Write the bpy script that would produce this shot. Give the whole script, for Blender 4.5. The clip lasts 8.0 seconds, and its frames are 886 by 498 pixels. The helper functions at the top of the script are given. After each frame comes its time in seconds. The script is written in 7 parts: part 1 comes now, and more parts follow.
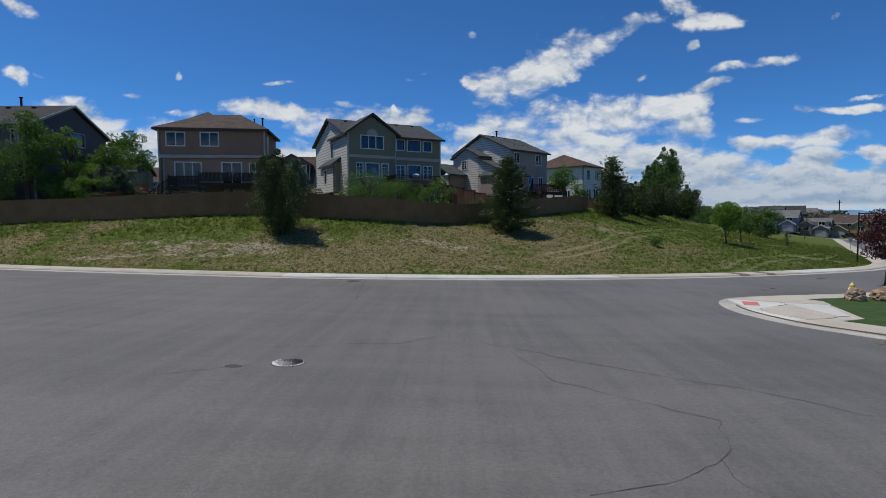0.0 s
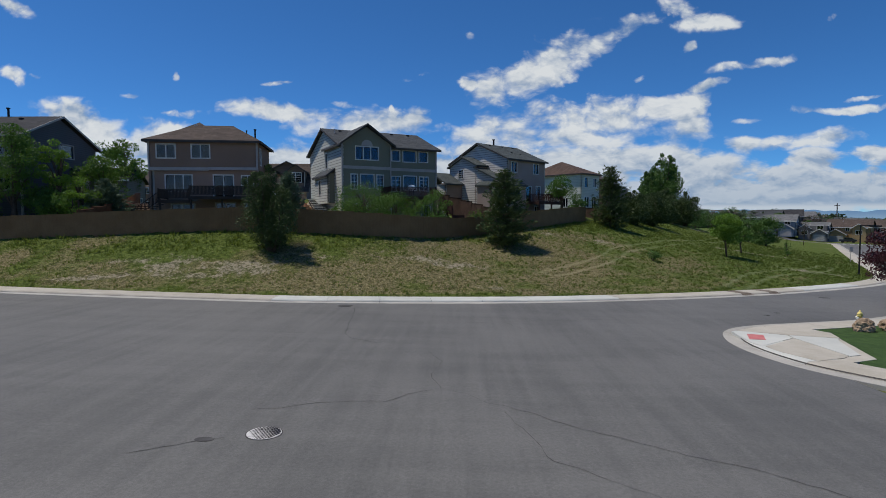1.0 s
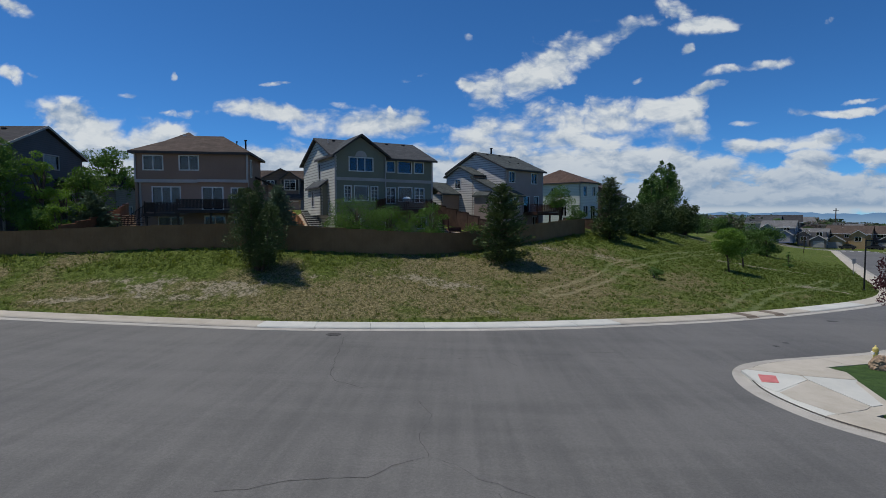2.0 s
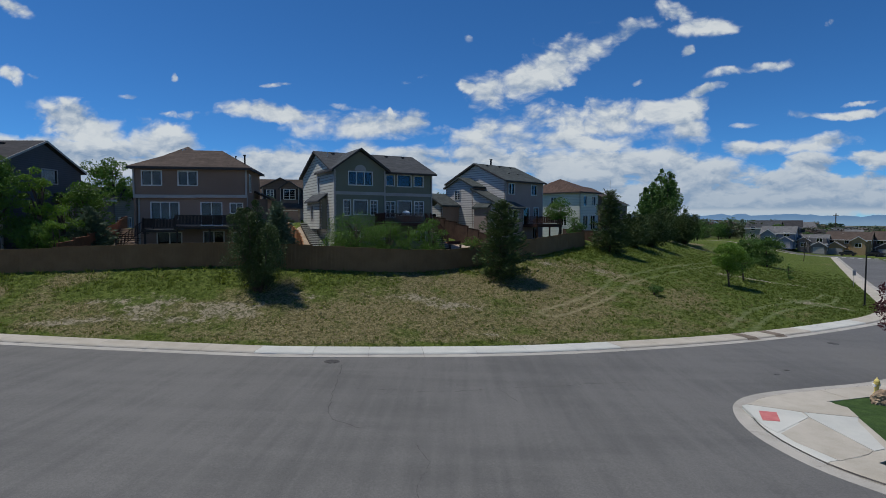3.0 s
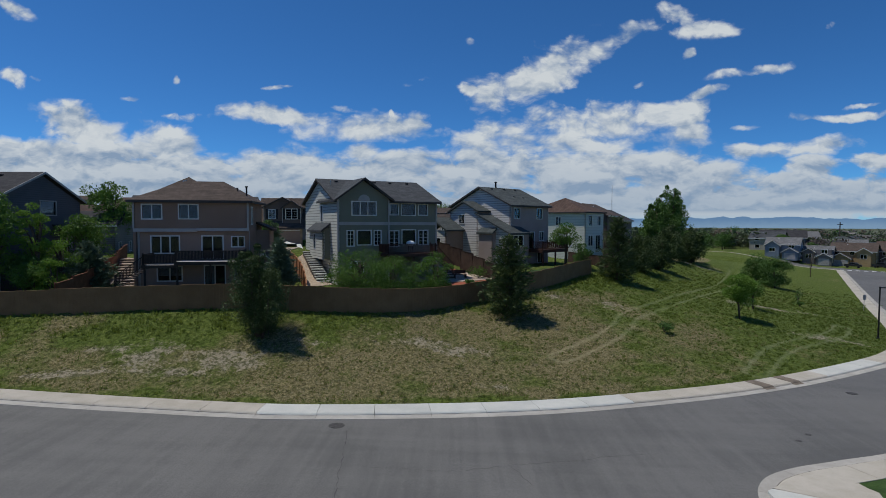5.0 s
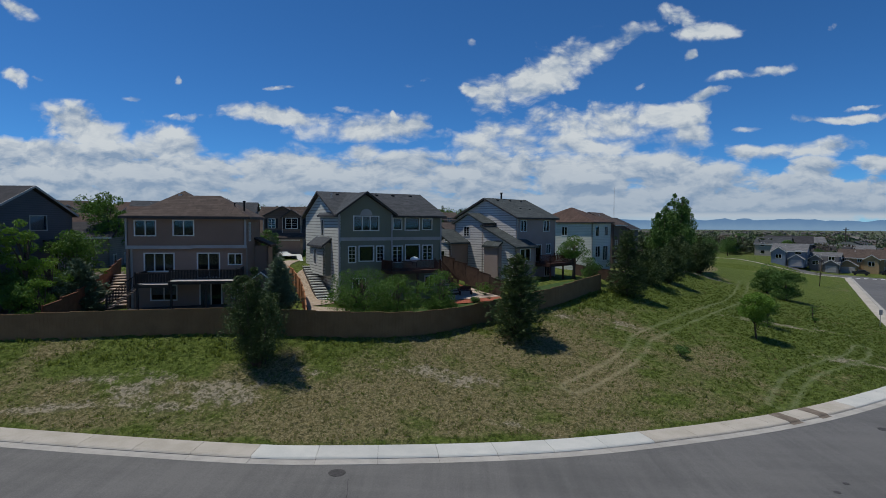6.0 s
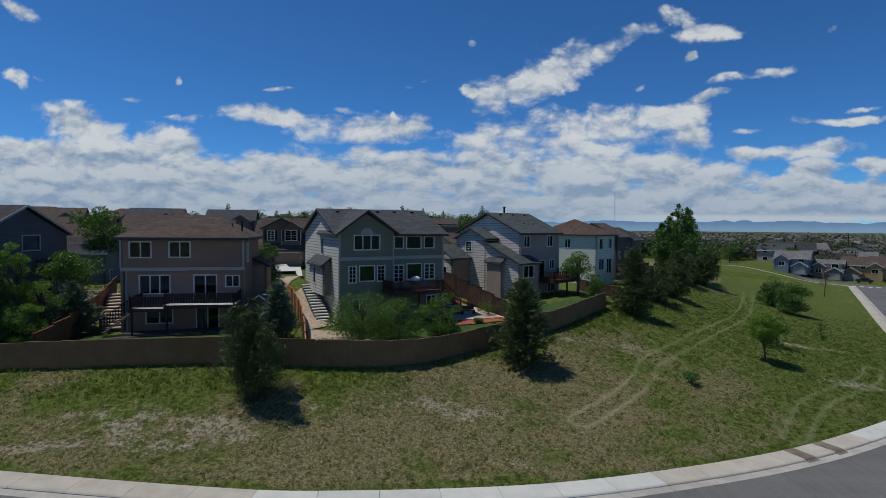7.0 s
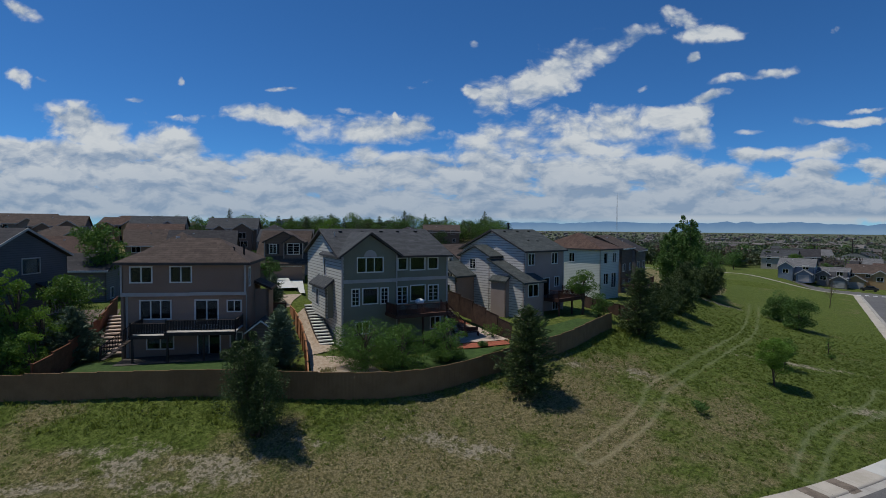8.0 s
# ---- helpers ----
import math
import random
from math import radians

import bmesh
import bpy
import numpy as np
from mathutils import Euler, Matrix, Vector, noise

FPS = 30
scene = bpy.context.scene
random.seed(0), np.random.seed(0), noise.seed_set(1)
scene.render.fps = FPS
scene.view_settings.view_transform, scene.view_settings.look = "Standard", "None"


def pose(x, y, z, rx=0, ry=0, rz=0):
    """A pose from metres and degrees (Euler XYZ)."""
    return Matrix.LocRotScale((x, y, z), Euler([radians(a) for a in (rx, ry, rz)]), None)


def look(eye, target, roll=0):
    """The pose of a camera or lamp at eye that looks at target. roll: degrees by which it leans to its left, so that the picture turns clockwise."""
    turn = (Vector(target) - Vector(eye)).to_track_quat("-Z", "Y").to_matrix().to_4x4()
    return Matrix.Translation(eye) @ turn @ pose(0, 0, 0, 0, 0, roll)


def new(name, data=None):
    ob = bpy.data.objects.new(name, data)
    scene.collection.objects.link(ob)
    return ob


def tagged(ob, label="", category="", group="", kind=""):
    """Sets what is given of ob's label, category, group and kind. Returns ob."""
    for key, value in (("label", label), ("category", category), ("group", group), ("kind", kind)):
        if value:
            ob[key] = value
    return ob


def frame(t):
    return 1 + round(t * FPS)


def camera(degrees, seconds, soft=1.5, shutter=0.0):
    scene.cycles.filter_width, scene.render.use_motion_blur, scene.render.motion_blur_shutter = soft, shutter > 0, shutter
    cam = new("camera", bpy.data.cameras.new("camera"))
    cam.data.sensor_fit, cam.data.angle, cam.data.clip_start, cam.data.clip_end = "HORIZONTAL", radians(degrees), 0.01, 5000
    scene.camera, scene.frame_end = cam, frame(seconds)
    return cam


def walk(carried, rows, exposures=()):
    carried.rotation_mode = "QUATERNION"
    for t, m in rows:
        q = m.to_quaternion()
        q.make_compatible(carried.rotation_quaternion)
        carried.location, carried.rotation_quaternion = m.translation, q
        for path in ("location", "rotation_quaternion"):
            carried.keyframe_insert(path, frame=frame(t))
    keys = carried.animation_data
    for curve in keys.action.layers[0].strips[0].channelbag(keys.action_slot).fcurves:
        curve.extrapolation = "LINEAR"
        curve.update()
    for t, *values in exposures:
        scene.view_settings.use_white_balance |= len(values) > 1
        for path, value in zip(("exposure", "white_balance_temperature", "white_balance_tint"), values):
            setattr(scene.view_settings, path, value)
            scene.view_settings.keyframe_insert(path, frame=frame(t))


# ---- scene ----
cam = camera(78.0, 8.0, soft=0.65)
PATH = [
    (0, (0.331, -1.725, 3.417), (0.26, 0.271, 3.306), -0.2),
    (0.5, (0.399, -1.48, 4.088), (0.333, 0.516, 3.977), -0.2),
    (1, (0.484, -0.702, 4.638), (0.421, 1.295, 4.529), -0.2),
    (1.5, (0.594, 0.279, 5.228), (0.536, 2.275, 5.121), -0.1),
    (3, (0.706, 1.024, 7.182), (0.651, 3.021, 7.082), 0.1),
    (3.5, (0.65, 0.914, 7.794), (0.595, 2.91, 7.696), 0.1),
    (4, (0.53, 1.04, 8.357), (0.473, 3.037, 8.259), 0.1),
    (4.5, (0.449, 1.433, 9.2), (0.391, 3.43, 9.105), 0.1),
    (6, (-0.179, 4.207, 11.474), (-0.242, 6.204, 11.385), 0.3),
    (6.5, (-0.34, 5.191, 12.192), (-0.403, 7.188, 12.105), 0.4),
    (7, (-0.463, 5.442, 13.2), (-0.526, 7.439, 13.115), 0.4),
    (7.5, (-0.566, 5.675, 14.082), (-0.632, 7.673, 13.998), 0.4),
    (8, (-0.744, 6.164, 15.216), (-0.813, 8.161, 15.133), 0.5),
]
walk(cam, [(t, look(eye, target, roll)) for t, eye, target, roll in PATH],
     exposures=[(0, 0.14, 6560, 10.5), (1.5, 0.08, 6500, 9.5), (3.5, -0.02, 6400, 8.5), (6.0, -0.06, 6400, 8.5), (8, -0.10, 6450, 9.5)])

# ---- light ----
SUN_ELEV, SUN_AZ = 66.0, 165.0        # degrees; azimuth of the sun's place in the plan, from +x towards +y
sun_way = Vector((math.cos(radians(SUN_ELEV)) * math.cos(radians(SUN_AZ)),
                  math.cos(radians(SUN_ELEV)) * math.sin(radians(SUN_AZ)), math.sin(radians(SUN_ELEV))))
sun_data = bpy.data.lights.new("sun", "SUN")
sun_data.energy, sun_data.angle, sun_data.color = 3.2, radians(0.55), (1.0, 0.95, 0.87)
sun = new("sun", sun_data)
sun.matrix_world = look(sun_way * 200, (0, 0, 0))

# ---- node helpers ----
def node(tree, kind, ins=None, **props):
    n = tree.nodes.new(kind)
    for k, v in props.items():
        setattr(n, k, v)
    for k, v in (ins or {}).items():
        if isinstance(v, bpy.types.NodeSocket):
            tree.links.new(v, n.inputs[k])
        else:
            n.inputs[k].default_value = v
    return n


def calc(tree, op, a, b=0.0, c=0.0, clamp=False):
    n = node(tree, "ShaderNodeMath", {0: a, 1: b, 2: c}, operation=op, use_clamp=clamp)
    return n.outputs[0]


def mixc(tree, fac, a, b, blend="MIX"):
    n = node(tree, "ShaderNodeMix", None, data_type="RGBA", blend_type=blend)
    for k, v in ((0, fac), (6, a), (7, b)):
        if isinstance(v, bpy.types.NodeSocket):
            tree.links.new(v, n.inputs[k])
        else:
            n.inputs[k].default_value = v if k == 0 else (*v, 1.0)
    return n.outputs[2]


def span(tree, value, a, b, lo=0.0, hi=1.0):
    n = node(tree, "ShaderNodeMapRange", {0: value, 1: a, 2: b, 3: lo, 4: hi}, clamp=True, interpolation_type="SMOOTHSTEP")
    return n.outputs[0]


def noise_tex(tree, vec, scale, detail=4.0, rough=0.55):
    return node(tree, "ShaderNodeTexNoise", {"Vector": vec, "Scale": scale, "Detail": detail, "Roughness": rough}).outputs[0]


# ---- sky: clear blue with drifting cumulus, by direction ----
world = bpy.data.worlds.new("sky")
scene.world = world
world.use_nodes = True
wt = world.node_tree
wt.nodes.clear()
sky = node(wt, "ShaderNodeTexSky", None, sky_type="NISHITA", sun_disc=False, sun_elevation=radians(SUN_ELEV),
           sun_rotation=radians(90 - SUN_AZ), altitude=3000.0, air_density=0.9, dust_density=0.1, ozone_density=6.0)
way = node(wt, "ShaderNodeTexCoord").outputs["Generated"]
sx, sy, sz = node(wt, "ShaderNodeSeparateXYZ", {0: way}).outputs
ahead = calc(wt, "MAXIMUM", calc(wt, "ABSOLUTE", sy), 0.12)
cu = calc(wt, "DIVIDE", sx, ahead)          # across the view, tangent of the bearing
cv = calc(wt, "DIVIDE", sz, ahead)          # up, tangent of the height
flat = node(wt, "ShaderNodeCombineXYZ", {0: cu, 1: cv, 2: 0.0}).outputs[0]


def drift(vec, scale, amount, detail):
    """The direction pushed about by noise, so that no cloud keeps a smooth outline."""
    w = node(wt, "ShaderNodeTexNoise", {"Vector": vec, "Scale": scale, "Detail": detail}).outputs["Color"]
    w = node(wt, "ShaderNodeVectorMath", {0: w, 1: (0.5, 0.5, 0.5)}, operation="SUBTRACT").outputs[0]
    w = node(wt, "ShaderNodeVectorMath", {0: w, 1: (amount, amount * 0.6, 0.0)}, operation="MULTIPLY").outputs[0]
    return node(wt, "ShaderNodeVectorMath", {0: vec, 1: w}, operation="ADD").outputs[0]


bent = drift(drift(flat, 7.0, 0.060, 3.0), 30.0, 0.020, 5.0)
# cloud masses: centre across, centre up, half width, half height, slope, density
HEAPS = [(0.151, 0.272, 0.114, 0.0372, 0.42, 1.0), (0.276, 0.327, 0.072, 0.0207, 0.45, 0.95), (0.439, 0.342, 0.058, 0.0155, 0.05, 0.62), (0.374, 0.369, 0.046, 0.0186, -0.3, 0.55),
         (0.388, 0.2, 0.062, 0.0269, 0.1, 1.0), (0.233, 0.181, 0.155, 0.0413, 0.05, 0.9), (0.06, 0.162, 0.072, 0.0289, 0.1, 0.75), (0.193, 0.141, 0.227, 0.0289, 0, 0.85),
         (0.419, 0.163, 0.031, 0.0145, 0, 0.8), (-0.694, 0.178, 0.077, 0.0351, -0.2, 1.1), (-0.531, 0.144, 0.072, 0.0372, -0.35, 1.05), (-0.638, 0.098, 0.062, 0.0165, 0, 0.9),
         (0.203, 0.105, 0.238, 0.0372, 0, 0.85), (-0.176, 0.129, 0.035, 0.0186, 0, 1.0)]
STREAKS = [(-0.487, 0.2, 0.088, 0.0093, 0.05, 0.75), (-0.3, 0.192, 0.145, 0.0186, -0.12, 0.95), (-0.165, 0.17, 0.134, 0.0248, -0.06, 1.0), (-0.078, 0.176, 0.037, 0.0227, 0, 0.9),
         (-0.131, 0.193, 0.006, 0.0103, 0, 0.8), (0.504, 0.127, 0.033, 0.0145, 0.1, 0.9), (0.613, 0.136, 0.083, 0.0165, 0.12, 0.9), (0.69, 0.191, 0.093, 0.0072, 0.02, 0.8),
         (0.714, 0.213, 0.046, 0.0052, 0.05, 0.72), (0.53, 0.272, 0.064, 0.0093, 0.15, 0.75), (0.629, 0.097, 0.057, 0.0207, 0, 0.9), (0.737, 0.112, 0.062, 0.0145, 0.1, 0.8)]
SCRAPS = [(-0.829, 0.269, 0.027, 0.0145, -0.3, 0.75), (-0.772, 0.266, 0.015, 0.0052, -0.2, 0.75), (-0.82, 0.394, 0.029, 0.0124, -0.4, 0.75), (-0.522, 0.265, 0.009, 0.0083, -0.6, 0.72),
         (-0.322, 0.247, 0.037, 0.0052, 0, 0.72), (-0.608, 0.226, 0.017, 0.0052, 0, 0.72), (-0.213, 0.204, 0.027, 0.0083, -0.3, 0.75), (-0.103, 0.251, 0.017, 0.0072, 0, 0.72),
         (-0.067, 0.263, 0.023, 0.0052, 0, 0.72), (0.019, 0.241, 0.019, 0.0093, -0.4, 0.75), (0.427, 0.232, 0.041, 0.0083, 0.2, 0.75), (0.324, 0.246, 0.014, 0.0103, 0.4, 0.72),
         (0.406, 0.298, 0.012, 0.0072, 0.4, 0.68), (0.503, 0.17, 0.027, 0.0052, 0, 0.68), (0.655, 0.353, 0.027, 0.0083, 0.3, 0.75), (0.017, 0.325, 0.008, 0.0083, 0, 0.68)]
mass = None
for u0, v0, ru, rv, slope, dens in HEAPS + STREAKS + SCRAPS:
    near = node(wt, "ShaderNodeMapping", {"Vector": bent, "Location": (u0, v0, 0.0), "Rotation": (0.0, 0.0, math.atan(slope)), "Scale": (ru, rv, 1.0)}, vector_type="TEXTURE").outputs[0]
    off = node(wt, "ShaderNodeVectorMath", {0: near}, operation="LENGTH").outputs["Value"]
    blob = span(wt, off, 1.95, 0.15, 0.0, dens)
    mass = blob if mass is None else calc(wt, "MAXIMUM", mass, blob)
# the bank of cloud that lies along the skyline, lower and thinner to the east
_bu, bv, _bz = node(wt, "ShaderNodeSeparateXYZ", {0: bent}).outputs
east = span(wt, cu, 0.40, 0.56)
rim = calc(wt, "ADD", calc(wt, "ADD", bv, calc(wt, "MULTIPLY", east, 0.034)), calc(wt, "MULTIPLY", span(wt, cu, -0.75, -0.4), 0.022))
bank = calc(wt, "MULTIPLY", span(wt, rim, 0.185, 0.125), calc(wt, "SUBTRACT", 1.08, calc(wt, "MULTIPLY", east, 0.16)))
bank = calc(wt, "MAXIMUM", bank, span(wt, cv, 0.085, 0.035, 0.0, 1.3))
mass = calc(wt, "MAXIMUM", mass, bank)
lowness = span(wt, cv, 0.19, 0.10)


def billow(du, dv):
    """Heaped cloud aloft, flattened towards the skyline, looked up a little way off."""
    def heaps(flatten, scale):
        v = node(wt, "ShaderNodeVectorMath", {0: bent, 1: (du, dv, 0.0)}, operation="ADD").outputs[0]
        v = node(wt, "ShaderNodeVectorMath", {0: v, 1: (1.0, flatten, 1.0)}, operation="MULTIPLY").outputs[0]
        cell = node(wt, "ShaderNodeTexVoronoi", {"Vector": v, "Scale": scale, "Detail": 3.0, "Roughness": 0.5, "Lacunarity": 2.3, "Smoothness": 0.5}, feature="SMOOTH_F1").outputs["Distance"]
        return calc(wt, "ADD", calc(wt, "MULTIPLY", noise_tex(wt, v, scale * 0.75, 9.0, 0.57), 0.72), calc(wt, "MULTIPLY", calc(wt, "SUBTRACT", 1.40, cell), 0.28))
    a, b = heaps(1.5, 11.0), heaps(2.2, 12.0)
    return calc(wt, "ADD", calc(wt, "MULTIPLY", a, calc(wt, "SUBTRACT", 1.0, lowness)), calc(wt, "MULTIPLY", b, lowness))


puffs, puffs_up = billow(0.0, 0.0), billow(-0.007, 0.015)
field = calc(wt, "ADD", calc(wt, "MULTIPLY", mass, 0.98), calc(wt, "MULTIPLY", calc(wt, "SUBTRACT", puffs, 0.515), 2.9))
cover = span(wt, field, 0.26, 0.78)
cover = calc(wt, "MULTIPLY", cover, span(wt, mass, 0.05, 0.30))
cover = calc(wt, "MULTIPLY", cover, span(wt, cv, -0.01, 0.02))
lit = calc(wt, "ADD", calc(wt, "MULTIPLY", calc(wt, "SUBTRACT", puffs, puffs_up), 5.0), 0.66, clamp=True)
tone = noise_tex(wt, node(wt, "ShaderNodeVectorMath", {0: bent, 1: (1.0, 2.4, 1.0)}, operation="MULTIPLY").outputs[0], 16.0, 7.0, 0.62)
lit = calc(wt, "ADD", lit, calc(wt, "MULTIPLY", calc(wt, "SUBTRACT", tone, 0.5), 1.3), clamp=True)
lit = calc(wt, "MULTIPLY", lit, span(wt, cv, 0.02, 0.17, 0.38, 1.0))
lit = calc(wt, "MAXIMUM", lit, calc(wt, "MULTIPLY", span(wt, cv, 0.030, 0.018, 0.0, 0.55), span(wt, cu, 0.15, 0.35)))
white = mixc(wt, lit, (0.36, 0.48, 0.66), (0.94, 0.98, 1.0))
cloud = node(wt, "ShaderNodeBackground", {"Color": white, "Strength": 0.68})
deep = mixc(wt, 1.0, sky.outputs[0], (0.43, 0.88, 1.19), "MULTIPLY")
blue = node(wt, "ShaderNodeBackground", {"Color": deep, "Strength": 0.087})
out = node(wt, "ShaderNodeMixShader", {0: calc(wt, "MULTIPLY", cover, 0.96), 1: blue.outputs[0], 2: cloud.outputs[0]})
node(wt, "ShaderNodeOutputWorld", {0: out.outputs[0]})

# ---- materials ----
def material(name, col_a, col_b, scale=1.0, rough=0.85, fine=None, fine_amount=0.25, bump=0.3, bump_scale=None, metal=0.0,
             lap=0.0, brick=None, vary=0.0, spec=0.3):
    """Two colours mixed by coarse noise, grain on top, relief; lap: courses of boards by height, shadow lines painted
    in; brick: (width, height) courses.
    """
    m = bpy.data.materials.new(name)
    m.use_nodes = True
    t = m.node_tree
    t.nodes.clear()
    pos = node(t, "ShaderNodeNewGeometry").outputs["Position"]
    coarse = noise_tex(t, pos, scale, 5.0, 0.6)
    col = mixc(t, span(t, coarse, 0.3, 0.7), col_a, col_b)
    grain = noise_tex(t, pos, fine or scale * 12, 3.0, 0.6)
    col = mixc(t, fine_amount, col, mixc(t, grain, (0.0, 0.0, 0.0), (1.0, 1.0, 1.0)), "SOFT_LIGHT")
    height = grain
    if bump_scale:
        height = noise_tex(t, pos, bump_scale, 4.0, 0.6)
    if lap:
        z = node(t, "ShaderNodeSeparateXYZ", {0: pos}).outputs[2]
        saw = calc(t, "FRACT", calc(t, "DIVIDE", z, lap))
        # shadow line along each board, painted into the colour
        col = mixc(t, span(t, saw, 0.34, 0.06), col, tuple((0.42 if lap > 0.26 else 0.8) * c for c in col_a))
        height = calc(t, "ADD", calc(t, "MULTIPLY", calc(t, "SUBTRACT", 1.0, saw), 1.0), calc(t, "MULTIPLY", grain, 0.1))
    if brick:
        obj = node(t, "ShaderNodeTexCoord").outputs["Object"]
        b = node(t, "ShaderNodeTexBrick", {"Vector": obj, "Color1": (1, 1, 1, 1), "Color2": (0.62, 0.62, 0.62, 1), "Mortar": (0.35, 0.35, 0.35, 1),
                                           "Scale": 1.0, "Mortar Size": 0.012, "Brick Width": brick[0], "Row Height": brick[1]})
        col = mixc(t, 0.85, col, b.outputs[0], "MULTIPLY")
        height = calc(t, "ADD", b.outputs[1], calc(t, "MULTIPLY", grain, 0.4))
    if vary:
        rnd = node(t, "ShaderNodeObjectInfo").outputs["Random"]
        col = mixc(t, 1.0, col, mixc(t, rnd, (1 - vary,) * 3, (1.0, 1.0, 1.0)), "MULTIPLY")
    bs = node(t, "ShaderNodeBsdfPrincipled", {"Base Color": col, "Roughness": rough, "Metallic": metal, "Specular IOR Level": spec})
    if bump:
        t.links.new(node(t, "ShaderNodeBump", {"Strength": bump, "Distance": 0.03, "Height": height}).outputs[0], bs.inputs["Normal"])
    node(t, "ShaderNodeOutputMaterial", {0: bs.outputs[0]})
    return m


def leaf_material(name, col_a, col_b, trans=0.35):
    m = bpy.data.materials.new(name)
    m.use_nodes = True
    t = m.node_tree
    t.nodes.clear()
    rnd = node(t, "ShaderNodeNewGeometry").outputs["Random Per Island"]
    pos = node(t, "ShaderNodeNewGeometry").outputs["Position"]
    f = calc(t, "ADD", calc(t, "MULTIPLY", rnd, 0.6), calc(t, "MULTIPLY", noise_tex(t, pos, 1.3, 2.0), 0.4))
    col = mixc(t, f, col_a, col_b)
    d = node(t, "ShaderNodeBsdfPrincipled", {"Base Color": col, "Roughness": 0.6, "Specular IOR Level": 0.25})
    tr = node(t, "ShaderNodeBsdfTranslucent", {"Color": mixc(t, 0.5, col, (0.9, 1.0, 0.3), "MULTIPLY")})
    mx = node(t, "ShaderNodeMixShader", {0: trans, 1: d.outputs[0], 2: tr.outputs[0]})
    node(t, "ShaderNodeOutputMaterial", {0: mx.outputs[0]})
    return m


def glass_material():
    m = bpy.data.materials.new("window_glass")
    m.use_nodes = True
    t = m.node_tree
    t.nodes.clear()
    # blue tint in the gloss stands in for reflected clear sky
    g = node(t, "ShaderNodeBsdfGlossy", {"Color": (0.58, 0.78, 1.0, 1), "Roughness": 0.03})
    tr = node(t, "ShaderNodeBsdfTransparent", {"Color": (0.55, 0.6, 0.62, 1)})
    fr = node(t, "ShaderNodeLayerWeight", {"Blend": 0.5})
    edge = calc(t, "POWER", fr.outputs["Facing"], 4.0)
    mx = node(t, "ShaderNodeMixShader", {0: calc(t, "ADD", calc(t, "MULTIPLY", edge, 0.5), 0.05, clamp=True), 1: tr.outputs[0], 2: g.outputs[0]})
    node(t, "ShaderNodeOutputMaterial", {0: mx.outputs[0]})
    return m


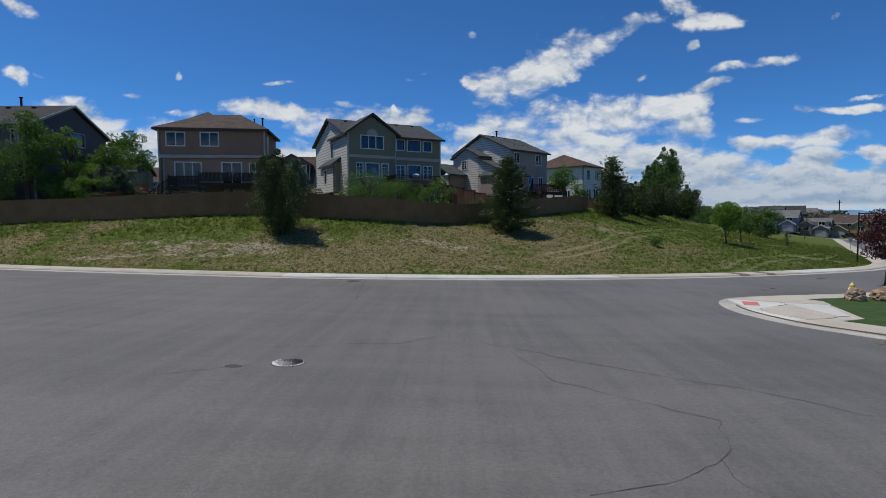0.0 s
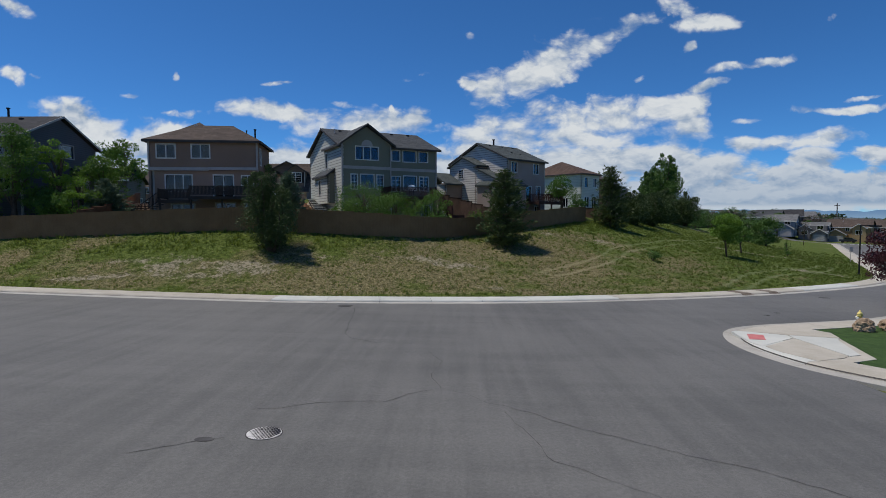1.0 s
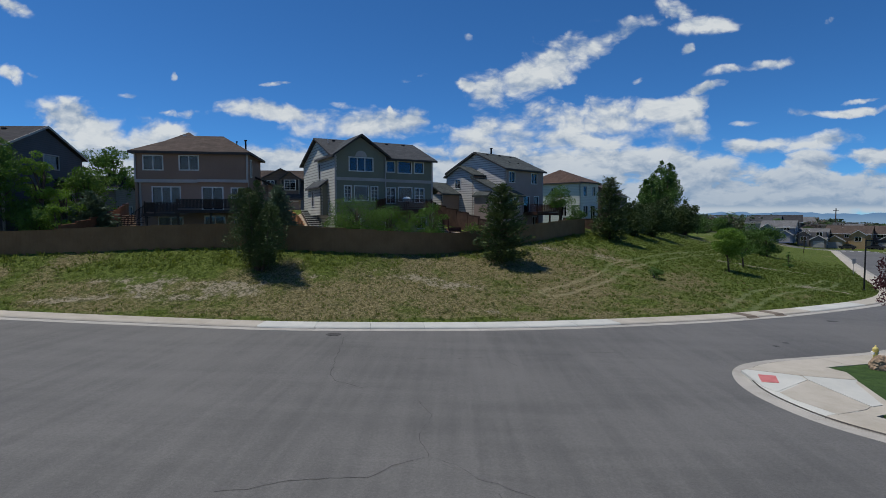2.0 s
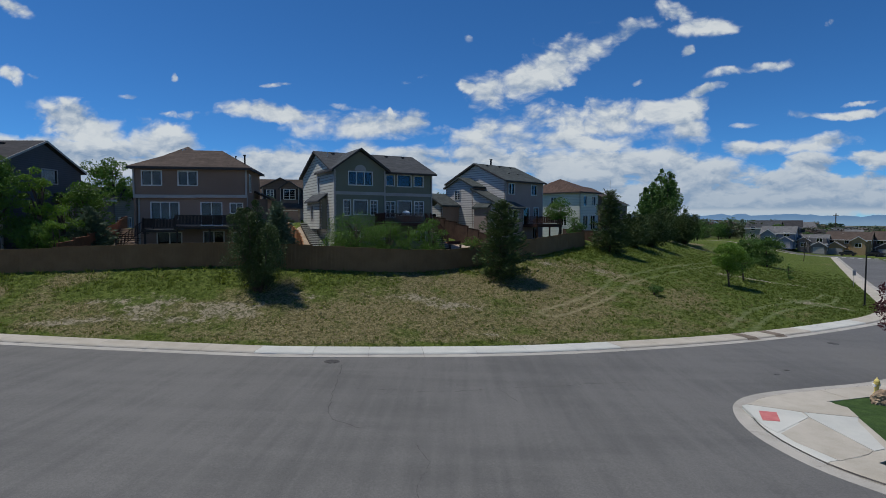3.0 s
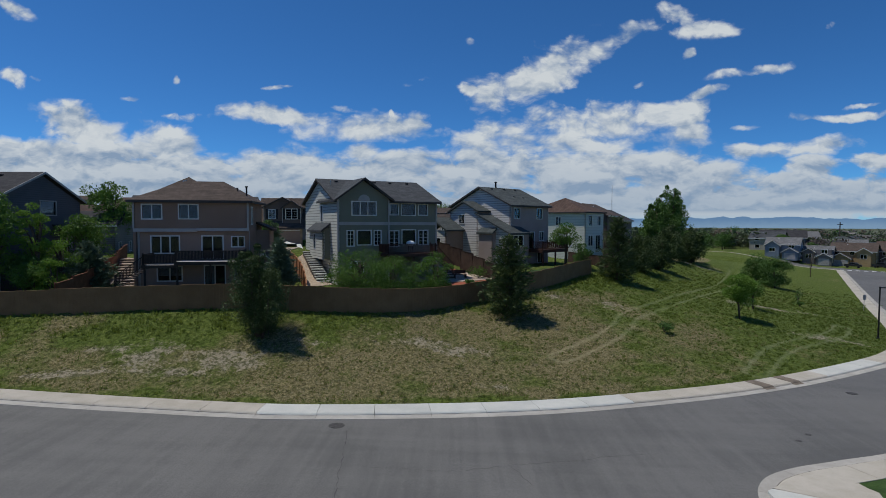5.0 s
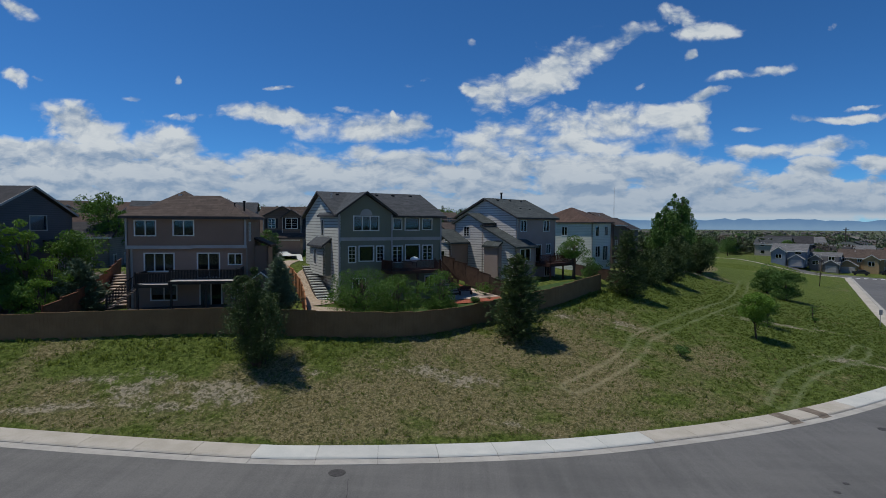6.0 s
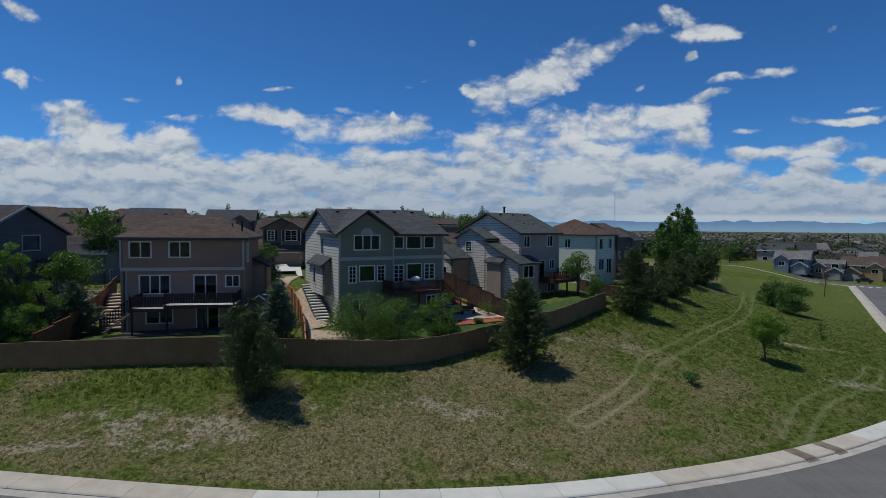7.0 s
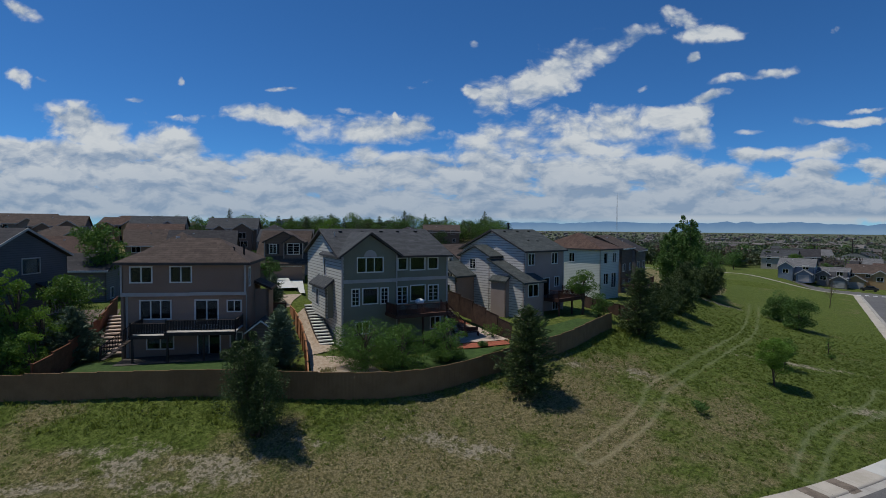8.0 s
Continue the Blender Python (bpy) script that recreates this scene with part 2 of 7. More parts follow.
def ground_material():
    """Meadow: green grass, straw and bare soil, mixed by where each grows and by noise at three scales."""
    m = bpy.data.materials.new("meadow")
    m.use_nodes = True
    t = m.node_tree
    t.nodes.clear()
    pos = node(t, "ShaderNodeNewGeometry").outputs["Position"]
    grows = node(t, "ShaderNodeAttribute", None, attribute_name="cover")
    r, g, b = node(t, "ShaderNodeSeparateColor", {0: grows.outputs["Color"]}).outputs
    n0 = noise_tex(t, pos, 0.16, 4.0, 0.6)
    n1 = noise_tex(t, pos, 0.6, 5.0, 0.65)
    n2 = noise_tex(t, pos, 2.6, 5.0, 0.7)
    n3 = noise_tex(t, pos, 8.0, 4.0, 0.75)
    mixn = calc(t, "ADD", calc(t, "ADD", calc(t, "MULTIPLY", n0, 0.35), calc(t, "MULTIPLY", n1, 0.55)), calc(t, "ADD", calc(t, "MULTIPLY", n2, 0.55), calc(t, "MULTIPLY", n3, 0.35)))
    green = mixc(t, span(t, n2, 0.3, 0.7), (0.070, 0.104, 0.017), (0.165, 0.205, 0.048))
    straw = mixc(t, span(t, n3, 0.28, 0.72), (0.096, 0.086, 0.034), (0.325, 0.275, 0.140))
    soil = mixc(t, n3, (0.24, 0.205, 0.140), (0.47, 0.415, 0.300))
    dry = span(t, calc(t, "ADD", r, calc(t, "SUBTRACT", mixn, 0.90)), 0.20, 0.72)
    col = mixc(t, dry, green, straw)
    bare = span(t, calc(t, "ADD", g, calc(t, "MULTIPLY", calc(t, "SUBTRACT", mixn, 0.90), 2.2)), 0.36, 0.72)
    col = mixc(t, bare, col, soil)
    # dark tussocks, closest where the meadow is dry; pale dead stalks between them
    tussock = noise_tex(t, node(t, "ShaderNodeVectorMath", {0: pos, 1: (3.1, 5.7, 0.0)}, operation="ADD").outputs[0], 3.4, 3.0, 0.65)
    col = mixc(t, calc(t, "MULTIPLY", span(t, calc(t, "ADD", tussock, calc(t, "MULTIPLY", g, 0.07)), 0.50, 0.63), calc(t, "MULTIPLY", calc(t, "SUBTRACT", 1.0, b), 0.75)), col, mixc(t, r, (0.048, 0.070, 0.013), (0.092, 0.084, 0.032)))
    stalk = noise_tex(t, node(t, "ShaderNodeVectorMath", {0: pos, 1: (7.3, 2.1, 0.0)}, operation="ADD").outputs[0], 5.0, 4.0, 0.75)
    col = mixc(t, calc(t, "MULTIPLY", span(t, stalk, 0.54, 0.66), calc(t, "MULTIPLY", dry, 0.6)), col, (0.40, 0.355, 0.215))
    col = mixc(t, calc(t, "MULTIPLY", grows.outputs["Alpha"], span(t, n3, 0.2, 0.6, 0.45, 0.95)), col, mixc(t, dry, (0.205, 0.235, 0.110), (0.330, 0.290, 0.165)))
    far = mixc(t, n1, (0.06, 0.085, 0.045), (0.13, 0.13, 0.09))
    col = mixc(t, b, col, far)
    bs = node(t, "ShaderNodeBsdfPrincipled", {"Base Color": col, "Roughness": 0.95, "Specular IOR Level": 0.1})
    h = calc(t, "ADD", calc(t, "ADD", n2, calc(t, "MULTIPLY", n3, 0.6)), calc(t, "MULTIPLY", tussock, 1.2))
    t.links.new(node(t, "ShaderNodeBump", {"Strength": 1.0, "Distance": 0.22, "Height": h}).outputs[0], bs.inputs["Normal"])
    node(t, "ShaderNodeOutputMaterial", {0: bs.outputs[0]})
    return m


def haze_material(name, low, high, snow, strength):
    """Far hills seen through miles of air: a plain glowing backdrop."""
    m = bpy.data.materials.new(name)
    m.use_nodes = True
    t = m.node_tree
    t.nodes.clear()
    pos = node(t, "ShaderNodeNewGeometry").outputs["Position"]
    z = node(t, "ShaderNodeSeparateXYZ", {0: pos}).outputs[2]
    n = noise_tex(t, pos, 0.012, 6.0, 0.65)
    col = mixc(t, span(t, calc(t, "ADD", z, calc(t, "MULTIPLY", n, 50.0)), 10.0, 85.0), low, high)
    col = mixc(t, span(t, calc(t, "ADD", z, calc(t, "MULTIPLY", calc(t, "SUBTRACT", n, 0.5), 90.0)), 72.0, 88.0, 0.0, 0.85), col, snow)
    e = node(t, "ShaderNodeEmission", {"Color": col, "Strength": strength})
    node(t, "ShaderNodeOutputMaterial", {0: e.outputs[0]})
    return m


def asphalt_material():
    """Aged asphalt: pale aggregate, broad stains, and faint marks along and across the way of the wheels."""
    m = bpy.data.materials.new("asphalt")
    m.use_nodes = True
    t = m.node_tree
    t.nodes.clear()
    pos = node(t, "ShaderNodeNewGeometry").outputs["Position"]
    along_y = node(t, "ShaderNodeVectorMath", {0: pos, 1: (2.2, 0.10, 1.0)}, operation="MULTIPLY").outputs[0]
    along_x = node(t, "ShaderNodeVectorMath", {0: pos, 1: (0.08, 0.9, 1.0)}, operation="MULTIPLY").outputs[0]
    streak = calc(t, "ADD", calc(t, "MULTIPLY", noise_tex(t, along_y, 1.0, 4.0, 0.6), 0.6), calc(t, "MULTIPLY", noise_tex(t, along_x, 1.0, 4.0, 0.6), 0.5))
    broad = noise_tex(t, pos, 0.13, 5.0, 0.6)
    col = mixc(t, span(t, calc(t, "ADD", calc(t, "MULTIPLY", streak, 0.5), calc(t, "MULTIPLY", broad, 0.5)), 0.38, 0.64), (0.101, 0.098, 0.091), (0.147, 0.142, 0.131))
    grit = noise_tex(t, pos, 55.0, 2.0, 0.7)
    gravel = noise_tex(t, pos, 14.0, 4.0, 0.75)
    col = mixc(t, 0.22, col, mixc(t, span(t, grit, 0.25, 0.75), (0.05, 0.05, 0.05), (0.95, 0.95, 0.95)), "SOFT_LIGHT")
    col = mixc(t, 0.28, col, mixc(t, span(t, gravel, 0.3, 0.7), (0.2, 0.2, 0.2), (0.8, 0.8, 0.8)), "SOFT_LIGHT")
    bs = node(t, "ShaderNodeBsdfPrincipled", {"Base Color": col, "Roughness": 0.72, "Specular IOR Level": 0.35})
    t.links.new(node(t, "ShaderNodeBump", {"Strength": 0.18, "Distance": 0.02, "Height": calc(t, "ADD", grit, gravel)}).outputs[0], bs.inputs["Normal"])
    node(t, "ShaderNodeOutputMaterial", {0: bs.outputs[0]})
    return m


M_ground = ground_material()
M_asphalt = asphalt_material()
M_crack = material("crack", (0.060, 0.057, 0.055), (0.105, 0.101, 0.097), 2.0, 0.95)
M_concrete = material("concrete", (0.420, 0.380, 0.309), (0.504, 0.460, 0.387), 0.8, 0.9, 25.0, 0.3, 0.2, vary=0.14)
M_newcrete = material("new_concrete", (0.502, 0.504, 0.462), (0.574, 0.567, 0.513), 0.8, 0.9, 25.0, 0.25, 0.2, vary=0.08)
M_gutter = material("gutter_concrete", (0.36, 0.34, 0.30), (0.46, 0.43, 0.38), 0.9, 0.9, 25.0, 0.35, 0.2, vary=0.1)
# dirt in joints; also the painted shade of the deck sheet and step risers
M_jointshade = material("joint_shadow_dirt", (0.06, 0.055, 0.05), (0.10, 0.09, 0.08), 3.0, 0.95)
M_dirt = material("washed_earth", (0.13, 0.105, 0.08), (0.22, 0.18, 0.14), 1.2, 0.95, 12.0, 0.5)
M_redpad = material("red_paving", (0.495, 0.135, 0.135), (0.558, 0.195, 0.180), 3.0, 0.8, 40.0)
M_iron = material("cast_iron", (0.05, 0.047, 0.045), (0.09, 0.085, 0.08), 6.0, 0.7, metal=0.3)
M_cover = material("worn_cover", (0.418, 0.399, 0.380), (0.684, 0.665, 0.627), 5.0, 0.7, 40.0)
M_fence = material("weathered_fence", (0.180, 0.112, 0.052), (0.218, 0.140, 0.068), 0.9, 0.9, 14.0, 0.3, vary=0.06)
M_cedar = material("cedar_fence", (0.324, 0.135, 0.058), (0.459, 0.216, 0.098), 1.5, 0.85, 18.0, 0.4, vary=0.15)
# cedar with the shade of overhanging trees put into its colour
M_cedarshade = material("shaded_cedar_fence", (0.170, 0.066, 0.034), (0.235, 0.100, 0.054), 1.5, 0.85, 18.0, 0.4, vary=0.12)
M_deck = material("stained_deck", (0.05, 0.022, 0.016), (0.085, 0.038, 0.026), 1.5, 0.7, 18.0)
M_darkboard = material("dark_boards", (0.051, 0.030, 0.021), (0.084, 0.051, 0.035), 1.5, 0.8, 18.0, 0.4, vary=0.2)
M_plank = material("bleached_planks", (0.36, 0.34, 0.32), (0.50, 0.48, 0.45), 1.5, 0.8, 18.0, 0.4)
M_deckdark = material("dark_deck", (0.025, 0.018, 0.016), (0.05, 0.036, 0.03), 1.5, 0.7, 18.0)
M_taupe = material("taupe_siding", (0.239, 0.158, 0.115), (0.267, 0.181, 0.133), 0.4, 0.8, 20.0, 0.2, 0.15)
M_taupe2 = material("taupe_stucco", (0.276, 0.193, 0.147), (0.303, 0.216, 0.168), 0.5, 0.9, 30.0, 0.3)
M_sage = material("sage_siding", (0.175, 0.180, 0.133), (0.197, 0.203, 0.151), 0.4, 0.8, 20.0, 0.2, 0.12)
# sunlight painted in: the sage paint again, paled for the wall facing the sun
M_sagelit = material("sage_lap_sunlit", (0.475, 0.475, 0.425), (0.535, 0.535, 0.475), 0.4, 0.8, 20.0, 0.2, 0.6, lap=0.3)
M_lilac = material("grey_siding", (0.320, 0.248, 0.222), (0.357, 0.281, 0.254), 0.4, 0.8, 20.0, 0.2, 0.12)
# grey siding again, sunlight on its left faces painted as a paler colour
M_lilaclit = material("grey_lap_sunlit", (0.55, 0.525, 0.50), (0.61, 0.585, 0.555), 0.4, 0.8, 20.0, 0.2, 0.6, lap=0.3)
M_slate = material("slate_blue_siding", (0.092, 0.093, 0.101), (0.111, 0.109, 0.119), 0.4, 0.8, 20.0, 0.2, 0.3, lap=0.2)
M_mint = material("mint_siding", (0.56, 0.575, 0.51), (0.62, 0.635, 0.565), 0.4, 0.8, 20.0, 0.2, 0.3, lap=0.25)
M_brown = material("brown_siding", (0.136, 0.102, 0.085), (0.162, 0.123, 0.102), 0.4, 0.8, 20.0, 0.2, 0.3, lap=0.25)
M_tan = material("ochre_siding", (0.38, 0.26, 0.13), (0.44, 0.31, 0.16), 0.4, 0.8, 20.0, 0.2, 0.2, lap=0.25)
M_blue = material("blue_siding", (0.19, 0.23, 0.285), (0.22, 0.265, 0.325), 0.4, 0.8, 20.0, 0.2, 0.2, lap=0.25)
M_grey = material("stone_grey_siding", (0.17, 0.16, 0.155), (0.21, 0.20, 0.19), 0.4, 0.8, 20.0, 0.2, 0.2, lap=0.25)
M_cream = material("cream_siding", (0.36, 0.33, 0.28), (0.42, 0.39, 0.33), 0.4, 0.8, 20.0, 0.2, 0.2, lap=0.25)
M_trim = material("pale_trim", (0.36, 0.34, 0.32), (0.42, 0.40, 0.38), 1.0, 0.7, 20.0, 0.2, 0.1)
M_white = material("white_trim", (0.62, 0.61, 0.58), (0.70, 0.69, 0.66), 1.0, 0.6, 20.0, 0.2, 0.1)
M_fascia = material("dark_fascia", (0.05, 0.045, 0.042), (0.07, 0.062, 0.058), 1.0, 0.7)
M_roofbrown = material("brown_shingles", (0.085, 0.063, 0.051), (0.116, 0.088, 0.072), 1.6, 0.95, 9.0, 0.5, 0.4, brick=(0.9, 0.3))
M_roofgrey = material("grey_shingles", (0.056, 0.061, 0.066), (0.082, 0.087, 0.092), 1.6, 0.95, 9.0, 0.5, 0.4, brick=(0.9, 0.3))
M_roofgreen = material("green_grey_shingles", (0.064, 0.075, 0.074), (0.090, 0.102, 0.098), 1.6, 0.95, 9.0, 0.5, 0.4, brick=(0.9, 0.3))
M_roofpale = material("pale_grey_shingles", (0.15, 0.152, 0.155), (0.20, 0.20, 0.20), 1.6, 0.95, 9.0, 0.5, 0.4, brick=(0.9, 0.3))
M_roofred = material("red_brown_shingles", (0.094, 0.058, 0.044), (0.121, 0.080, 0.063), 1.6, 0.95, 9.0, 0.5, 0.4, brick=(0.9, 0.3))
M_roofdark = material("charcoal_shingles", (0.037, 0.037, 0.041), (0.058, 0.056, 0.058), 1.6, 0.95, 9.0, 0.5, 0.4, brick=(0.9, 0.3))
M_bark = material("bark", (0.06, 0.045, 0.035), (0.11, 0.085, 0.065), 6.0, 0.95, 40.0, 0.5, 0.6)
M_leaf = leaf_material("leaf_green", (0.058, 0.125, 0.021), (0.140, 0.245, 0.045), 0.25)
M_leafbright = leaf_material("leaf_bright", (0.101, 0.194, 0.026), (0.201, 0.329, 0.054))
M_leafdark = leaf_material("leaf_dark", (0.050, 0.110, 0.024), (0.110, 0.200, 0.044), 0.2)
M_needle = leaf_material("needles", (0.040, 0.068, 0.022), (0.105, 0.145, 0.048), 0.12)
M_spruce = leaf_material("spruce_needles", (0.070, 0.112, 0.066), (0.160, 0.215, 0.135), 0.12)
M_plum = leaf_material("plum_leaf", (0.045, 0.012, 0.018), (0.10, 0.03, 0.035), 0.2)
M_farbrown = leaf_material("far_twigs", (0.085, 0.068, 0.052), (0.16, 0.125, 0.095), 0.1)
M_town = leaf_material("far_walls", (0.06, 0.055, 0.05), (0.20, 0.185, 0.17), 0.0)
# distance haze painted in: leaf colour greyed and dulled
M_farleafhaze = leaf_material("far_leaf_hazed", (0.060, 0.092, 0.045), (0.120, 0.145, 0.085), 0.2)
M_grass = leaf_material("grass_blades", (0.082, 0.118, 0.020), (0.195, 0.235, 0.056), 0.5)
M_straw = leaf_material("straw_blades", (0.146, 0.128, 0.050), (0.360, 0.308, 0.168), 0.5)
M_evergreen = leaf_material("evergreen_leaf", (0.030, 0.054, 0.016), (0.085, 0.125, 0.036), 0.12)
M_lawn = material("lawn", (0.028, 0.058, 0.011), (0.052, 0.094, 0.020), 2.0, 0.95, 40.0, 0.5, 0.6)
M_gravel = material("gravel", (0.30, 0.22, 0.15), (0.46, 0.38, 0.29), 4.0, 0.95, 22.0, 0.8, 0.8, 18.0)
M_patio = material("patio_flags", (0.40, 0.31, 0.24), (0.52, 0.42, 0.34), 2.0, 0.9, 20.0, 0.4)
M_mulch = material("red_mulch", (0.24, 0.07, 0.04), (0.34, 0.11, 0.06), 5.0, 0.95, 30.0, 0.6)
M_rock = material("sandstone", (0.20, 0.135, 0.085), (0.40, 0.29, 0.19), 1.8, 0.9, 10.0, 0.5, 0.8, 5.0)
M_hydrant = material("hydrant_paint", (0.72, 0.55, 0.14), (0.80, 0.66, 0.22), 4.0, 0.5)
M_bonnet = material("hydrant_white", (0.75, 0.74, 0.68), (0.82, 0.80, 0.74), 4.0, 0.5)
M_black = material("black_metal", (0.015, 0.015, 0.016), (0.03, 0.03, 0.03), 4.0, 0.5, metal=0.4)
M_grill = material("white_cover", (0.70, 0.70, 0.70), (0.80, 0.80, 0.79), 3.0, 0.6)
M_vent = material("bright_vent", (0.55, 0.54, 0.52), (0.66, 0.65, 0.62), 4.0, 0.5, metal=0.2)
M_carred = material("dark_red_paint", (0.16, 0.02, 0.02), (0.2, 0.03, 0.03), 1.0, 0.3, spec=0.5)
M_carblack = material("black_paint", (0.02, 0.02, 0.022), (0.03, 0.03, 0.032), 1.0, 0.3, spec=0.5)
M_rubber = material("rubber", (0.02, 0.02, 0.02), (0.03, 0.03, 0.03), 5.0, 0.9)
M_paint = material("road_paint", (0.62, 0.62, 0.60), (0.74, 0.74, 0.72), 2.0, 0.8)
M_glass = glass_material()
# near-black colour that stands in for unlit rooms
M_roomdark = material("room_darkness", (0.012, 0.012, 0.013), (0.022, 0.021, 0.021), 1.5, 0.9)
M_blind = material("pale_blind", (0.42, 0.42, 0.42), (0.52, 0.52, 0.51), 1.5, 0.9)
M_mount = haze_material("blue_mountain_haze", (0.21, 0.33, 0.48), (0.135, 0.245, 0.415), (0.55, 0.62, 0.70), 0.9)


# ---- mesh helpers ----
class Build:
    """Gathers vertices and faces for one mesh."""
    def __init__(self):
        self.v, self.f = [], []

    def face(self, pts):
        n = len(self.v)
        self.v += [tuple(p) for p in pts]
        self.f.append(tuple(range(n, n + len(pts))))

    def box(self, x0, x1, y0, y1, z0, z1, m=None):
        n = len(self.v)
        for z in (z0, z1):
            for x, y in ((x0, y0), (x1, y0), (x1, y1), (x0, y1)):
                p = Vector((x, y, z))
                self.v.append(tuple(m @ p if m else p))
        for q in ((3, 2, 1, 0), (4, 5, 6, 7), (0, 1, 5, 4), (1, 2, 6, 5), (2, 3, 7, 6), (3, 0, 4, 7)):
            self.f.append(tuple(n + i for i in q))

    def slab(self, pts, down):
        """A polygon made thick by the vector down."""
        n, k, d = len(self.v), len(pts), Vector(down)
        self.v += [tuple(p) for p in pts] + [tuple(Vector(p) + d) for p in pts]
        self.f.append(tuple(range(n, n + k)))
        self.f.append(tuple(range(n + 2 * k - 1, n + k - 1, -1)))
        for i in range(k):
            j = (i + 1) % k
            self.f.append((n + i, n + k + i, n + k + j, n + j))

    def tube(self, pts, radii, sides=7, cap=True):
        n = len(self.v)
        for i, p in enumerate(pts):
            p = Vector(p)
            a = Vector(pts[max(i - 1, 0)])
            b = Vector(pts[min(i + 1, len(pts) - 1)])
            d = (b - a).normalized()
            s = d.cross(Vector((0, 0, 1)) if abs(d.z) < 0.95 else Vector((1, 0, 0))).normalized()
            u = s.cross(d)
            for k in range(sides):
                w = 2 * math.pi * k / sides
                self.v.append(tuple(p + (s * math.cos(w) + u * math.sin(w)) * radii[i]))
        for i in range(len(pts) - 1):
            for k in range(sides):
                a, b = n + i * sides + k, n + i * sides + (k + 1) % sides
                self.f.append((a, b, b + sides, a + sides))
        if cap:
            self.f.append(tuple(n + k for k in range(sides - 1, -1, -1)))
            self.f.append(tuple(n + (len(pts) - 1) * sides + k for k in range(sides)))

    def mesh(self, name, mat, smooth=False):
        me = bpy.data.meshes.new(name)
        me.from_pydata(self.v, [], self.f)
        me.materials.append(mat)
        if smooth:
            me.shade_smooth()
        me.update()
        return me


def part(name, b, mat, parent=None, label="", smooth=False):
    """Links what was built as one mesh object under its thing or part."""
    ob = new(name, b.mesh(name, mat, smooth) if isinstance(b, Build) else b)
    if parent:
        ob.parent = parent
    if label:
        ob["label"] = label
    return ob


def thing(name, m, label, category, group="", kind=""):
    ob = new(name)
    ob.matrix_world = m
    ob.empty_display_size = 0.3
    return tagged(ob, label, category, group, kind)


def numpy_mesh(name, verts, faces, mat):
    me = bpy.data.meshes.new(name)
    k = faces.shape[1]
    me.vertices.add(len(verts))
    me.vertices.foreach_set("co", np.ascontiguousarray(verts, dtype=np.float32).ravel())
    me.loops.add(faces.size)
    me.loops.foreach_set("vertex_index", np.ascontiguousarray(faces, dtype=np.int32).ravel())
    me.polygons.add(len(faces))
    me.polygons.foreach_set("loop_start", np.arange(0, faces.size, k, dtype=np.int32))
    me.materials.append(mat)
    me.update(calc_edges=True)
    return me


# ---- the lie of the land ----
def spline(points, per):
    """A smooth curve through the points."""
    p = np.array(points, float)
    p = np.vstack([2 * p[0] - p[1], p, 2 * p[-1] - p[-2]])
    rows = []
    for i in range(1, len(p) - 2):
        t = np.linspace(0, 1, per, endpoint=False)[:, None]
        a, b, c, d = p[i - 1], p[i], p[i + 1], p[i + 2]
        rows.append(0.5 * (2 * b + (c - a) * t + (2 * a - 5 * b + 4 * c - d) * t ** 2 + (3 * b - a - 3 * c + d) * t ** 3))
    return np.vstack(rows + [p[-2:-1]])


def even(curve, step):
    """The same curve at even steps."""
    s = np.concatenate([[0], np.cumsum(np.linalg.norm(np.diff(curve[:, :2], axis=0), axis=1))])
    want = np.arange(0, s[-1], step)
    return np.stack([np.interp(want, s, curve[:, k]) for k in range(curve.shape[1])], axis=1)


# the back edge of the pavement along the meadow
KERB = even(spline([(-62, 37.5), (-42, 34.6), (-27, 32.75), (-12.7, 31.72), (-6.3, 31.95), (3.6, 33.6), (12, 36.4), (20.4, 40.1), (29.1, 45.2),
                    (37.2, 50.9), (43.3, 57.2), (48.2, 64.5), (63, 89), (85, 124.5), (103, 153.5), (107.2, 160.5), (106.5, 164.8), (102.5, 169.0),
                    (88, 182), (72, 196), (50, 215)], 24), 0.5)
# the crest of the bank, where the long fence stands, with its height
CREST = even(spline([(-70, 40.2, 2.4), (-45, 40.4, 2.9), (-30, 40.9, 3.45), (-17, 41.5, 3.85), (-10, 42.2, 3.55), (-5.3, 43.8, 3.25), (-2.2, 46.4, 3.05),
                     (2, 51.0, 3.15), (8.6, 56.2, 3.8), (14.6, 64.4, 4.3), (20, 72, 4.3), (30, 86, 4.0), (40, 100, 3.5), (50, 114, 2.4),
                     (60, 135, 1.8), (64, 160, 1.6), (58, 190, 2.2), (40, 215, 2.5)], 24), 0.5)


def smooth01(a, b, v):
    t = np.clip((v - a) / (b - a), 0, 1)
    return t * t * (3 - 2 * t)


def road_z(x, y):
    q = 0.218 - 0.0222 * x - 0.0155 * y
    q = np.where(q > -1.6, q, -1.6 + (q + 1.6) * 0.45)
    rise = 3.9 * smooth01(3, 30, (108 - x) * 0.72 + (y - 163) * 0.69) * smooth01(138, 156, y + 0.1 * x)
    return np.maximum(q, -8.0) + rise


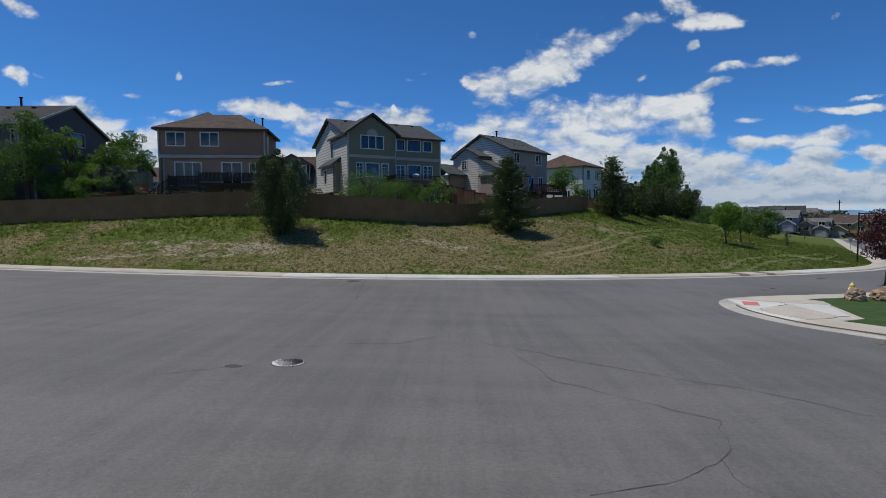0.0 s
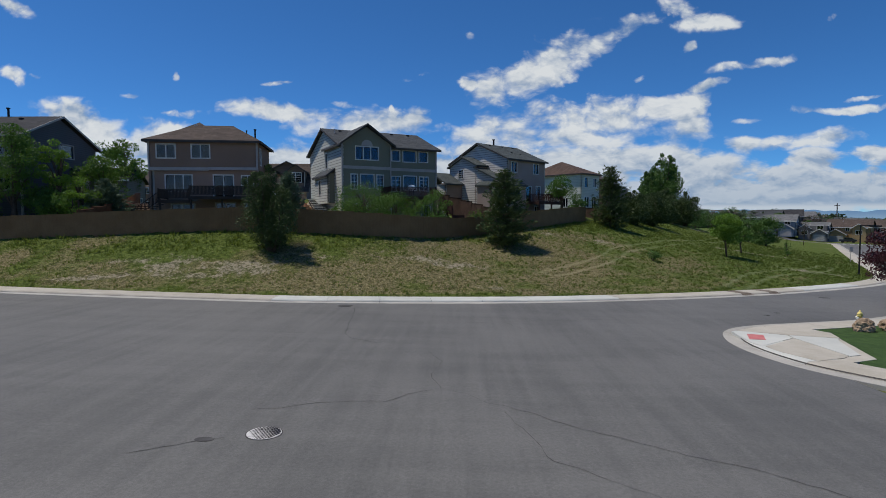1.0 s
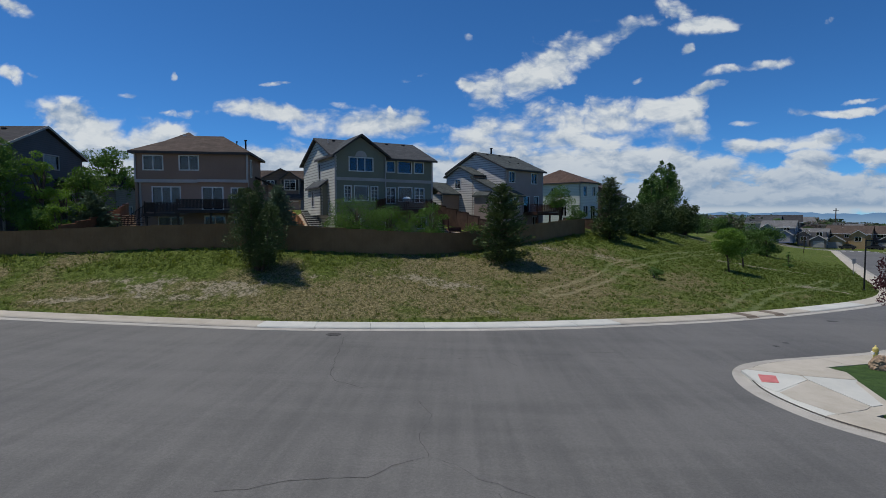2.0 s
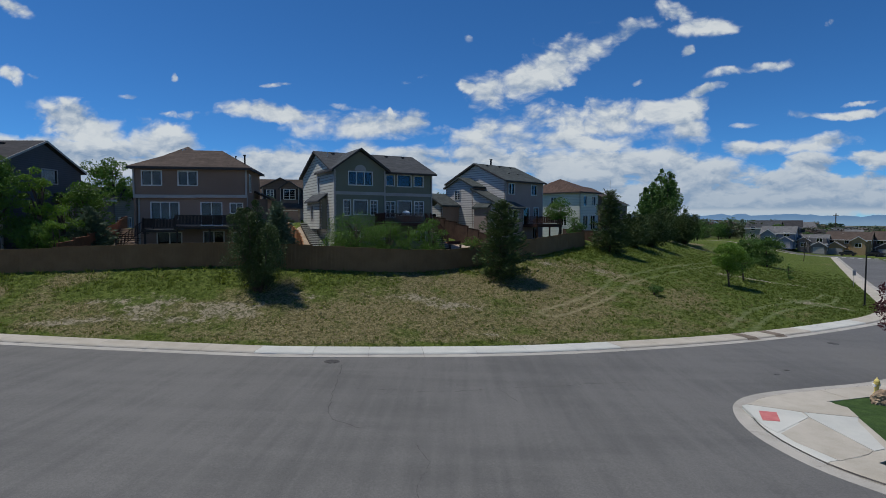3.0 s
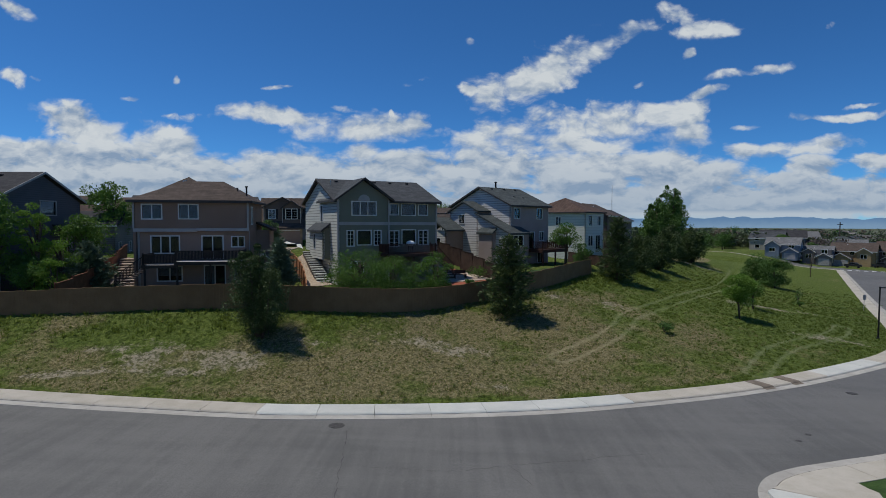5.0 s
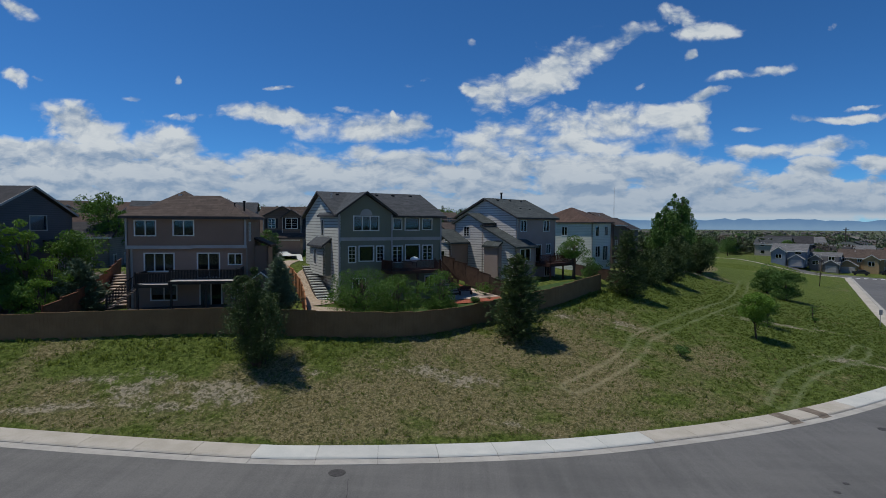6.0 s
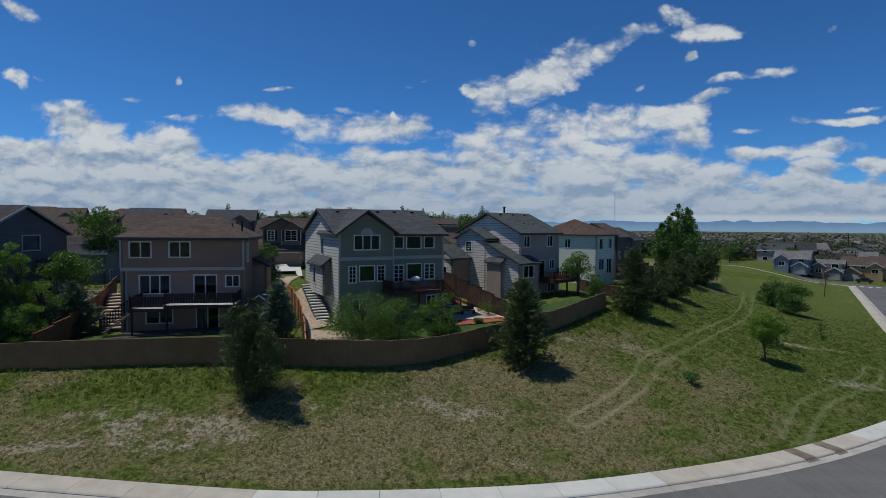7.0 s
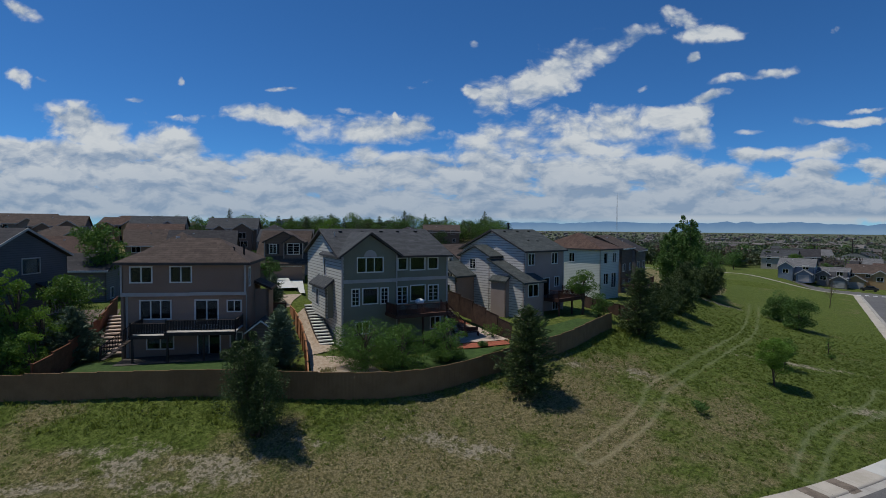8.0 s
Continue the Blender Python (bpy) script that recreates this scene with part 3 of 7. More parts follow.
def nearest(curve, x, y):
    """Distance to a curve (positive on its left), and the index of its nearest sample."""
    x, y = np.atleast_1d(np.asarray(x, float)), np.atleast_1d(np.asarray(y, float))
    dist, idx = np.empty(len(x)), np.empty(len(x), int)
    tang = np.gradient(curve[:, :2], axis=0)
    for i in range(0, len(x), 4000):
        dx = x[i:i + 4000, None] - curve[None, :, 0]
        dy = y[i:i + 4000, None] - curve[None, :, 1]
        d2 = dx * dx + dy * dy
        k = d2.argmin(1)
        r = np.arange(len(k))
        side = tang[k, 0] * dy[r, k] - tang[k, 1] * dx[r, k]
        dist[i:i + 4000], idx[i:i + 4000] = np.sqrt(d2[r, k]) * np.sign(side), k
    return dist, idx


def land(x, y):
    """Height of the ground, and how far each place lies from the pavement and from the crest."""
    x, y = np.atleast_1d(np.asarray(x, float)), np.atleast_1d(np.asarray(y, float))
    d1, k1 = nearest(KERB, x, y)
    d2, k2 = nearest(CREST, x, y)
    zr = road_z(x, y)
    zk = road_z(KERB[k1, 0], KERB[k1, 1]) + 0.13
    zc = CREST[k2, 2]
    a, b = np.abs(d1), np.abs(d2)
    a0 = np.maximum(d1, 0)
    t = a0 / (a0 + b + 1e-6)
    bank = zk + (zc - zk) * (0.75 * t + 0.25 * t ** 4) - 0.3 * smooth01(0.0, -0.3, d1)
    left = smooth01(48, 14, CREST[k2, 0])
    back = zc + left * (0.55 * smooth01(0.3, 3.0, b) + 2.6 * smooth01(14, 23, b) + 4.2 * smooth01(55, 115, b))
    back = back - (1 - left) * 2.0 * smooth01(10, 80, b)
    hill = smooth01(0.20, 0.04, x / np.maximum(y, 1.0)) * smooth01(100, 180, y)      # the ground climbs on behind the houses
    back = back * (1 - hill) + np.maximum(back, 11.8 * smooth01(105, 240, y)) * hill
    z = np.where(d2 > 0, back, np.where(d1 > -0.7, bank, zr - 0.14))
    z = np.where((d1 < -12.2) & (x > 20) & (y > 9), zr + 0.02, z)
    r = np.hypot(x, y)
    f = smooth01(260, 1500, r)
    z = z * (1 - f) - 17.0 * f
    return z, d1, d2, k2


def land_z(x, y):
    return float(land(x, y)[0][0])


def patches(x, y, size, seed):
    """Soft random patches of about that size over the plan, 0 to 1."""
    grid = np.random.RandomState(seed).uniform(0, 1, (128, 128))
    u, v = np.asarray(x) / size + 500.3, np.asarray(y) / size + 500.7
    i, j = np.floor(u).astype(int), np.floor(v).astype(int)
    f, g = u - i, v - j
    f, g = f * f * (3 - 2 * f), g * g * (3 - 2 * g)
    return ((grid[i % 128, j % 128] * (1 - f) + grid[(i + 1) % 128, j % 128] * f) * (1 - g)
            + (grid[i % 128, (j + 1) % 128] * (1 - f) + grid[(i + 1) % 128, (j + 1) % 128] * f) * g)


# wheel ruts across the bank
RUTS = [even(spline([(7.5, 41.0), (11.5, 45.4), (14.0, 48.8), (16.2, 52.9), (21.6, 59.3), (30.6, 70.8), (38, 81.0), (46, 95), (54, 110)], 20), 0.5),
        even(spline([(21.6, 41.6), (25.5, 46.5), (28.6, 49.6), (36.4, 55.7), (41, 61)], 20), 0.5)]
BARE = [(-19.6, 36.2, 3.2, 1.6), (-14.8, 36.0, 3.0, 1.3), (-22.3, 37.2, 2.2, 0.7), (-23.7, 34.2, 3.4, 0.7), (2.8, 35.2, 1.8, 0.5), (-9.6, 38.6, 2.4, 0.5), (-18.5, 34.6, 4.5, 0.8), (-1.0, 40.2, 4.0, 1.2), (9.2, 54.5, 2.2, 0.8),
        (37, 67, 9, 1.4), (35, 54, 5, 1.6), (15.0, 55, 3.0, 1.4), (42, 99, 6, 1.5)]


def cover(x, y, d1, d2):
    """Where the meadow is dry, where it is bare, and how far off it is."""
    a, b = np.abs(d1), np.abs(d2)
    big, mid, small = patches(x, y, 5.5, 1), patches(x, y, 2.1, 2), patches(x, y, 0.8, 3)
    mottle = 0.45 * (big - 0.5) + 0.40 * (mid - 0.5) + 0.25 * (small - 0.5)
    reach = b + 3.2 * (big - 0.5) + 1.8 * (mid - 0.5)
    lush = smooth01(4.6, 0.8, reach) * (0.40 + 0.60 * smooth01(-6, -12, x) + 0.40 * smooth01(10, 22, x))      # the green strip under the fence
    dry = 0.70 - 0.58 * np.clip(lush, 0, 1) - 0.34 * smooth01(0.9, 0.3, a + 0.8 * (mid - 0.5)) + mottle
    dry = dry - 0.26 * smooth01(14, 30, x) - 0.16 * smooth01(2, 12, x) * smooth01(7, 3, a) - 0.15 * smooth01(-9, 5, x) - 0.20 * smooth01(10, 22, x) * smooth01(2, 7, a)
    dry = np.where(d2 > 0, 0.2 + 0.45 * smooth01(85, 115, y), dry)
    bare = np.zeros_like(x)
    for bx, by, rx, ry in BARE:
        bare = np.maximum(bare, (0.84 if bx < -12 and by < 38 else 0.66) * np.exp(-((x - bx) / rx) ** 2 - ((y - by) / ry) ** 2))
    bare, rut_wear = bare * (0.45 + 0.9 * small), np.zeros_like(x)
    for rut in RUTS:
        d, _ = nearest(rut, x, y)
        w = np.exp(-((np.abs(d) - 0.75) / 0.17) ** 2)
        rut_wear = np.maximum(rut_wear, w * (0.6 + 0.5 * mid))
    far = smooth01(180, 420, np.hypot(x, y))
    return np.clip(dry, 0, 1), np.clip(bare, 0, 1), far, np.clip(rut_wear, 0, 1)


def lines(*spans):
    out = [np.arange(a, b, s) for a, b, s in spans]
    return np.concatenate(out + [[spans[-1][1]]])


gx = lines((-4900, -1000, 390), (-1000, -200, 50), (-200, -60, 7), (-60, -34, 1.5), (-34, 14, 0.22), (14, 62, 0.4), (62, 130, 1.5), (130, 300, 10), (300, 1000, 70), (1000, 4900, 390))
gy = lines((-4900, -1000, 390), (-1000, -100, 60), (-100, 28, 6), (28, 44, 0.22), (44, 108, 0.4), (108, 230, 2.0), (230, 400, 14), (400, 1200, 80), (1200, 4900, 370))
GX, GY = np.meshgrid(gx, gy)
X, Y = GX.ravel(), GY.ravel()
Z, D1, D2, _k = land(X, Y)
rough_ground = np.random.RandomState(3).normal(0, 1, len(X))
dry, bare, far, worn = cover(X, Y, D1, D2)
Z = Z + np.where((D1 > 0.6) & (np.hypot(X, Y) < 140), 0.020 + 0.045 * np.clip(dry * 0.6 + bare, 0, 1), 0) * rough_ground      # clods and tussocks
nx, ny = len(gx), len(gy)
ii = np.arange(nx * ny).reshape(ny, nx)
quads = np.stack([ii[:-1, :-1], ii[:-1, 1:], ii[1:, 1:], ii[1:, :-1]], axis=-1).reshape(-1, 4)
me = numpy_mesh("ground", np.stack([X, Y, Z], 1), quads, M_ground)
att = me.color_attributes.new("cover", "FLOAT_COLOR", "POINT")
att.data.foreach_set("color", np.stack([dry, bare, far, worn], 1).astype(np.float32).ravel())
me.shade_smooth()
tagged(new("ground", me), "sloping meadow of green and straw-coloured grass with bare soil", "ground", kind="structure")

# asphalt: one sheet under the roads
ax, ay = lines((-70, -10, 2.0), (-10, 30, 0.8), (30, 140, 1.6)), lines((-40, 50, 0.8), (50, 290, 1.6))
AX, AY = np.meshgrid(ax, ay)
x, y = AX.ravel(), AY.ravel()
d1, _k = nearest(KERB, x, y)
keep = ((d1 < -0.3) & (d1 > -12.4)) | ((d1 < -0.3) & (x < 13) & (y < 42)) | ((d1 < -0.3) & (x < 60) & (y < 9)) | ((d1 < -0.3) & (x < 19.5) & (y < 15))
az = road_z(x, y) + 0.012 * np.sin(x * 0.35 + 1) * np.sin(y * 0.28)
ii = np.arange(len(ax) * len(ay)).reshape(len(ay), len(ax))
quads = np.stack([ii[:-1, :-1], ii[:-1, 1:], ii[1:, 1:], ii[1:, :-1]], axis=-1).reshape(-1, 4)
keep &= ~((y > 163) & (x < 103) & (d1 < -2.3))
quads = quads[keep[quads].all(1)]
me = numpy_mesh("road", np.stack([x, y, az], 1), quads, M_asphalt)
me.shade_smooth()
tagged(new("road", me), "grey asphalt street junction with fine cracks", "road", kind="structure")


def along(curve, i, off):
    """The place off metres to the right of a curve's sample i."""
    a, b = curve[max(i - 1, 0)], curve[min(i + 1, len(curve) - 1)]
    t = np.array([b[0] - a[0], b[1] - a[1]])
    t = t / np.linalg.norm(t)
    return curve[i][0] + t[1] * off, curve[i][1] - t[0] * off


def kerb_piece(curve, i0, i1, profile, gap=0.02):
    """A stretch of pavement: a cross-section (offset, height over the road) carried from one sample to another."""
    b = Build()
    n = len(profile)
    for k, i in enumerate(range(i0, i1 + 1)):
        for off, h in profile:
            px, py = along(curve, i, off)
            b.v.append((px, py, float(road_z(px, py)) + h))
        if k:
            for q in range(n - 1):
                a = (k - 1) * n + q
                b.f.append((a, a + n, a + n + 1, a + 1))
    m = i1 - i0
    b.f.append(tuple(range(n - 1, -1, -1)))
    b.f.append(tuple(m * n + q for q in range(n)))
    if gap:
        c = Vector((sum(v[0] for v in b.v), sum(v[1] for v in b.v), sum(v[2] for v in b.v))) / len(b.v)
        L = (Vector(b.v[0]) - Vector(b.v[-n])).length
        s = 1 - gap / max(L, 0.1)
        d = (Vector(b.v[-n]) - Vector(b.v[0])).normalized()
        b.v = [tuple(Vector(v) + d * ((Vector(v) - c).dot(d) * (s - 1))) for v in b.v]
    return b


WALK = [(0.0, -0.15), (0.0, 0.135), (0.02, 0.15), (1.30, 0.13), (1.40, 0.10), (1.46, 0.045), (1.46, -0.15)]
PAN = [(1.495, -0.15), (1.495, 0.03), (1.6, 0.012), (2.02, 0.014), (2.06, 0.008), (2.06, -0.15)]
BED = [(-0.02, -0.3), (-0.02, 0.02), (1.5, 0.012), (2.0, -0.03), (2.0, -0.3)]
pavement = thing("pavement", Matrix(), "pale concrete pavement with rolled kerb and gutter along the meadow", "pavement", kind="structure")
part("bed", kerb_piece(KERB, 2, len(KERB) - 3, BED, 0), M_jointshade, pavement, "dark dirt-filled joints")
i = 2
while i + 6 < len(KERB) - 3:
    step = 6 if KERB[i][1] < 70 else 12
    if i + step > len(KERB) - 4:
        break
    x0 = KERB[i][0]
    newer = -11.2 < x0 < 8.6 or 26 < x0 < 31.5
    part("slab", kerb_piece(KERB, i, i + step, WALK), M_newcrete if newer else M_concrete, pavement)
    part("gutter", kerb_piece(KERB, i, i + step, PAN, 0.015), M_gutter, pavement)
    i += step

# ---- the corner pavement across the junction ----
ISLE = even(spline([(78, 96), (58, 64), (47.5, 50.5), (38, 40.6), (30, 34), (22.2, 28.85), (17.5, 26.9), (15.0, 25.95), (13.3, 25.0), (12.3, 23.95), (11.75, 22.9), (11.35, 21.6),
                    (11.2, 20.3), (11.3, 18.9), (11.65, 17.5), (12.4, 16.2), (14, 14.2), (17, 11), (21, 6)], 20), 0.5)


def flat_poly(pts, lift, down=0.12):
    b = Build()
    b.slab([(px, py, float(road_z(px, py)) + lift) for px, py in pts], (0, 0, -down))
    return b


corner = thing("corner_pavement", Matrix(), "concrete street corner with kerb ramp and gutter", "pavement", kind="structure")
IPAN = [(-0.55, -0.15), (-0.55, 0.03), (-0.42, 0.012), (-0.03, 0.014), (0.0, 0.008), (0.0, -0.15)]
IWALK = [(-2.05, -0.15), (-2.05, 0.125), (-0.72, 0.12), (-0.62, 0.09), (-0.57, 0.04), (-0.57, -0.15)]
part("bed", kerb_piece(ISLE, 2, len(ISLE) - 3, [(-2.0, -0.3), (-2.0, 0.0), (-0.6, 0.015), (-0.05, -0.02), (-0.05, -0.3)], 0), M_jointshade, corner)
i = 2
while i + 6 < len(ISLE) - 2:
    px, py = ISLE[i + 3][0], ISLE[i + 3][1]
    part("gutter", kerb_piece(ISLE, i, i + 6, IPAN, 0.015), M_gutter, corner)
    part("slab", kerb_piece(ISLE, i, i + 6, IWALK), M_newcrete if (px < 13.2 and 19 < py < 24.5) else M_concrete, corner)
    i += 6
for pts, mt in (([(14.0, 24.45), (15.33, 25.1), (16.3, 24.28), (16.66, 23.5), (16.25, 22.3), (14.35, 22.75), (12.6, 23.55)], M_concrete),
                ([(12.3, 23.3), (12.6, 23.5), (14.3, 22.7), (14.2, 22.1), (12.0, 20.3), (11.9, 21.0)], M_newcrete),
                ([(14.4, 22.7), (16.2, 22.25), (15.87, 21.84), (14.82, 19.12), (14.3, 18.9), (14.25, 22.1)], M_newcrete),
                ([(14.2, 22.0), (12.1, 20.25), (12.1, 19.5), (12.6, 18.0), (13.9, 18.6), (14.25, 18.9)], M_concrete)):
    part("pad", flat_poly(pts, 0.133), mt, corner)
part("pad", flat_poly([(13.0, 23.7), (16.4, 24.9), (16.6, 23.4), (15.0, 18.6), (13.0, 17.6), (12.2, 20.0)], 0.112, 0.15), M_concrete, corner)
part("tactile_pad", flat_poly([(12.63, 22.68), (13.24, 22.54), (12.78, 21.48), (12.17, 21.56)], 0.146), M_redpad, corner, "red tactile warning pad")
bend = [k for k in range(len(ISLE)) if ISLE[k][0] < 21 and 14.5 < ISLE[k][1] < 28.0]
part("silt", kerb_piece(ISLE, bend[0], bend[-1], [(-0.61, 0.0), (-0.61, 0.088), (-0.578, 0.056), (-0.578, 0.0)], 0), M_jointshade, corner, "dark silt along the ramp's foot")
inner = [along(ISLE, k, -2.0) for k in range(2, len(ISLE) - 2, 3)]
b = Build()
tri = [(16.3, 24.28), (16.66, 23.5), (15.87, 21.84), (14.82, 19.12), (14.25, 18.75)]
edge = [p for p in inner if p[0] > 16.8 and p[1] > 24] + tri + [p for p in inner if p[1] < 18.2] + [(40, 5), (95, 60), (90, 90)]
b.slab([(px, py, float(road_z(px, py)) + 0.10) for px, py in edge], (0, 0, -0.2))
tagged(part("lawn", b, M_lawn), "mown green lawn at the street corner", "lawn", kind="structure")

# ---- covers, cracks ----
def disc(b, cx, cy, r, lift, h=0.03, sides=28, squash=1.0):
    ring = [(cx + r * math.cos(2 * math.pi * k / sides), cy + squash * r * math.sin(2 * math.pi * k / sides)) for k in range(sides)]
    b.slab([(px, py, float(road_z(px, py)) + 0.012 * math.sin(px * 0.35 + 1) * math.sin(py * 0.28) + lift) for px, py in ring], (0, 0, -h))


def manhole(cx, cy, r, label, worn):
    z = float(road_z(cx, cy))
    top = thing("manhole", pose(0, 0, 0), label, "manhole cover")
    b = Build()
    disc(b, cx, cy, r * (1.07 if worn else 1.12), 0.006)
    part("frame", b, M_iron, top)
    b = Build()
    disc(b, cx, cy, r, 0.010)
    part("cover", b, M_cover if worn else M_iron, top, "pale worn cover" if worn else "")
    if worn:
        for k in range(-5, 6):
            y0 = k * r / 6.2
            w = math.sqrt(max(r * r * 0.86 - y0 * y0, 0.01))
            b = Build()
            m = pose(cx, cy, z, 0, 0, 62)
            b.box(-w, w, y0 - r * 0.035, y0 + r * 0.035, 0, 0.016, m)
            part("rib", b, M_iron, top, "dark slot rib")
    return top


manhole(-3.66, 10.50, 0.36, "worn grey ribbed manhole cover in the asphalt", True)
manhole(-5.85, 29.05, 0.36, "dark iron manhole cover beside the gutter", False)
manhole(25.9, 38.1, 0.30, "dark iron manhole cover on the curved street", False)
manhole(17.05, 29.15, 0.13, "small dark iron valve cover in the asphalt", False)
manhole(18.1, 30.1, 0.13, "small dark iron valve cover in the asphalt", False)


def crack(points, width, seed):
    rnd = random.Random(seed)
    c = even(np.array([(px, py, 0) for px, py in points], float), 0.22)
    jit = np.cumsum([rnd.gauss(0, 0.04) for _ in c])
    jit = jit - np.linspace(jit[0], jit[-1], len(jit))
    b = Build()
    for k in range(len(c)):
        w = width * (0.15 + 0.9 * rnd.random())
        for s in (-1, 1):
            px, py = along(c, k, s * w / 2 + jit[k])
            b.v.append((px, py, float(road_z(px, py)) + 0.012 * math.sin(px * 0.35 + 1) * math.sin(py * 0.28) + 0.006))
        if k:
            n = 2 * k
            b.f.append((n - 2, n - 1, n + 1, n))
    return tagged(part("crack", b, M_crack), "thin dark crack across the asphalt", "crack", "cracks in the asphalt")


for k, (pts, w) in enumerate([
        ([(-5.9, 9.3), (-4.9, 9.95), (-4.2, 10.3)], 0.03), ([(-4.49, 11.94), (-3.1, 12.55), (-1.3, 12.73), (-0.06, 14.1), (1.45, 12.75), (2.9, 11.5), (4.1, 10.65), (5.2, 9.65), (6.3, 9.0), (7.6, 7.9)], 0.028),
        ([(1.55, 12.3), (2.25, 9.6), (3.45, 8.6), (4.15, 7.9), (4.8, 7.5), (4.4, 6.8), (3.95, 5.95), (3.0, 5.25), (1.8, 4.65)], 0.025), ([(3.95, 5.95), (3.9, 5.1), (4.3, 4.2)], 0.02),
        ([(-5.2, 28.5), (-4.8, 26.6), (-4.35, 24.5), (-4.15, 22), (-3.8, 20.6), (-2.7, 19.7)], 0.05), ([(-3.7, 24.4), (0.2, 24.5), (2.5, 25.1), (5.2, 25.6), (8.9, 26.9)], 0.035), ([(2.5, 24.9), (3.2, 23.2)], 0.03),
        ([(-0.06, 14.1), (-0.4, 15.5), (-0.2, 17.0), (-0.6, 18.4)], 0.025)]):
    crack(pts, w, 40 + k)
b = Build()
disc(b, -4.75, 10.08, 0.2, 0.008, 0.02, 12, 0.6)
tagged(part("asphalt_patch", b, M_crack), "small dark asphalt patch beside the manhole", "patch")


# ---- houses ----
def wall(parent, p0, p1, z0, z1, mat, holes=(), gable=0.0, label="", peak=0.5, name="wall", thick=0.2):
    """An upright wall from p0 to p1 (outside on the right), with openings (from, to, sill, head) and a gable of that height."""
    L = math.hypot(p1[0] - p0[0], p1[1] - p0[1])
    m = pose(p0[0], p0[1], 0, 0, 0, math.degrees(math.atan2(p1[1] - p0[1], p1[0] - p0[0])))
    xs = sorted({0.0, L, *[h[0] for h in holes], *[h[1] for h in holes]})
    zs = sorted({z0, z1, *[h[2] for h in holes], *[h[3] for h in holes]})
    b = Build()
    for k in range(len(zs) - 1):
        run = None
        for i in range(len(xs) - 1):
            cx, cz = (xs[i] + xs[i + 1]) / 2, (zs[k] + zs[k + 1]) / 2
            solid = not any(h[0] < cx < h[1] and h[2] < cz < h[3] for h in holes)
            if solid and run is None:
                run = xs[i]
            if run is not None and (not solid or i == len(xs) - 2):
                b.box(run, xs[i + 1] if solid else xs[i], 0, thick, zs[k], zs[k + 1], m)
                run = None
    if gable:
        b.slab([m @ Vector(q) for q in ((0, 0, z1), (L, 0, z1), (L * peak, 0, z1 + gable))], m.to_3x3() @ Vector((0, thick, 0)))
    return part(name, b, mat, parent, label)


def window(parent, p0, p1, s0, s1, z0, z1, panes=2, mat=None, grid=False, name="window", blind=None):
    """A framed window set in an opening of the wall from p0 to p1."""
    mat = mat or M_white
    m = pose(p0[0], p0[1], 0, 0, 0, math.degrees(math.atan2(p1[1] - p0[1], p1[0] - p0[0])))
    w = 0.10
    b = Build()
    ring = [(s0 - w, z0 - w), (s1 + w, z0 - w), (s1 + w, z1 + w), (s0 - w, z1 + w), (s0, z0), (s1, z0), (s1, z1), (s0, z1)]
    for yy in (-0.045, 0.12):
        b.v += [tuple(m @ Vector((px, yy, pz))) for px, pz in ring]
    for k in range(4):
        j = (k + 1) % 4
        b.f += [(k, j, 4 + j, 4 + k), (8 + j, 8 + k, 12 + k, 12 + j), (j, k, 8 + k, 8 + j), (4 + k, 4 + j, 12 + j, 12 + k)]
    win = part(name, b, mat, parent)
    for k in range(1, panes):
        c = s0 + (s1 - s0) * k / panes
        b = Build()
        b.box(c - 0.04, c + 0.04, -0.01, 0.1, z0, z1, m)
        part("mullion", b, mat, win)
    if grid:
        bars = [(s0, s1, z0 + (z1 - z0) * k / 4 - 0.015, z0 + (z1 - z0) * k / 4 + 0.015) for k in (1, 2, 3)]
        bars.append(((s0 + s1) / 2 - 0.015, (s0 + s1) / 2 + 0.015, z0, z1))
        for q, (xa, xb, za, zb) in enumerate(bars):
            b = Build()
            b.box(xa, xb, 0.003 * (q == 3), 0.06, za, zb, m)
            part("glazing_bar", b, mat, win)
    for k in range(panes):
        a, c = s0 + (s1 - s0) * k / panes, s0 + (s1 - s0) * (k + 1) / panes
        b = Build()
        b.box(a + 0.01, c - 0.01, 0.07, 0.082, z0, z1, m)
        pane = part("pane", b, M_glass, win)
        pane.visible_shadow = False
    # added dark panel behind the glass, painting the room's darkness
    b = Build()
    b.box(s0 - 0.05, s1 + 0.05, 0.24, 0.26, z0 - 0.05, z1 + 0.05, m)
    part("room_dark_panel", b, M_roomdark, win)
    if blind:                                # a pale blind over part of the opening: (from, to, low, high)
        b = Build()
        b.box(blind[0], blind[1], 0.15, 0.17, blind[2], blind[3], m)
        part("blind", b, M_blind, win)
    return win


def wall_windows(parent, p0, p1, z0, z1, mat, wins, gable=0.0, trim=None, label="", peak=0.5):
    """A wall and its windows, each (from, to, sill, head, panes, grid)."""
    w = wall(parent, p0, p1, z0, z1, mat, [q[:4] for q in wins], gable, label, peak)
    for q in wins:
        window(parent, p0, p1, *q[:4], panes=q[4] if len(q) > 4 else 2, mat=trim, grid=len(q) > 5 and q[5], blind=q[6] if len(q) > 6 else None)
    return w


def boards(parent, name, items, mat, label=""):
    """Straight trim boards, one part each: (x0, x1, y0, y1, z0, z1)."""
    for it in items:
        b = Build()
        b.box(*it)
        part(name, b, mat, parent, label)


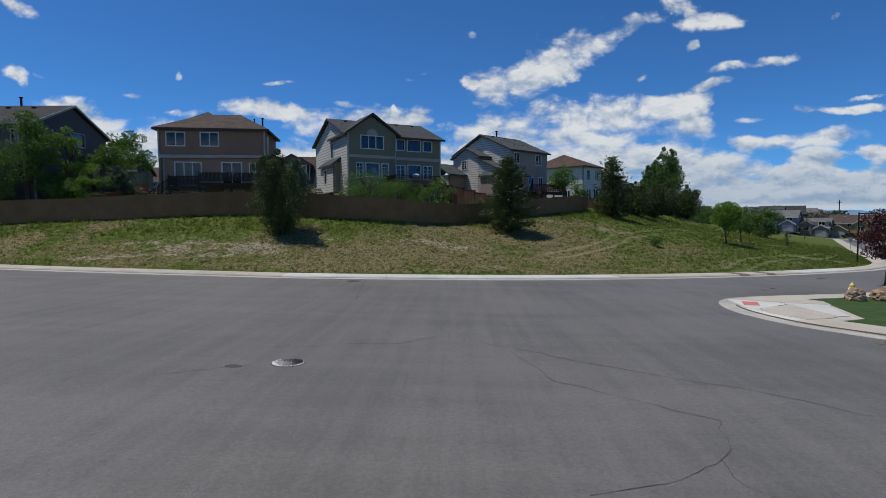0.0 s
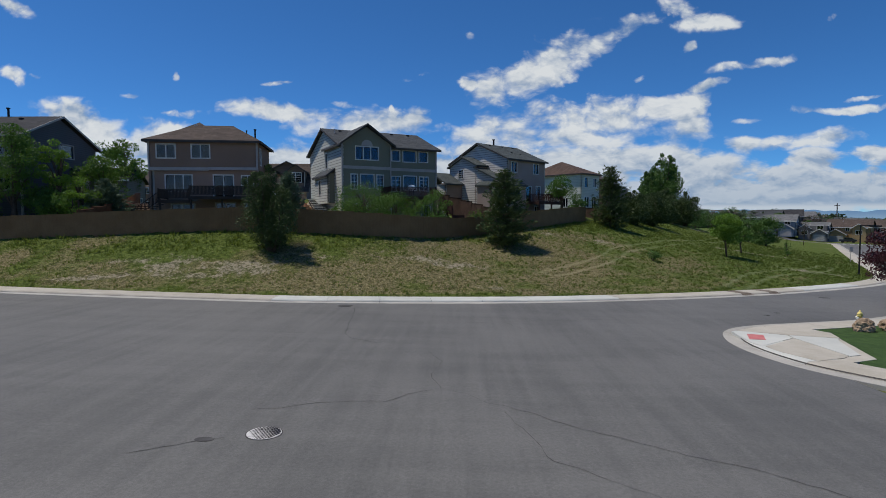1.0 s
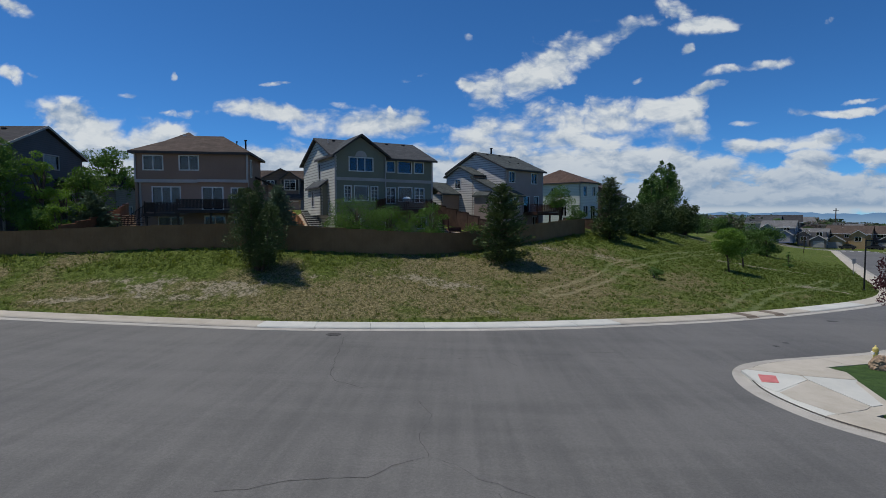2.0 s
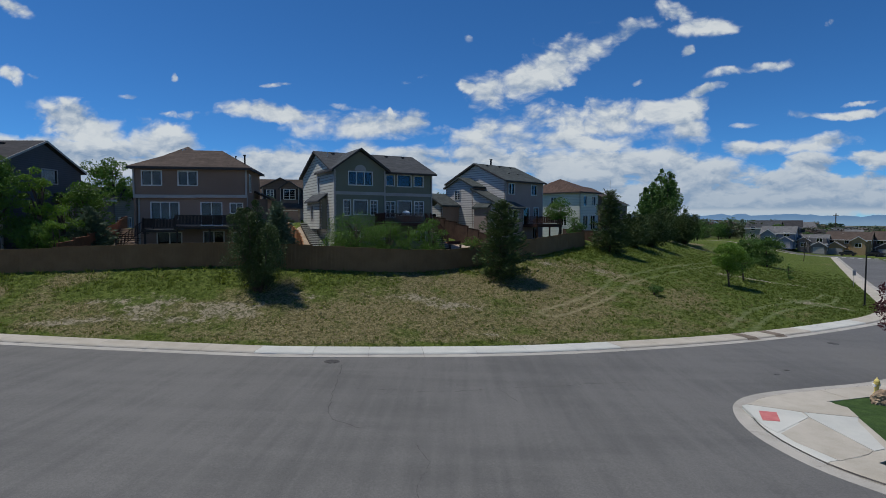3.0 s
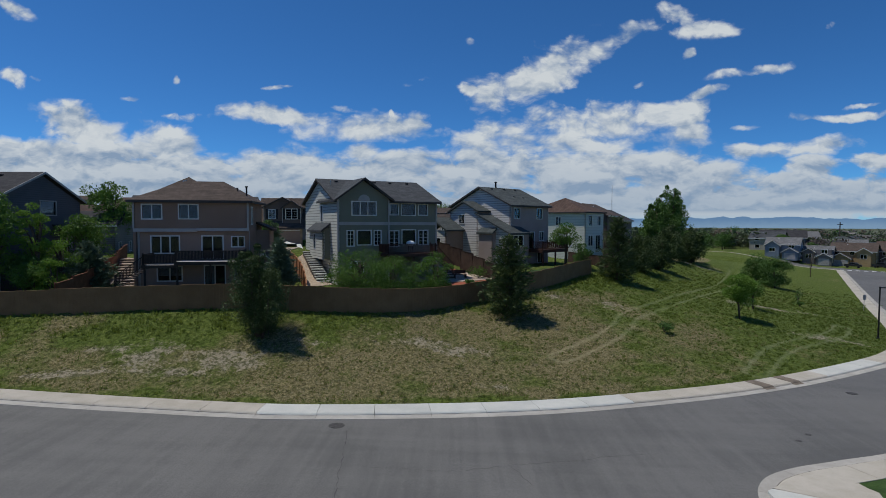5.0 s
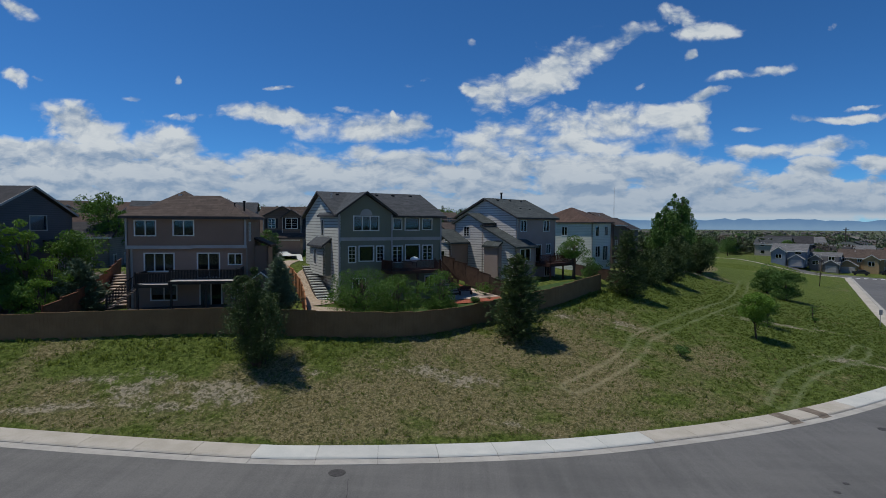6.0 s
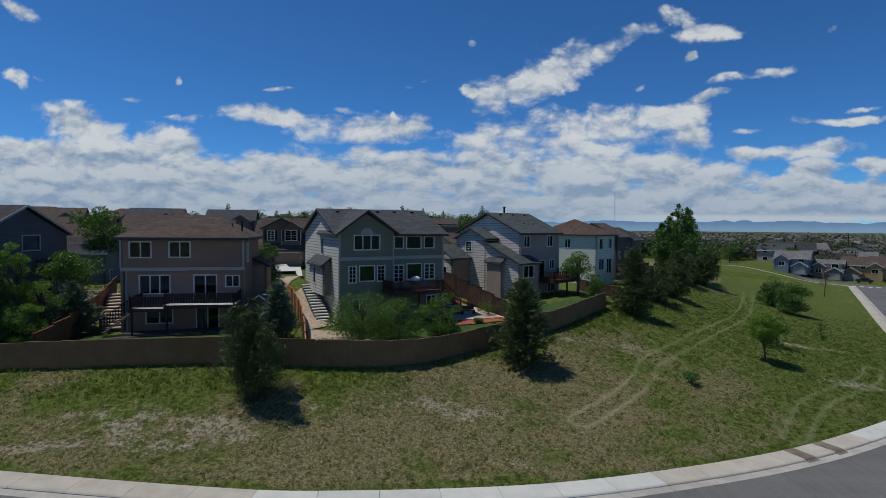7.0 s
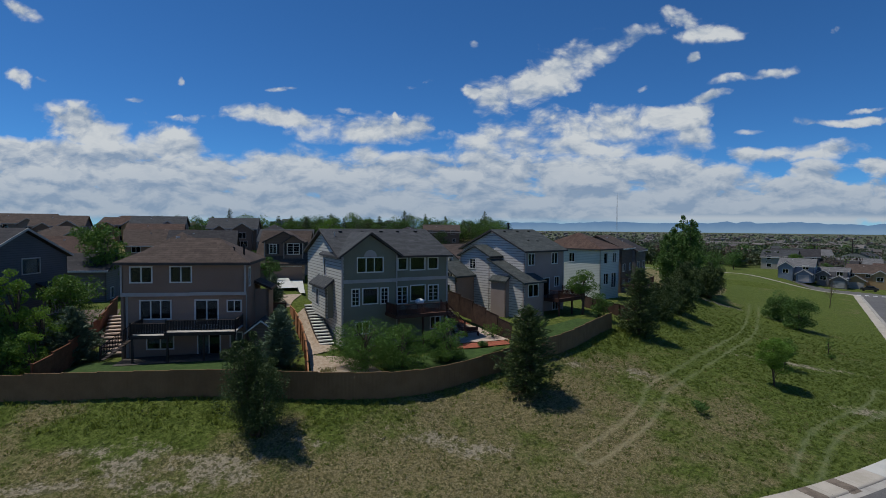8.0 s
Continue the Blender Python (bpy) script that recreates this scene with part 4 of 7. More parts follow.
def roof(parent, polys, mat, label="", thick=0.2, name="roof"):
    b = Build()
    for p in polys:
        b.slab(p, (0, 0, -thick))
    return part(name, b, mat, parent, label)


def gable_u(u0, u1, v0, v1, ze, zr):
    """Two slopes with the ridge along u."""
    c = (v0 + v1) / 2
    return [[(u0, v0, ze), (u1, v0, ze), (u1, c, zr), (u0, c, zr)], [(u1, v1, ze), (u0, v1, ze), (u0, c, zr), (u1, c, zr)]]


def gable_v(u0, u1, v0, v1, ze, zr):
    """Two slopes with the ridge along v."""
    c = (u0 + u1) / 2
    return [[(u0, v1, ze), (u0, v0, ze), (c, v0, zr), (c, v1, zr)], [(u1, v0, ze), (u1, v1, ze), (c, v1, zr), (c, v0, zr)]]


def hip(u0, u1, v0, v1, ze, zr, a, b):
    """A hipped roof with its ridge from u=a to u=b."""
    c = (v0 + v1) / 2
    return [[(u0, v0, ze), (u1, v0, ze), (b, c, zr), (a, c, zr)], [(u1, v1, ze), (u0, v1, ze), (a, c, zr), (b, c, zr)],
            [(u0, v1, ze), (u0, v0, ze), (a, c, zr)], [(u1, v0, ze), (u1, v1, ze), (b, c, zr)]]


def fascia(parent, runs, mat, h=0.2):
    """Boards under the roof's edge, one part each, from point to point."""
    for p, q in runs:
        p, q = Vector(p), Vector(q)
        b = Build()
        d = (q - p).normalized()
        n = d.cross(Vector((0, 0, 1))).normalized() * 0.025
        b.slab([p + n, q + n, q - n, p - n], (0, 0, -h))
        part("fascia", b, mat, parent)


def vents(parent, places, mat, size=0.22):
    for px, py, pz in places:
        b = Build()
        b.box(px - size, px + size, py - size, py + size, pz - 0.3, pz + 0.14)
        part("roof_vent", b, mat, parent)


def pipe(parent, px, py, z0, z1, r=0.06, mat=None):
    b = Build()
    b.tube([(px, py, z0), (px, py, z1 - 0.12), (px, py, z1 - 0.1), (px, py, z1)], [r, r, r * 1.7, r * 1.7], 8)
    part("vent_pipe", b, mat or M_black, parent)


def railing(parent, p, q, z, h=0.95, mat=None, step=0.14, z2=None, thick=0.02, foot=0.12):
    """A rail with balusters from p to q (plan) on a floor at z (z2 at its far end)."""
    mat = mat or M_deck
    z2 = z if z2 is None else z2
    P, Q = Vector((*p, z)), Vector((*q, z2))
    L = (Q - P).length
    d = (Q - P).normalized()
    n = d.cross(Vector((0, 0, 1))).normalized()
    for lift, w in ((h, 0.055), (foot, 0.03)):
        b = Build()
        a, c = P + Vector((0, 0, lift)), Q + Vector((0, 0, lift))
        b.slab([a + n * w, c + n * w, c - n * w, a - n * w], (0, 0, -0.05))
        part("rail", b, mat, parent)
    k = int(L / step)
    bar = Build()
    bar.box(-thick, thick, -0.02, 0.02, foot - 0.02, h - 0.02)
    bar = bar.mesh("baluster", mat)
    for i in range(1, k):
        c = P + (Q - P) * (i / k)
        part("baluster", bar, mat, parent).location = c
    for e in (P, Q):
        b = Build()
        b.box(e.x - 0.05, e.x + 0.05, e.y - 0.05, e.y + 0.05, e.z - 0.2, e.z + h + 0.08)
        part("newel", b, mat, parent)


# the taupe house with the dark balcony deck
h2 = thing("house", pose(-28.40, 49.45, 0, 0, 0, 10), "taupe two-storey house with brown hipped roof above a walkout basement", "house")
W, D = 9.75, 6.6
up = [(0.78, 2.36, 10.45, 11.65), (3.86, 5.42, 10.47, 11.67)]
wall_windows(h2, (0, 0), (W, 0), 9.3, 12.0, M_taupe, [(*q, 2) for q in up], trim=M_white)
wall_windows(h2, (W, 0), (W, D), 4.0, 12.0, M_taupe, [(1.3, 1.9, 10.0, 11.5, 1)], trim=M_white)
wall(h2, (W, D), (0, D), 4.0, 12.0, M_taupe)
wall(h2, (0, D), (0, 0), 4.0, 12.0, M_taupe)
low = [(1.12, 3.42, 7.4, 8.85, 3), (5.42, 7.15, 6.85, 8.85, 2), (7.98, 9.0, 7.95, 8.8, 2), (1.6, 3.6, 4.9, 6.1, 2, False, (1.6, 3.6, 5.3, 6.1)), (5.6, 7.3, 4.2, 6.2, 2, False, (5.6, 6.4, 4.2, 6.2)), (8.2, 9.1, 5.0, 6.1, 2, False, (8.2, 9.1, 5.0, 6.1))]
wall_windows(h2, (0.28, 0.3), (W - 0.1, 0.3), 3.9, 9.3, M_taupe2, low, trim=M_white)
boards(h2, "floor_band", [(0.0, 5.3, -0.05, 0.3, 9.27, 9.57), (5.3, W + 0.02, -0.12, 0.3, 9.33, 9.60)], M_trim, "pale trim band")
boards(h2, "corner_board", [(-0.03, 0.12, -0.04, 0.1, 9.57, 11.9), (W - 0.12, W + 0.03, -0.04, 0.1, 9.6, 11.9), (0.25, 0.42, 0.25, 0.4, 4.0, 9.27), (W - 0.2, W + 0.02, 0.25, 0.4, 4.0, 9.3)], M_trim)
roof(h2, hip(-0.4, W + 0.4, -0.4, D + 0.4, 12.08, 14.0, 3.4, 6.9) + [[(1.2, 2.0, 13.0), (5.6, 2.0, 13.0), (3.4, 4.5, 14.5)], [(5.6, 2.0, 13.0), (5.6, 7.0, 13.0), (3.4, 4.5, 14.5)], [(1.2, 7.0, 13.0), (1.2, 2.0, 13.0), (3.4, 4.5, 14.5)]],
     M_roofbrown, "brown shingle roof")
fascia(h2, [((-0.4, -0.41, 12.07), (W + 0.4, -0.41, 12.07)), ((W + 0.41, -0.4, 12.07), (W + 0.41, D + 0.4, 12.07))], M_fascia, 0.22)
vents(h2, [(3.3, 3.6, 13.98), (5.0, 2.3, 13.2), (7.3, 2.5, 13.3)], M_vent, 0.14)
pipe(h2, W - 0.5, 1.9, 12.3, 13.5, 0.08)
pipe(h2, W - 1.2, 1.4, 12.3, 13.3, 0.05)
wall(h2, (W, 3.9), (W + 1.2, 3.9), 4.0, 9.4, M_taupe2)
wall(h2, (W + 1.2, 3.9), (W + 1.2, 6.4), 4.0, 9.4, M_taupe2)
roof(h2, [[(W, 3.6, 10.2), (W + 1.5, 3.6, 9.5), (W + 1.5, 6.6, 9.5), (W, 6.6, 10.2)]], M_roofbrown, name="side_roof")

deck = thing("deck", pose(-28.40, 49.45, 0, 0, 0, 10), "dark stained balcony deck with railing on the taupe house", "deck")
for k in range(18):
    b = Build()
    b.box(4.2, W - 0.2, -2.6 + k * 0.16, -2.6 + k * 0.16 + 0.145, 6.72, 6.76)
    part("plank", b, M_plank, deck)
for k in range(12):
    b = Build()
    b.box(1.5, 4.18, -2.2 + k * 0.2, -2.2 + k * 0.2 + 0.18, 6.42, 6.46)
    part("plank", b, M_plank, deck)
boards(deck, "beam", [(4.2, W - 0.2, -2.66, -2.61, 6.5, 6.76), (1.5, 4.18, -2.26, -2.21, 6.2, 6.46), (1.44, 1.49, -2.2, 0.3, 6.2, 6.46)], M_deckdark)
boards(deck, "post", [(u, u + 0.14, v, v + 0.14, 4.0, 6.5) for u, v in ((1.6, -2.2), (4.3, -2.5), (7.0, -2.5), (W - 0.4, -2.5))], M_deckdark)
for p, q, z in (((4.3, -2.55), (W - 0.25, -2.55), 6.76), ((W - 0.25, -2.55), (W - 0.25, 0.2), 6.76), ((1.55, -2.15), (4.15, -2.15), 6.46), ((1.55, -2.15), (1.55, 0.2), 6.46)):
    railing(deck, p, q, z, mat=M_deckdark, step=0.115, thick=0.045, foot=0.2)
railing(deck, (-0.9, -1.6), (1.4, -1.6), 4.6, mat=M_deckdark, z2=6.3)
for k in range(9):
    b = Build()
    b.box(-0.9 + k * 0.26, -0.64 + k * 0.26, -1.6, -0.6, 4.45 + k * 0.2, 4.5 + k * 0.2)
    part("tread", b, M_deckdark, deck)

# the sage house with the arched window
h3 = thing("house", pose(-11.64, 55.45, 0, 0, 0, 30), "sage green two-storey house with grey gabled roof and arched window", "house")
W, D, g, s = 11.2, 12.4, 5.45, 0.5
zb = 10.05
wins = [(1.52, 3.98, 10.92, 12.2, 3), (1.0, 1.62, 7.85, 9.3, 1, True), (2.05, 3.45, 7.95, 9.32, 1), (3.85, 4.5, 7.9, 9.3, 1, True), (1.4, 2.6, 5.2, 6.2, 2)]
wall_windows(h3, (0, 0), (g, 0), 3.8, 12.55, M_sage, wins, gable=1.75, trim=M_white)
wins = [(0.35, 1.2, 11.0, 12.05, 1), (1.65, 3.15, 10.95, 12.1, 1), (3.6, 4.6, 11.0, 12.05, 1),
        (0.3, 1.25, 7.7, 9.25, 2, True), (1.7, 3.2, 7.9, 9.35, 1), (3.65, 4.65, 7.85, 9.3, 2, True), (3.9, 4.9, 5.0, 6.1, 2)]
wall_windows(h3, (g, s), (W, s), 3.8, 12.3, M_sage, wins, trim=M_white)
wall(h3, (g, 0), (g, s), 3.8, 12.4, M_sage)
wall(h3, (W, s), (W, D), 3.8, 12.4, M_sage, gable=2.3)
wall(h3, (W, D), (0, D), 3.8, 12.4, M_sage)
wall_windows(h3, (0, D), (0, 0), 4.0, 12.3, M_sagelit, [(6.6, 7.25, 10.3, 11.9, 1)], gable=2.4, trim=M_white, label="lap-sided gable wall, coloured pale for the sun on it")
R = 0.62                                    # the half-round light over the gable window
b = Build()
b.slab([(2.75 + R * math.cos(math.pi * k / 16), -0.05, 12.33 + R * math.sin(math.pi * k / 16)) for k in range(17)], (0, 0.045, 0))
part("arched_light", b, M_trim, h3, "half-round pale window head")
boards(h3, "floor_band", [(-0.02, g + 0.02, -0.05, 0.0, zb - 0.16, zb + 0.16), (g + 0.03, W + 0.03, s - 0.05, s, zb - 0.16, zb + 0.16)], M_trim, "pale trim band")
boards(h3, "corner_board", [(-0.03, 0.13, -0.03, 0.0, 4, 12.4), (-0.03, 0.0, 0.0, 0.15, 4, 12.4), (g - 0.1, g + 0.03, -0.03, 0.0, 4, 12.4), (W - 0.13, W + 0.03, s - 0.03, s, 4, 12.3)], M_trim)
main = gable_u(-0.34, W + 0.4, s - 0.45, D + 0.45, 12.36, 14.88)
cross = [[(-0.34, 6.4, 12.39), (-0.34, -0.4, 12.39), (g / 2, -0.4, 14.62), (g / 2, 6.4, 14.62)], [(g + 0.42, -0.4, 12.45), (g + 0.42, 6.4, 12.45), (g / 2, 6.4, 14.62), (g / 2, -0.4, 14.62)]]
roof(h3, main, M_roofgrey, "grey shingle roof")
roof(h3, cross, M_roofgrey, "grey shingle roof", name="cross_gable_roof")
fascia(h3, [((-0.36, -0.41, 12.39), (g / 2, -0.41, 14.63)), ((g / 2, -0.41, 14.63), (g + 0.44, -0.41, 12.45)), ((g + 0.4, s - 0.46, 12.36), (W + 0.4, s - 0.46, 12.36)),
            ((-0.35, 6.4, 14.88), (-0.35, D + 0.45, 12.36)), ((-0.35, s - 0.4, 12.36), (-0.35, 6.4, 14.88))], M_fascia)
vents(h3, [(1.6, 5.6, 14.5), (3.9, 5.6, 14.5), (6.0, 5.7, 14.55), (7.9, 5.7, 14.55), (10.0, 5.7, 14.55)], M_black, 0.16)
pipe(h3, 0.7, 4.6, 14.0, 14.6, 0.05, M_vent)
# bay on the lap-sided wall
wall(h3, (-0.75, 7.6), (-0.75, 2.6), 6.4, 9.4, M_sagelit, [(1.6, 2.4, 7.4, 8.9)])
window(h3, (-0.75, 7.6), (-0.75, 2.6), 1.6, 2.4, 7.4, 8.9, 1)
wall(h3, (-0.75, 2.6), (0, 2.6), 6.4, 9.6, M_sage)
roof(h3, [[(-1.0, 2.3, 9.35), (0.0, 2.3, 10.15), (0.0, 7.9, 10.15), (-1.0, 7.9, 9.35)]], M_roofgrey, name="bay_roof")

deck = thing("deck", pose(-11.64, 55.45, 0, 0, 0, 30), "red-brown timber deck on posts behind the sage house", "deck")
for k in range(16):
    b = Build()
    b.box(4.3, 9.6, -2.5 + k * 0.185, -2.5 + k * 0.185 + 0.17, 7.02, 7.06)
    part("plank", b, M_deck, deck)
boards(deck, "beam", [(4.3, 9.6, -2.56, -2.51, 6.75, 7.06), (4.24, 4.29, -2.5, 0, 6.75, 7.06), (9.61, 9.66, -2.5, 0.4, 6.75, 7.06)], M_deck)
boards(deck, "post", [(u, u + 0.16, -2.5, -2.34, 3.9, 6.75) for u in (4.5, 7.0, 9.3)], M_deck)
for p, q in (((4.35, -2.45), (9.55, -2.45)), ((4.35, -2.45), (4.35, -0.1))):
    railing(deck, p, q, 7.06, mat=M_deck, step=0.11)
railing(deck, (9.55, -2.45), (11.6, -2.45), 7.06, mat=M_deck, z2=5.0)
railing(deck, (9.55, -1.3), (11.6, -1.3), 7.06, mat=M_deck, z2=5.0)
for k in range(11):
    b = Build()
    b.box(9.65 + k * 0.2, 9.88 + k * 0.2, -2.4, -1.35, 6.88 - k * 0.19, 6.93 - k * 0.19)
    part("tread", b, M_deck, deck)
dish = thing("grill", pose(-11.64, 55.45, 0, 0, 0, 30) @ pose(7.3, -1.2, 7.06), "covered round white grill on the deck", "grill")
b = Build()
b.tube([(0, 0, 0.75), (0, 0, 0.85), (0, 0, 1.05), (0, 0, 1.2), (0, 0, 1.26)], [0.25, 0.42, 0.45, 0.28, 0.05], 14)
part("lid", b, M_grill, dish, smooth=True)
for k in range(3):
    b = Build()
    w = 2.1 * k
    b.tube([(0.3 * math.cos(w), 0.3 * math.sin(w), 0), (0.2 * math.cos(w), 0.2 * math.sin(w), 0.8)], [0.025, 0.025], 6)
    part("leg", b, M_black, dish)

# the grey house with lap-sided wings
h4 = thing("house", pose(6.65, 70.4, 0, 0, 0, 45), "grey lap-sided house with green-grey gabled roof and side wings", "house")
W, D = 7.8, 10.3
wins = [(0.7, 1.75, 10.75, 12.0, 2), (5.3, 6.4, 10.75, 12.0, 2), (0.6, 2.3, 7.5, 9.1, 2), (3.7, 4.8, 6.9, 8.95, 1), (5.9, 6.8, 7.9, 9.0, 2), (5.6, 6.7, 5.0, 6.3, 2)]
wall_windows(h4, (0, 0), (W, 0), 3.8, 12.35, M_lilac, wins, trim=M_white)
wall(h4, (W, 0), (W, D), 3.8, 12.35, M_lilac, gable=2.2)
wall(h4, (W, D), (0, D), 3.8, 12.35, M_lilac)
wall(h4, (0, D), (0, 0), 3.8, 12.35, M_lilaclit, gable=2.3, label="grey lap-sided gable wall, paled for the sun on it")
roof(h4, gable_u(-0.40, W + 0.35, -0.4, D + 0.4, 12.4, 14.9), M_roofgreen, "green-grey shingle roof")
fascia(h4, [((-0.41, -0.4, 12.4), (-0.41, D / 2, 14.9)), ((-0.41, D / 2, 14.9), (-0.41, D + 0.4, 12.4)), ((-0.35, -0.41, 12.4), (W + 0.35, -0.41, 12.4))], M_fascia)
vents(h4, [(1.5, 4.5, 14.6), (4.0, 4.5, 14.6), (6.3, 4.5, 14.6), (3.3, 2.2, 13.5), (4.9, 2.0, 13.4)], M_black, 0.12)
pipe(h4, 3.2, 5.3, 14.6, 15.7, 0.12)
boards(h4, "corner_board", [(-0.03, 0.12, -0.03, 0.0, 4, 12.3), (W - 0.12, W + 0.03, -0.03, 0.0, 4, 12.3)], M_trim)
# side wing with its own gable, and the long lean-to roof
wall_windows(h4, (-2.1, 8.6), (-2.1, 3.6), 4.0, 11.6, M_lilaclit, [(1.7, 2.6, 10.1, 11.2, 1, True)], gable=1.3, trim=M_white)
wall(h4, (-2.1, 3.6), (0, 3.6), 4.0, 11.6, M_lilac)
wall(h4, (0, 8.6), (-2.1, 8.6), 4.0, 11.6, M_lilac)
roof(h4, gable_u(-2.4, 0.1, 3.3, 8.9, 11.7, 13.0), M_roofgreen, name="wing_roof")
wall(h4, (-2.1, 3.6), (-2.1, -1.6), 4.0, 8.9, M_lilaclit)
b = Build()
b.slab([(-2.1, 3.6, 8.9), (-2.1, -1.6, 8.9), (-2.1, 3.6, 11.2)], (0.2, 0, 0))
part("lean_to_wall", b, M_lilaclit, h4)
wins = [(0.8, 2.6, 7.3, 8.6, 2)]
wall_windows(h4, (-2.1, -1.6), (1.6, -1.6), 4.0, 8.9, M_lilac, wins, trim=M_white)
wall(h4, (1.6, -1.6), (1.6, 0), 4.0, 8.9, M_lilac)
roof(h4, [[(-2.4, -1.9, 8.95), (1.8, -1.9, 8.95), (1.8, 0.05, 9.75), (0.05, 0.05, 9.85), (0.05, 3.9, 11.5), (-2.4, 3.9, 11.5)]], M_roofgreen, name="lean_to_roof")
wall(h4, (-2.7, 2.9), (-2.7, 0.6), 4.2, 9.0, M_lilac)
wall(h4, (-2.7, 0.6), (-2.1, 0.6), 4.2, 9.0, M_lilac)
roof(h4, [[(-2.9, 0.4, 9.0), (-2.0, 0.4, 9.6), (-2.0, 3.1, 9.6), (-2.9, 3.1, 9.0)]], M_roofgreen, name="bay_roof")
# garage towards the sage house
wall_windows(h4, (-5.2, 11.4), (-5.2, 6.2), 5.0, 9.2, M_lilaclit, [(3.4, 4.2, 7.2, 8.2, 1)], trim=M_white)
wall(h4, (-5.2, 6.2), (-2.1, 6.2), 4.5, 9.2, M_taupe2)
roof(h4, gable_u(-5.5, -1.8, 5.8, 11.8, 9.3, 10.9), M_roofgreen, name="garage_roof")

deck = thing("deck", pose(6.65, 70.4, 0, 0, 0, 45), "red-brown raised deck with railing behind the grey house", "deck")
for k in range(18):
    b = Build()
    b.box(2.2, 7.6, -3.3 + k * 0.185, -3.3 + k * 0.185 + 0.17, 6.86, 6.90)
    part("plank", b, M_deck, deck)
boards(deck, "beam", [(2.2, 7.6, -3.36, -3.31, 6.5, 6.9), (2.14, 2.19, -3.3, 0, 6.5, 6.9)], M_deck)
boards(deck, "post", [(u, u + 0.16, -3.3, -3.14, 3.9, 6.5) for u in (2.3, 4.9, 7.4)], M_deck)
for p, q in (((2.25, -3.25), (7.55, -3.25)), ((2.25, -3.25), (2.25, -1.7)), ((7.55, -3.25), (7.55, -0.1))):
    railing(deck, p, q, 6.9, mat=M_deck, step=0.12)

# the slate-blue house
h1 = thing("house", pose(-38.25, 46.7, 0, 0, 0, 2), "dark slate-blue gabled house among shrubs", "house")
W, D = 12.0, 10.6
wall_windows(h1, (-W, 0), (0, 0), 3.5, 12.1, M_slate, [(10.0, 11.2, 10.4, 11.6, 2), (6.5, 7.8, 10.4, 11.6, 2), (9.8, 11.0, 7.4, 8.8, 2)], trim=M_trim)
wall_windows(h1, (0, 0), (0, D), 3.5, 12.1, M_slate, [(5.0, 7.0, 10.8, 12.05, 1, False, (5.0, 7.0, 10.8, 12.05)), (7.9, 9.2, 6.9, 8.9, 2)], gable=2.35, trim=M_trim)
wall(h1, (0, D), (-W, D), 3.5, 12.1, M_slate)
wall(h1, (-W, D), (-W, 0), 3.5, 12.1, M_slate, gable=2.35)
roof(h1, gable_u(-W - 0.3, 0.35, -0.45, D + 0.45, 12.2, 14.76), M_roofdark, "charcoal shingle roof")
fascia(h1, [((0.36, -0.45, 12.2), (0.36, D / 2, 14.77)), ((0.36, D / 2, 14.77), (0.36, D + 0.45, 12.2)), ((-W, -0.46, 12.2), (0.35, -0.46, 12.2))], M_trim)
boards(h1, "corner_board", [(-0.12, 0.03, -0.03, 0.0, 4, 12.1), (0.0, 0.03, 0.0, 0.12, 4, 12.1)], M_trim)
vents(h1, [(-3.0, 4.3, 14.3), (-5.5, 4.3, 14.3)], M_black, 0.16)
pipe(h1, -5.0, 5.3, 14.5, 15.6, 0.1)
roof(h1, [[(0.0, 6.5, 9.9), (1.6, 6.5, 9.3), (1.6, 10.4, 9.3), (0.0, 10.4, 9.9)]], M_roofdark, name="porch_roof")
boards(h1, "porch_post", [(1.4, 1.55, 6.7, 6.85, 4, 9.2), (1.4, 1.55, 10.0, 10.15, 4, 9.2)], M_trim)

